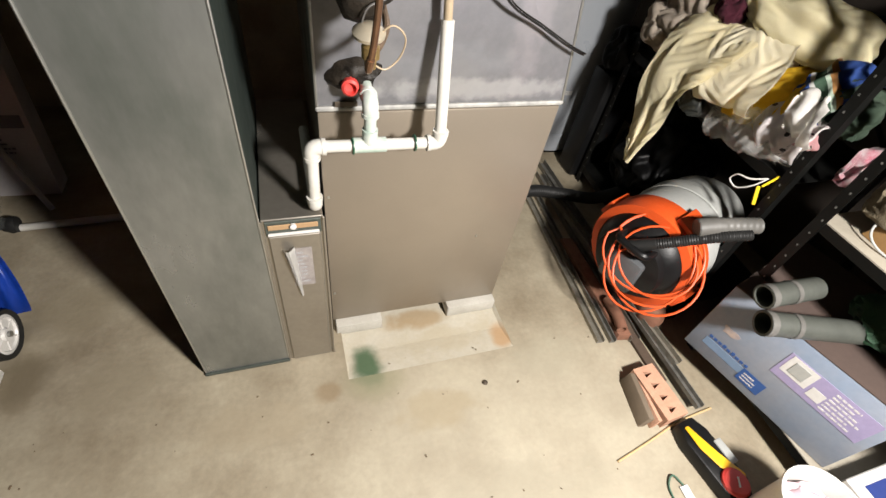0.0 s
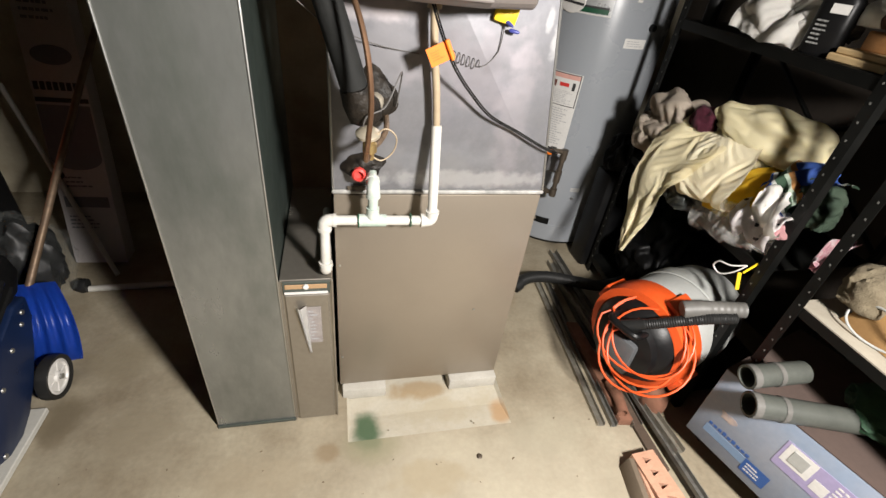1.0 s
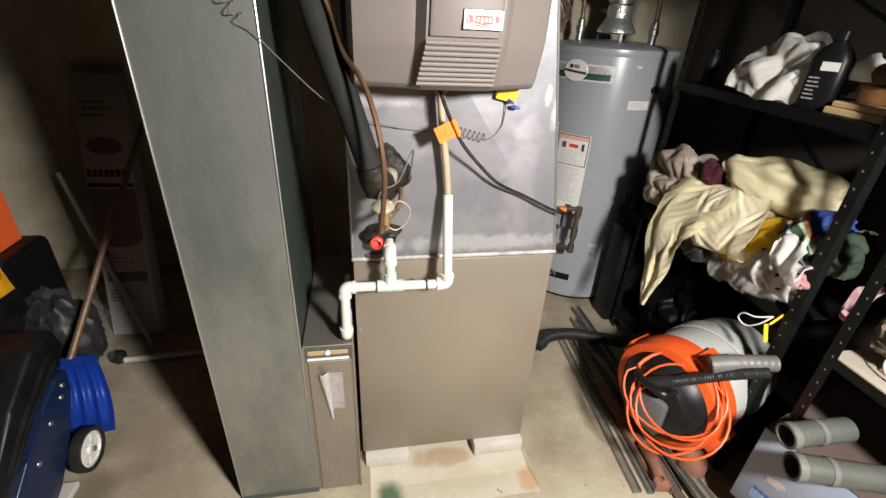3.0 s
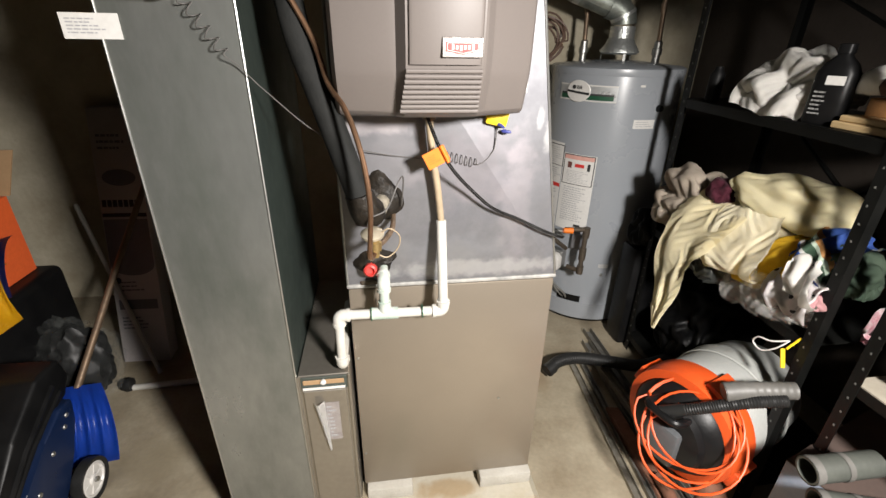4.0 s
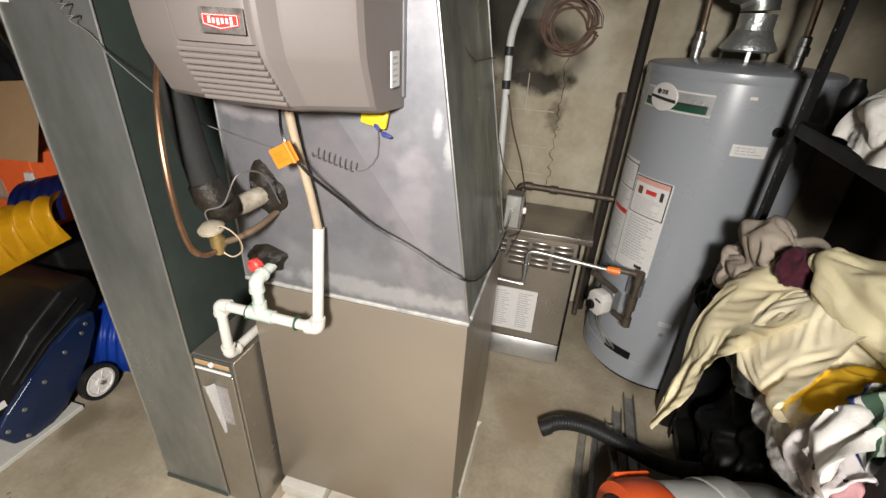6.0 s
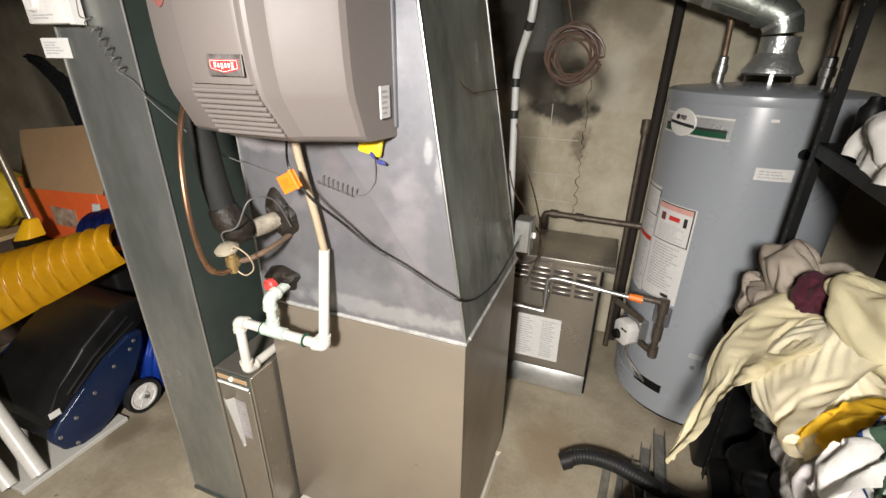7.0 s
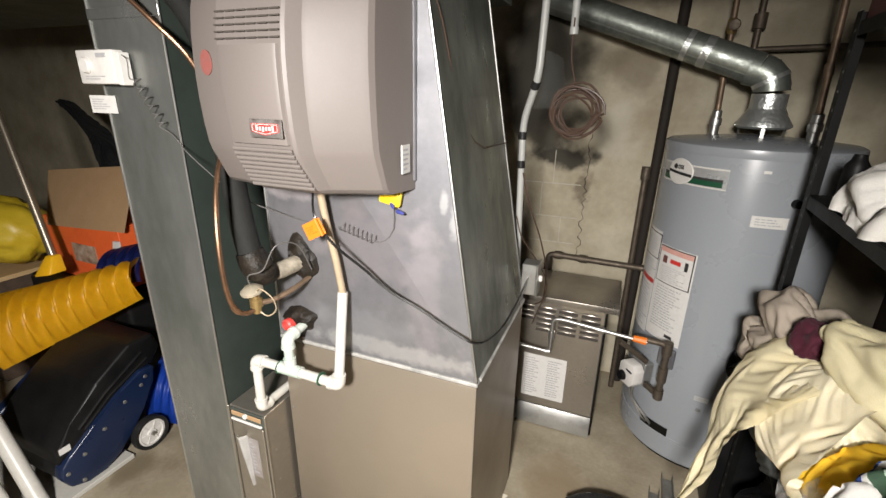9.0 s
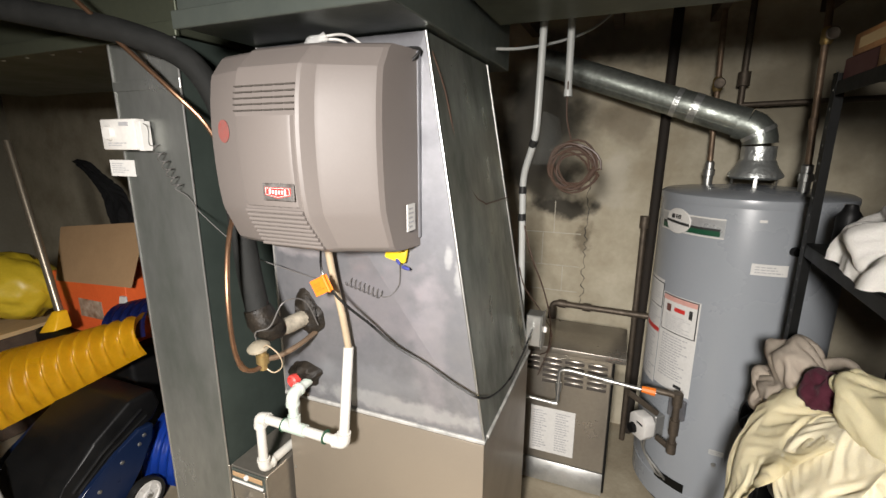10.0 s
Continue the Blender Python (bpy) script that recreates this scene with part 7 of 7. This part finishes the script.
# ---- clutter west of the duct ----
def snow_thrower():
    t = thing("snow_thrower", "navy and black electric snow thrower on a white board", "snow thrower")
    side = [(0.775, 0.11), (0.80, 0.050), (0.86, 0.0225), (0.93, 0.0225), (1.00, 0.055), (1.06, 0.12), (1.13, 0.20), (1.20, 0.30), (1.215, 0.375), (1.15, 0.385), (1.05, 0.335), (0.93, 0.26), (0.82, 0.185), (0.785, 0.15)]

    def extrude(outline, x0, x1, bevel):
        b = bmesh.new()
        lo = [b.verts.new((x0, y, z)) for y, z in outline]
        hi = [b.verts.new((x1, y, z)) for y, z in outline]
        b.faces.new(lo)
        b.faces.new(hi[::-1])
        n = len(outline)
        for i in range(n):
            b.faces.new((lo[i], hi[i], hi[(i + 1) % n], lo[(i + 1) % n]))
        if bevel:
            bmesh.ops.bevel(b, geom=b.edges[:], offset=bevel, segments=3, affect="EDGES", profile=0.5)
        return b
    part("side_plate", extrude(side, -0.725, -0.672, 0.010), NAVY, t, "glossy navy side plate")
    part("side_plate", extrude(side, -1.26, -1.21, 0.010), NAVY, t, "glossy navy side plate")
    hood = [(0.79, 0.15), (0.82, 0.185), (0.93, 0.262), (1.05, 0.338), (1.15, 0.39), (1.22, 0.378), (1.27, 0.44), (1.25, 0.52), (1.14, 0.52), (0.98, 0.42), (0.86, 0.31), (0.79, 0.22)]
    part("hood", extrude(hood, -1.10, -0.69, 0.014), BLACKP, t, "black moulded hood")
    part("auger_housing", extrude([(0.80, 0.06), (0.90, 0.03), (1.02, 0.09), (1.18, 0.30), (1.15, 0.375), (0.93, 0.25), (0.82, 0.17)], -1.208, -0.727, 0), BLACKP, t)
    part("ridge", tube([(-0.688, 0.88, 0.27), (-0.688, 1.00, 0.36), (-0.688, 1.18, 0.46)], 0.008, 8), BLACKP, t)
    part("ridge", tube([(-0.688, 0.90, 0.255), (-0.688, 1.02, 0.34), (-0.688, 1.20, 0.42)], 0.006, 8), BLACKP, t)
    for y, z in ((0.80, 0.12), (0.87, 0.16), (0.96, 0.215), (1.06, 0.28), (1.14, 0.315), (1.165, 0.345), (0.845, 0.05)):
        part("bolt", lathe([(0, 0.005), (0.007, 0.004), (0.009, 0)], 10, aim((-0.6715, y, z), (1, 0, 0))), STEEL, t)
    st = part("sticker", box(-0.6895, -0.688, 0.80, 0.84, 0.205, 0.232, 0, 1), PAPER, t, "small white sticker")
    for x in (-0.650, -1.285):
        q = aim((x, 1.118, 0.079), (1, 0, 0))
        w = part("wheel", lathe([(0.062, -0.014), (0.077, -0.018), (0.079, -0.010), (0.079, 0.010), (0.077, 0.018), (0.062, 0.014)], 36, q), BLACKR, t, "black tyre with a white hub")
        part("hub", lathe([(0.063, -0.012), (0.063, 0.012), (0.054, 0.014), (0.050, 0.008), (0.022, 0.010), (0.018, 0.018), (0, 0.018)], 32, q), WHITE, w)
        part("axle_cap", lathe([(0.010, 0.018), (0.009, 0.026), (0, 0.027)], 12, q), STEEL, w)
        for k in range(6):
            a = k * math.pi / 3
            part("spoke", box(0.020, 0.056, -0.003, 0.003, 0.008, 0.012, 0.001, 1, None, q @ Matrix.Rotation(a, 4, "Z")), WHITE, w)
    return t


whole("white_board", box(-1.25, -0.655, 0.63, 1.035, 0.0, 0.022, 0.003), FOAMW, "dirty white foam board lying on the floor", "board")
snow_thrower()


def ribbed_scoop(c00, c10, c01, c11, bulge, ribs, amp, thick, nu=120, nv=14):
    """A curved shovel blade between four corners, with rounded ribs across it."""
    c00, c10, c01, c11, bulge = (Vector(c) for c in (c00, c10, c01, c11, bulge))
    nrm = (c10 - c00).cross(c01 - c00).normalized()
    if nrm.dot(bulge) < 0:
        nrm = -nrm
    b = bmesh.new()
    rows = []
    for j in range(nv + 1):
        v = j / nv
        row = []
        for i in range(nu + 1):
            u = i / nu
            p = (c00 * (1 - u) + c10 * u) * (1 - v) + (c01 * (1 - u) + c11 * u) * v
            p = p + bulge * math.sin(math.pi * v) ** 0.8
            edge = min(1.0, min(v, 1 - v) * 5)
            p = p + nrm * amp * edge * (((1 + math.cos(2 * math.pi * u * ribs)) / 2) ** 1.4 - 0.4)
            row.append(b.verts.new(p))
        rows.append(row)
    for a, c in zip(rows, rows[1:]):
        for k in range(nu):
            b.faces.new((a[k], a[k + 1], c[k + 1], c[k]))
    bmesh.ops.solidify(b, geom=b.faces[:], thickness=thick)
    return b


def snow_shovel():
    t = thing("snow_shovel", "large ribbed yellow snow shovel resting on the snow thrower", "shovel")
    part("blade", ribbed_scoop((-1.50, 1.12, 0.63), (-0.86, 1.43, 0.80), (-1.27, 0.93, 0.36), (-0.78, 1.30, 0.655), (0.06, -0.09, 0.09), 10, 0.046, 0.004, 220), YELLOW, t, smooth=0.9)
    part("socket", hexa([(-1.38, 1.18, 0.70), (-1.28, 1.20, 0.72), (-1.28, 1.28, 0.72), (-1.38, 1.26, 0.70), (-1.355, 1.24, 0.80), (-1.315, 1.25, 0.80), (-1.315, 1.29, 0.80), (-1.355, 1.28, 0.80)], 0.008), YELLOW, t)
    part("shaft", tube([(-1.33, 1.265, 0.74), (-1.60, 1.32, 1.62)], 0.018, 14), mat("scuffed_aluminium", (0.30, 0.26, 0.20), (0.20, 0.17, 0.13), 0.35, 0.7, 30, 0.7, 0.05), t, "scuffed metal shaft")
    return t


snow_shovel()


DARKBLUE = mat("dark_blue_plastic", (0.010, 0.018, 0.11), (0.008, 0.013, 0.075), 0.4, 0, 8, 0.5, 0.03)


def blue_scoop(name, label, blade, handle):
    t = thing(name, label, "shovel")
    part("blade", blade, BLUE if handle else DARKBLUE, t, smooth=0.9)
    if handle:
        part("handle", tube(handle, 0.013, 12), TARN, t, "dull brown wooden handle")
    return t


blue_scoop("blue_shovel", "blue plastic shovel on the floor with a dull wooden handle", ribbed_scoop((-0.83, 1.36, 0.30), (-0.70, 1.40, 0.28), (-0.80, 1.20, 0.045), (-0.625, 1.24, 0.03), (0.06, -0.06, 0.055), 4, 0.012, 0.004, 40, 12), [(-0.77, 1.37, 0.28), (-0.715, 1.72, 0.60), (-0.66, 2.02, 0.88), (-0.58, 2.42, 1.25)])
blue_scoop("blue_shovel", "dark blue plastic shovel lying over the yellow shovel", ribbed_scoop((-1.10, 1.42, 0.82), (-0.86, 1.50, 0.88), (-1.01, 1.25, 0.67), (-0.80, 1.32, 0.73), (0.03, -0.05, 0.05), 5, 0.010, 0.004, 40, 12), None)
whole("storage_tote", box(-1.80, -0.99, 1.34, 1.85, 0.0, 0.60, 0.03, 3), BLACKP, "large black plastic storage tote", "tote")


def flap_carton():
    t = thing("orange_carton", "orange printed cardboard carton with a brown flap on the tote", "carton")
    ORC = mat("orange_printed_card", (0.78, 0.13, 0.03), (0.66, 0.10, 0.025), 0.55, 0, 8, 0.5, 0.05)
    part("body", box(-1.66, -1.06, 1.42, 1.80, 0.601, 0.93, 0.003), ORC, t)
    part("flap", hexa([(-1.60, 1.40, 0.885), (-1.00, 1.41, 0.915), (-1.00, 1.416, 0.915), (-1.60, 1.406, 0.885), (-1.72, 1.53, 1.15), (-1.03, 1.55, 1.22), (-1.03, 1.556, 1.22), (-1.72, 1.536, 1.15)]), CARD, t, "brown cardboard flap")
    part("back_flap", hexa([(-1.68, 1.80, 0.93), (-1.05, 1.80, 0.93), (-1.05, 1.806, 0.93), (-1.68, 1.806, 0.93), (-1.74, 1.86, 1.10), (-1.02, 1.86, 1.10), (-1.02, 1.866, 1.10), (-1.74, 1.866, 1.10)]), CARD, t, "brown cardboard flap")
    part("picture", box(-1.46, -1.27, 1.4165, 1.4195, 0.70, 0.80, 0), mat("brown_picture_print", (0.18, 0.09, 0.05), (0.55, 0.45, 0.35), 0.5, 0, 22, 0.9, 0), t, "dark printed picture")
    part("corner", hexa([(-1.17, 1.405, 0.602), (-1.055, 1.405, 0.602), (-1.055, 1.4185, 0.602), (-1.17, 1.4185, 0.602), (-1.09, 1.405, 0.86), (-1.055, 1.405, 0.86), (-1.055, 1.4185, 0.86), (-1.09, 1.4185, 0.86)]), PAPER, t, "white printed corner")
    return t


flap_carton()
pillow("yellow_tub", "rounded yellow plastic tub standing on the tote", "tub", (-1.98, 1.36, 0.82), (0.30, 0.22, 0.20), rot(0, 10, 20), mat("mustard_plastic", (0.62, 0.45, 0.03), (0.50, 0.36, 0.02), 0.4, 0, 6, 0.5, 0.05), 6)
whole("wood_shelf_board", box(-2.6, -1.83, 1.10, 1.70, 0.575, 0.60, 0.003), WOODP, "pale wooden board beside the tote", "board")
whole("tub_stand", box(-2.5, -1.84, 1.12, 1.68, 0.0, 0.574, 0.01), WOODD, "dark wooden stand under the board", "stand")
for n, (a, b) in enumerate((((-0.668, 0.700, 0.029), (-1.22, 0.765, 0.74)), ((-0.715, 0.625, 0.027), (-1.24, 0.66, 0.69)), ((-0.80, 0.575, 0.026), (-1.33, 0.60, 0.62)))):
    whole("white_tube", tube([a, (Vector(a) * 0.6 + Vector(b) * 0.4), b], 0.029 if n == 0 else 0.026, 18, True, 0.85), PVC, "white plastic tube leaning beside the snow thrower", "tube", group="white tubes")


def lamp_carton():
    t = thing("lamp_carton", "long white printed lamp carton leaning on the wall", "carton")
    a, b = Vector((-0.905, 1.875, 0.012)), Vector((-0.680, 1.865, 0.012))
    d = Vector((-0.165, 0.62, 1.165))
    th = Vector((0.0, 0.10, 0.0))
    body = hexa([a, b, b + th, a + th, a + d, b + d, b + d + th, a + d + th], 0.003)
    part("body", body, mat("white_lamp_card", (0.44, 0.41, 0.40), (0.35, 0.325, 0.325), 0.6, 0, 6, 0.4, 0.05), t)
    u, w = (b - a).normalized(), d.normalized()
    m = Matrix((u, w, u.cross(w).normalized())).transposed().to_4x4()
    m = Matrix.Translation(a + u.cross(w).normalized() * 0.0006) @ m
    L = (b - a).length
    GREYPR = mat("mid_grey_print", (0.14, 0.14, 0.15), None, 0.6, 0, 15, 0.4, 0)
    part("panel", box(0.006, L - 0.006, 0.50, 0.74, 0, 0.001, 0, 1, None, m), GREYPR, t, "grey printed panel")
    bm = slab_plan([(L / 2 + (L / 2 - 0.006) * math.cos(math.pi + math.pi * k / 12), 0.50 + 0.055 * math.sin(math.pi + math.pi * k / 12)) for k in range(13)], 0, 0.001, 0, m)
    part("panel", bm, GREYPR, t, "grey printed panel")
    part("rule", box(0.006, L - 0.006, 0.752, 0.772, 0, 0.001, 0, 1, None, m), INKB, t)
    part("rule", box(0.02, L - 0.02, 0.27, 0.32, 0, 0.001, 0, 1, None, m), GREYPR, t)
    bars("print_bar", L - 0.05, 0.07, 4, m @ Matrix.Translation((L / 2, 0.20, 0.0003)), GREYPR, t, 31)
    bars("print_bar", L - 0.09, 0.06, 3, m @ Matrix.Translation((L / 2, 0.39, 0.0003)), GREYPR, t, 32)
    bars("print_bar", L - 0.06, 0.10, 3, m @ Matrix.Translation((L / 2, 1.15, 0.0003)), GREYPR, t, 33)
    part("dot", lathe([(0, 0.001), (0.017, 0.001), (0.017, 0)], 18, m @ Matrix.Translation((0.03, 0.42, 0))), INKB, t)
    part("ellipse", lathe([(0, 0.001), (0.055, 0.001), (0.055, 0)], 24, m @ Matrix.Translation((L / 2, 0.96, 0)) @ Matrix.Diagonal((1.5, 0.8, 1, 1))), GREYPR, t)
    bm = bmesh.new()
    for k in range(7):
        box(0.012 + 0.0265 * k, 0.032 + 0.0265 * k, 0.805, 0.842, 0, 0.0012, 0, 1, bm)
    bm.transform(m)
    part("lettering_bar", bm, INKB, t)
    return t


lamp_carton()
whole("white_stick", tube([(-0.693, 1.771, 0.012), (-1.16, 2.32, 0.71)], 0.011, 10), PVC, "thin white stick leaning towards the wall", "stick")
whole("floor_pole", tube([(-0.78, 1.672, 0.014), (-0.10, 1.70, 0.014)], 0.014, 12), PVC, "white pole lying on the floor", "pole")
whole("pole_cap", lathe([(0, 0), (0.03, 0.002), (0.034, 0.02), (0.024, 0.045), (0, 0.05)], 16, aim((-0.77, 1.672, 0.034), (-1, 0, 0))), BLACKR, "black rubber cap on the floor pole", "cap")
crumple("plastic_wrap", "crumpled clear plastic wrap over dark clutter", "plastic wrap", (-0.92, 1.62, 0.20), (0.17, 0.15, 0.22), 51, FILM, 1.3, 5, 12)
crumple("dark_bag", "black bag inside the plastic wrap", "bag", (-0.94, 1.64, 0.19), (0.14, 0.12, 0.19), 52, BLACKP, 1.2, 4)
sheet_drape("black_jacket", "black jacket hanging on the wall", "jacket", [(-2.00, 1.82, 1.50), (-1.88, 1.84, 1.43), (-1.76, 1.87, 1.25), (-1.70, 1.87, 0.95), (-1.68, 1.83, 0.602)], [0.04, 0.14, 0.26, 0.30, 0.30], 2.5, 0.02, cloth_mat("black_cloth", (0.012, 0.012, 0.013), (0.022, 0.022, 0.022)), 14, 0.004, (1, 0, 0.3))


# ---- small litter on the floor ----
def litter():
    r = random.Random(77)
    b = bmesh.new()
    for k in range(60):
        x, y = r.uniform(-0.7, 1.3), r.uniform(-0.4, 0.88) if k % 4 else r.uniform(0.2, 0.8)
        if -0.1 < x < 0.32 and y > 0.88:
            continue
        s = r.uniform(0.0008, 0.0032)
        q = Matrix.Translation((x, y, 0.0012)) @ Matrix.Rotation(r.uniform(0, 6), 4, "Z")
        box(-s * r.uniform(1, 2.4), s, -s * 0.7, s * 0.7, -0.001, s * 0.5, 0, 1, b, q)
    return whole("floor_litter", b, mat("dark_grit", (0.10, 0.07, 0.045), (0.20, 0.15, 0.09), 0.9, 0, 40, 0.8, 0.2), "small dark grit and crumbs on the concrete", "litter", "stuff", smooth=0)


litter()
whole("pebble", lathe([(0, 0.0), (0.008, 0.001), (0.010, 0.004), (0.006, 0.008), (0, 0.009)], 10, Matrix.Translation((0.797, 0.670, 0))), IRON, "small dark pebble on the concrete floor", "pebble")
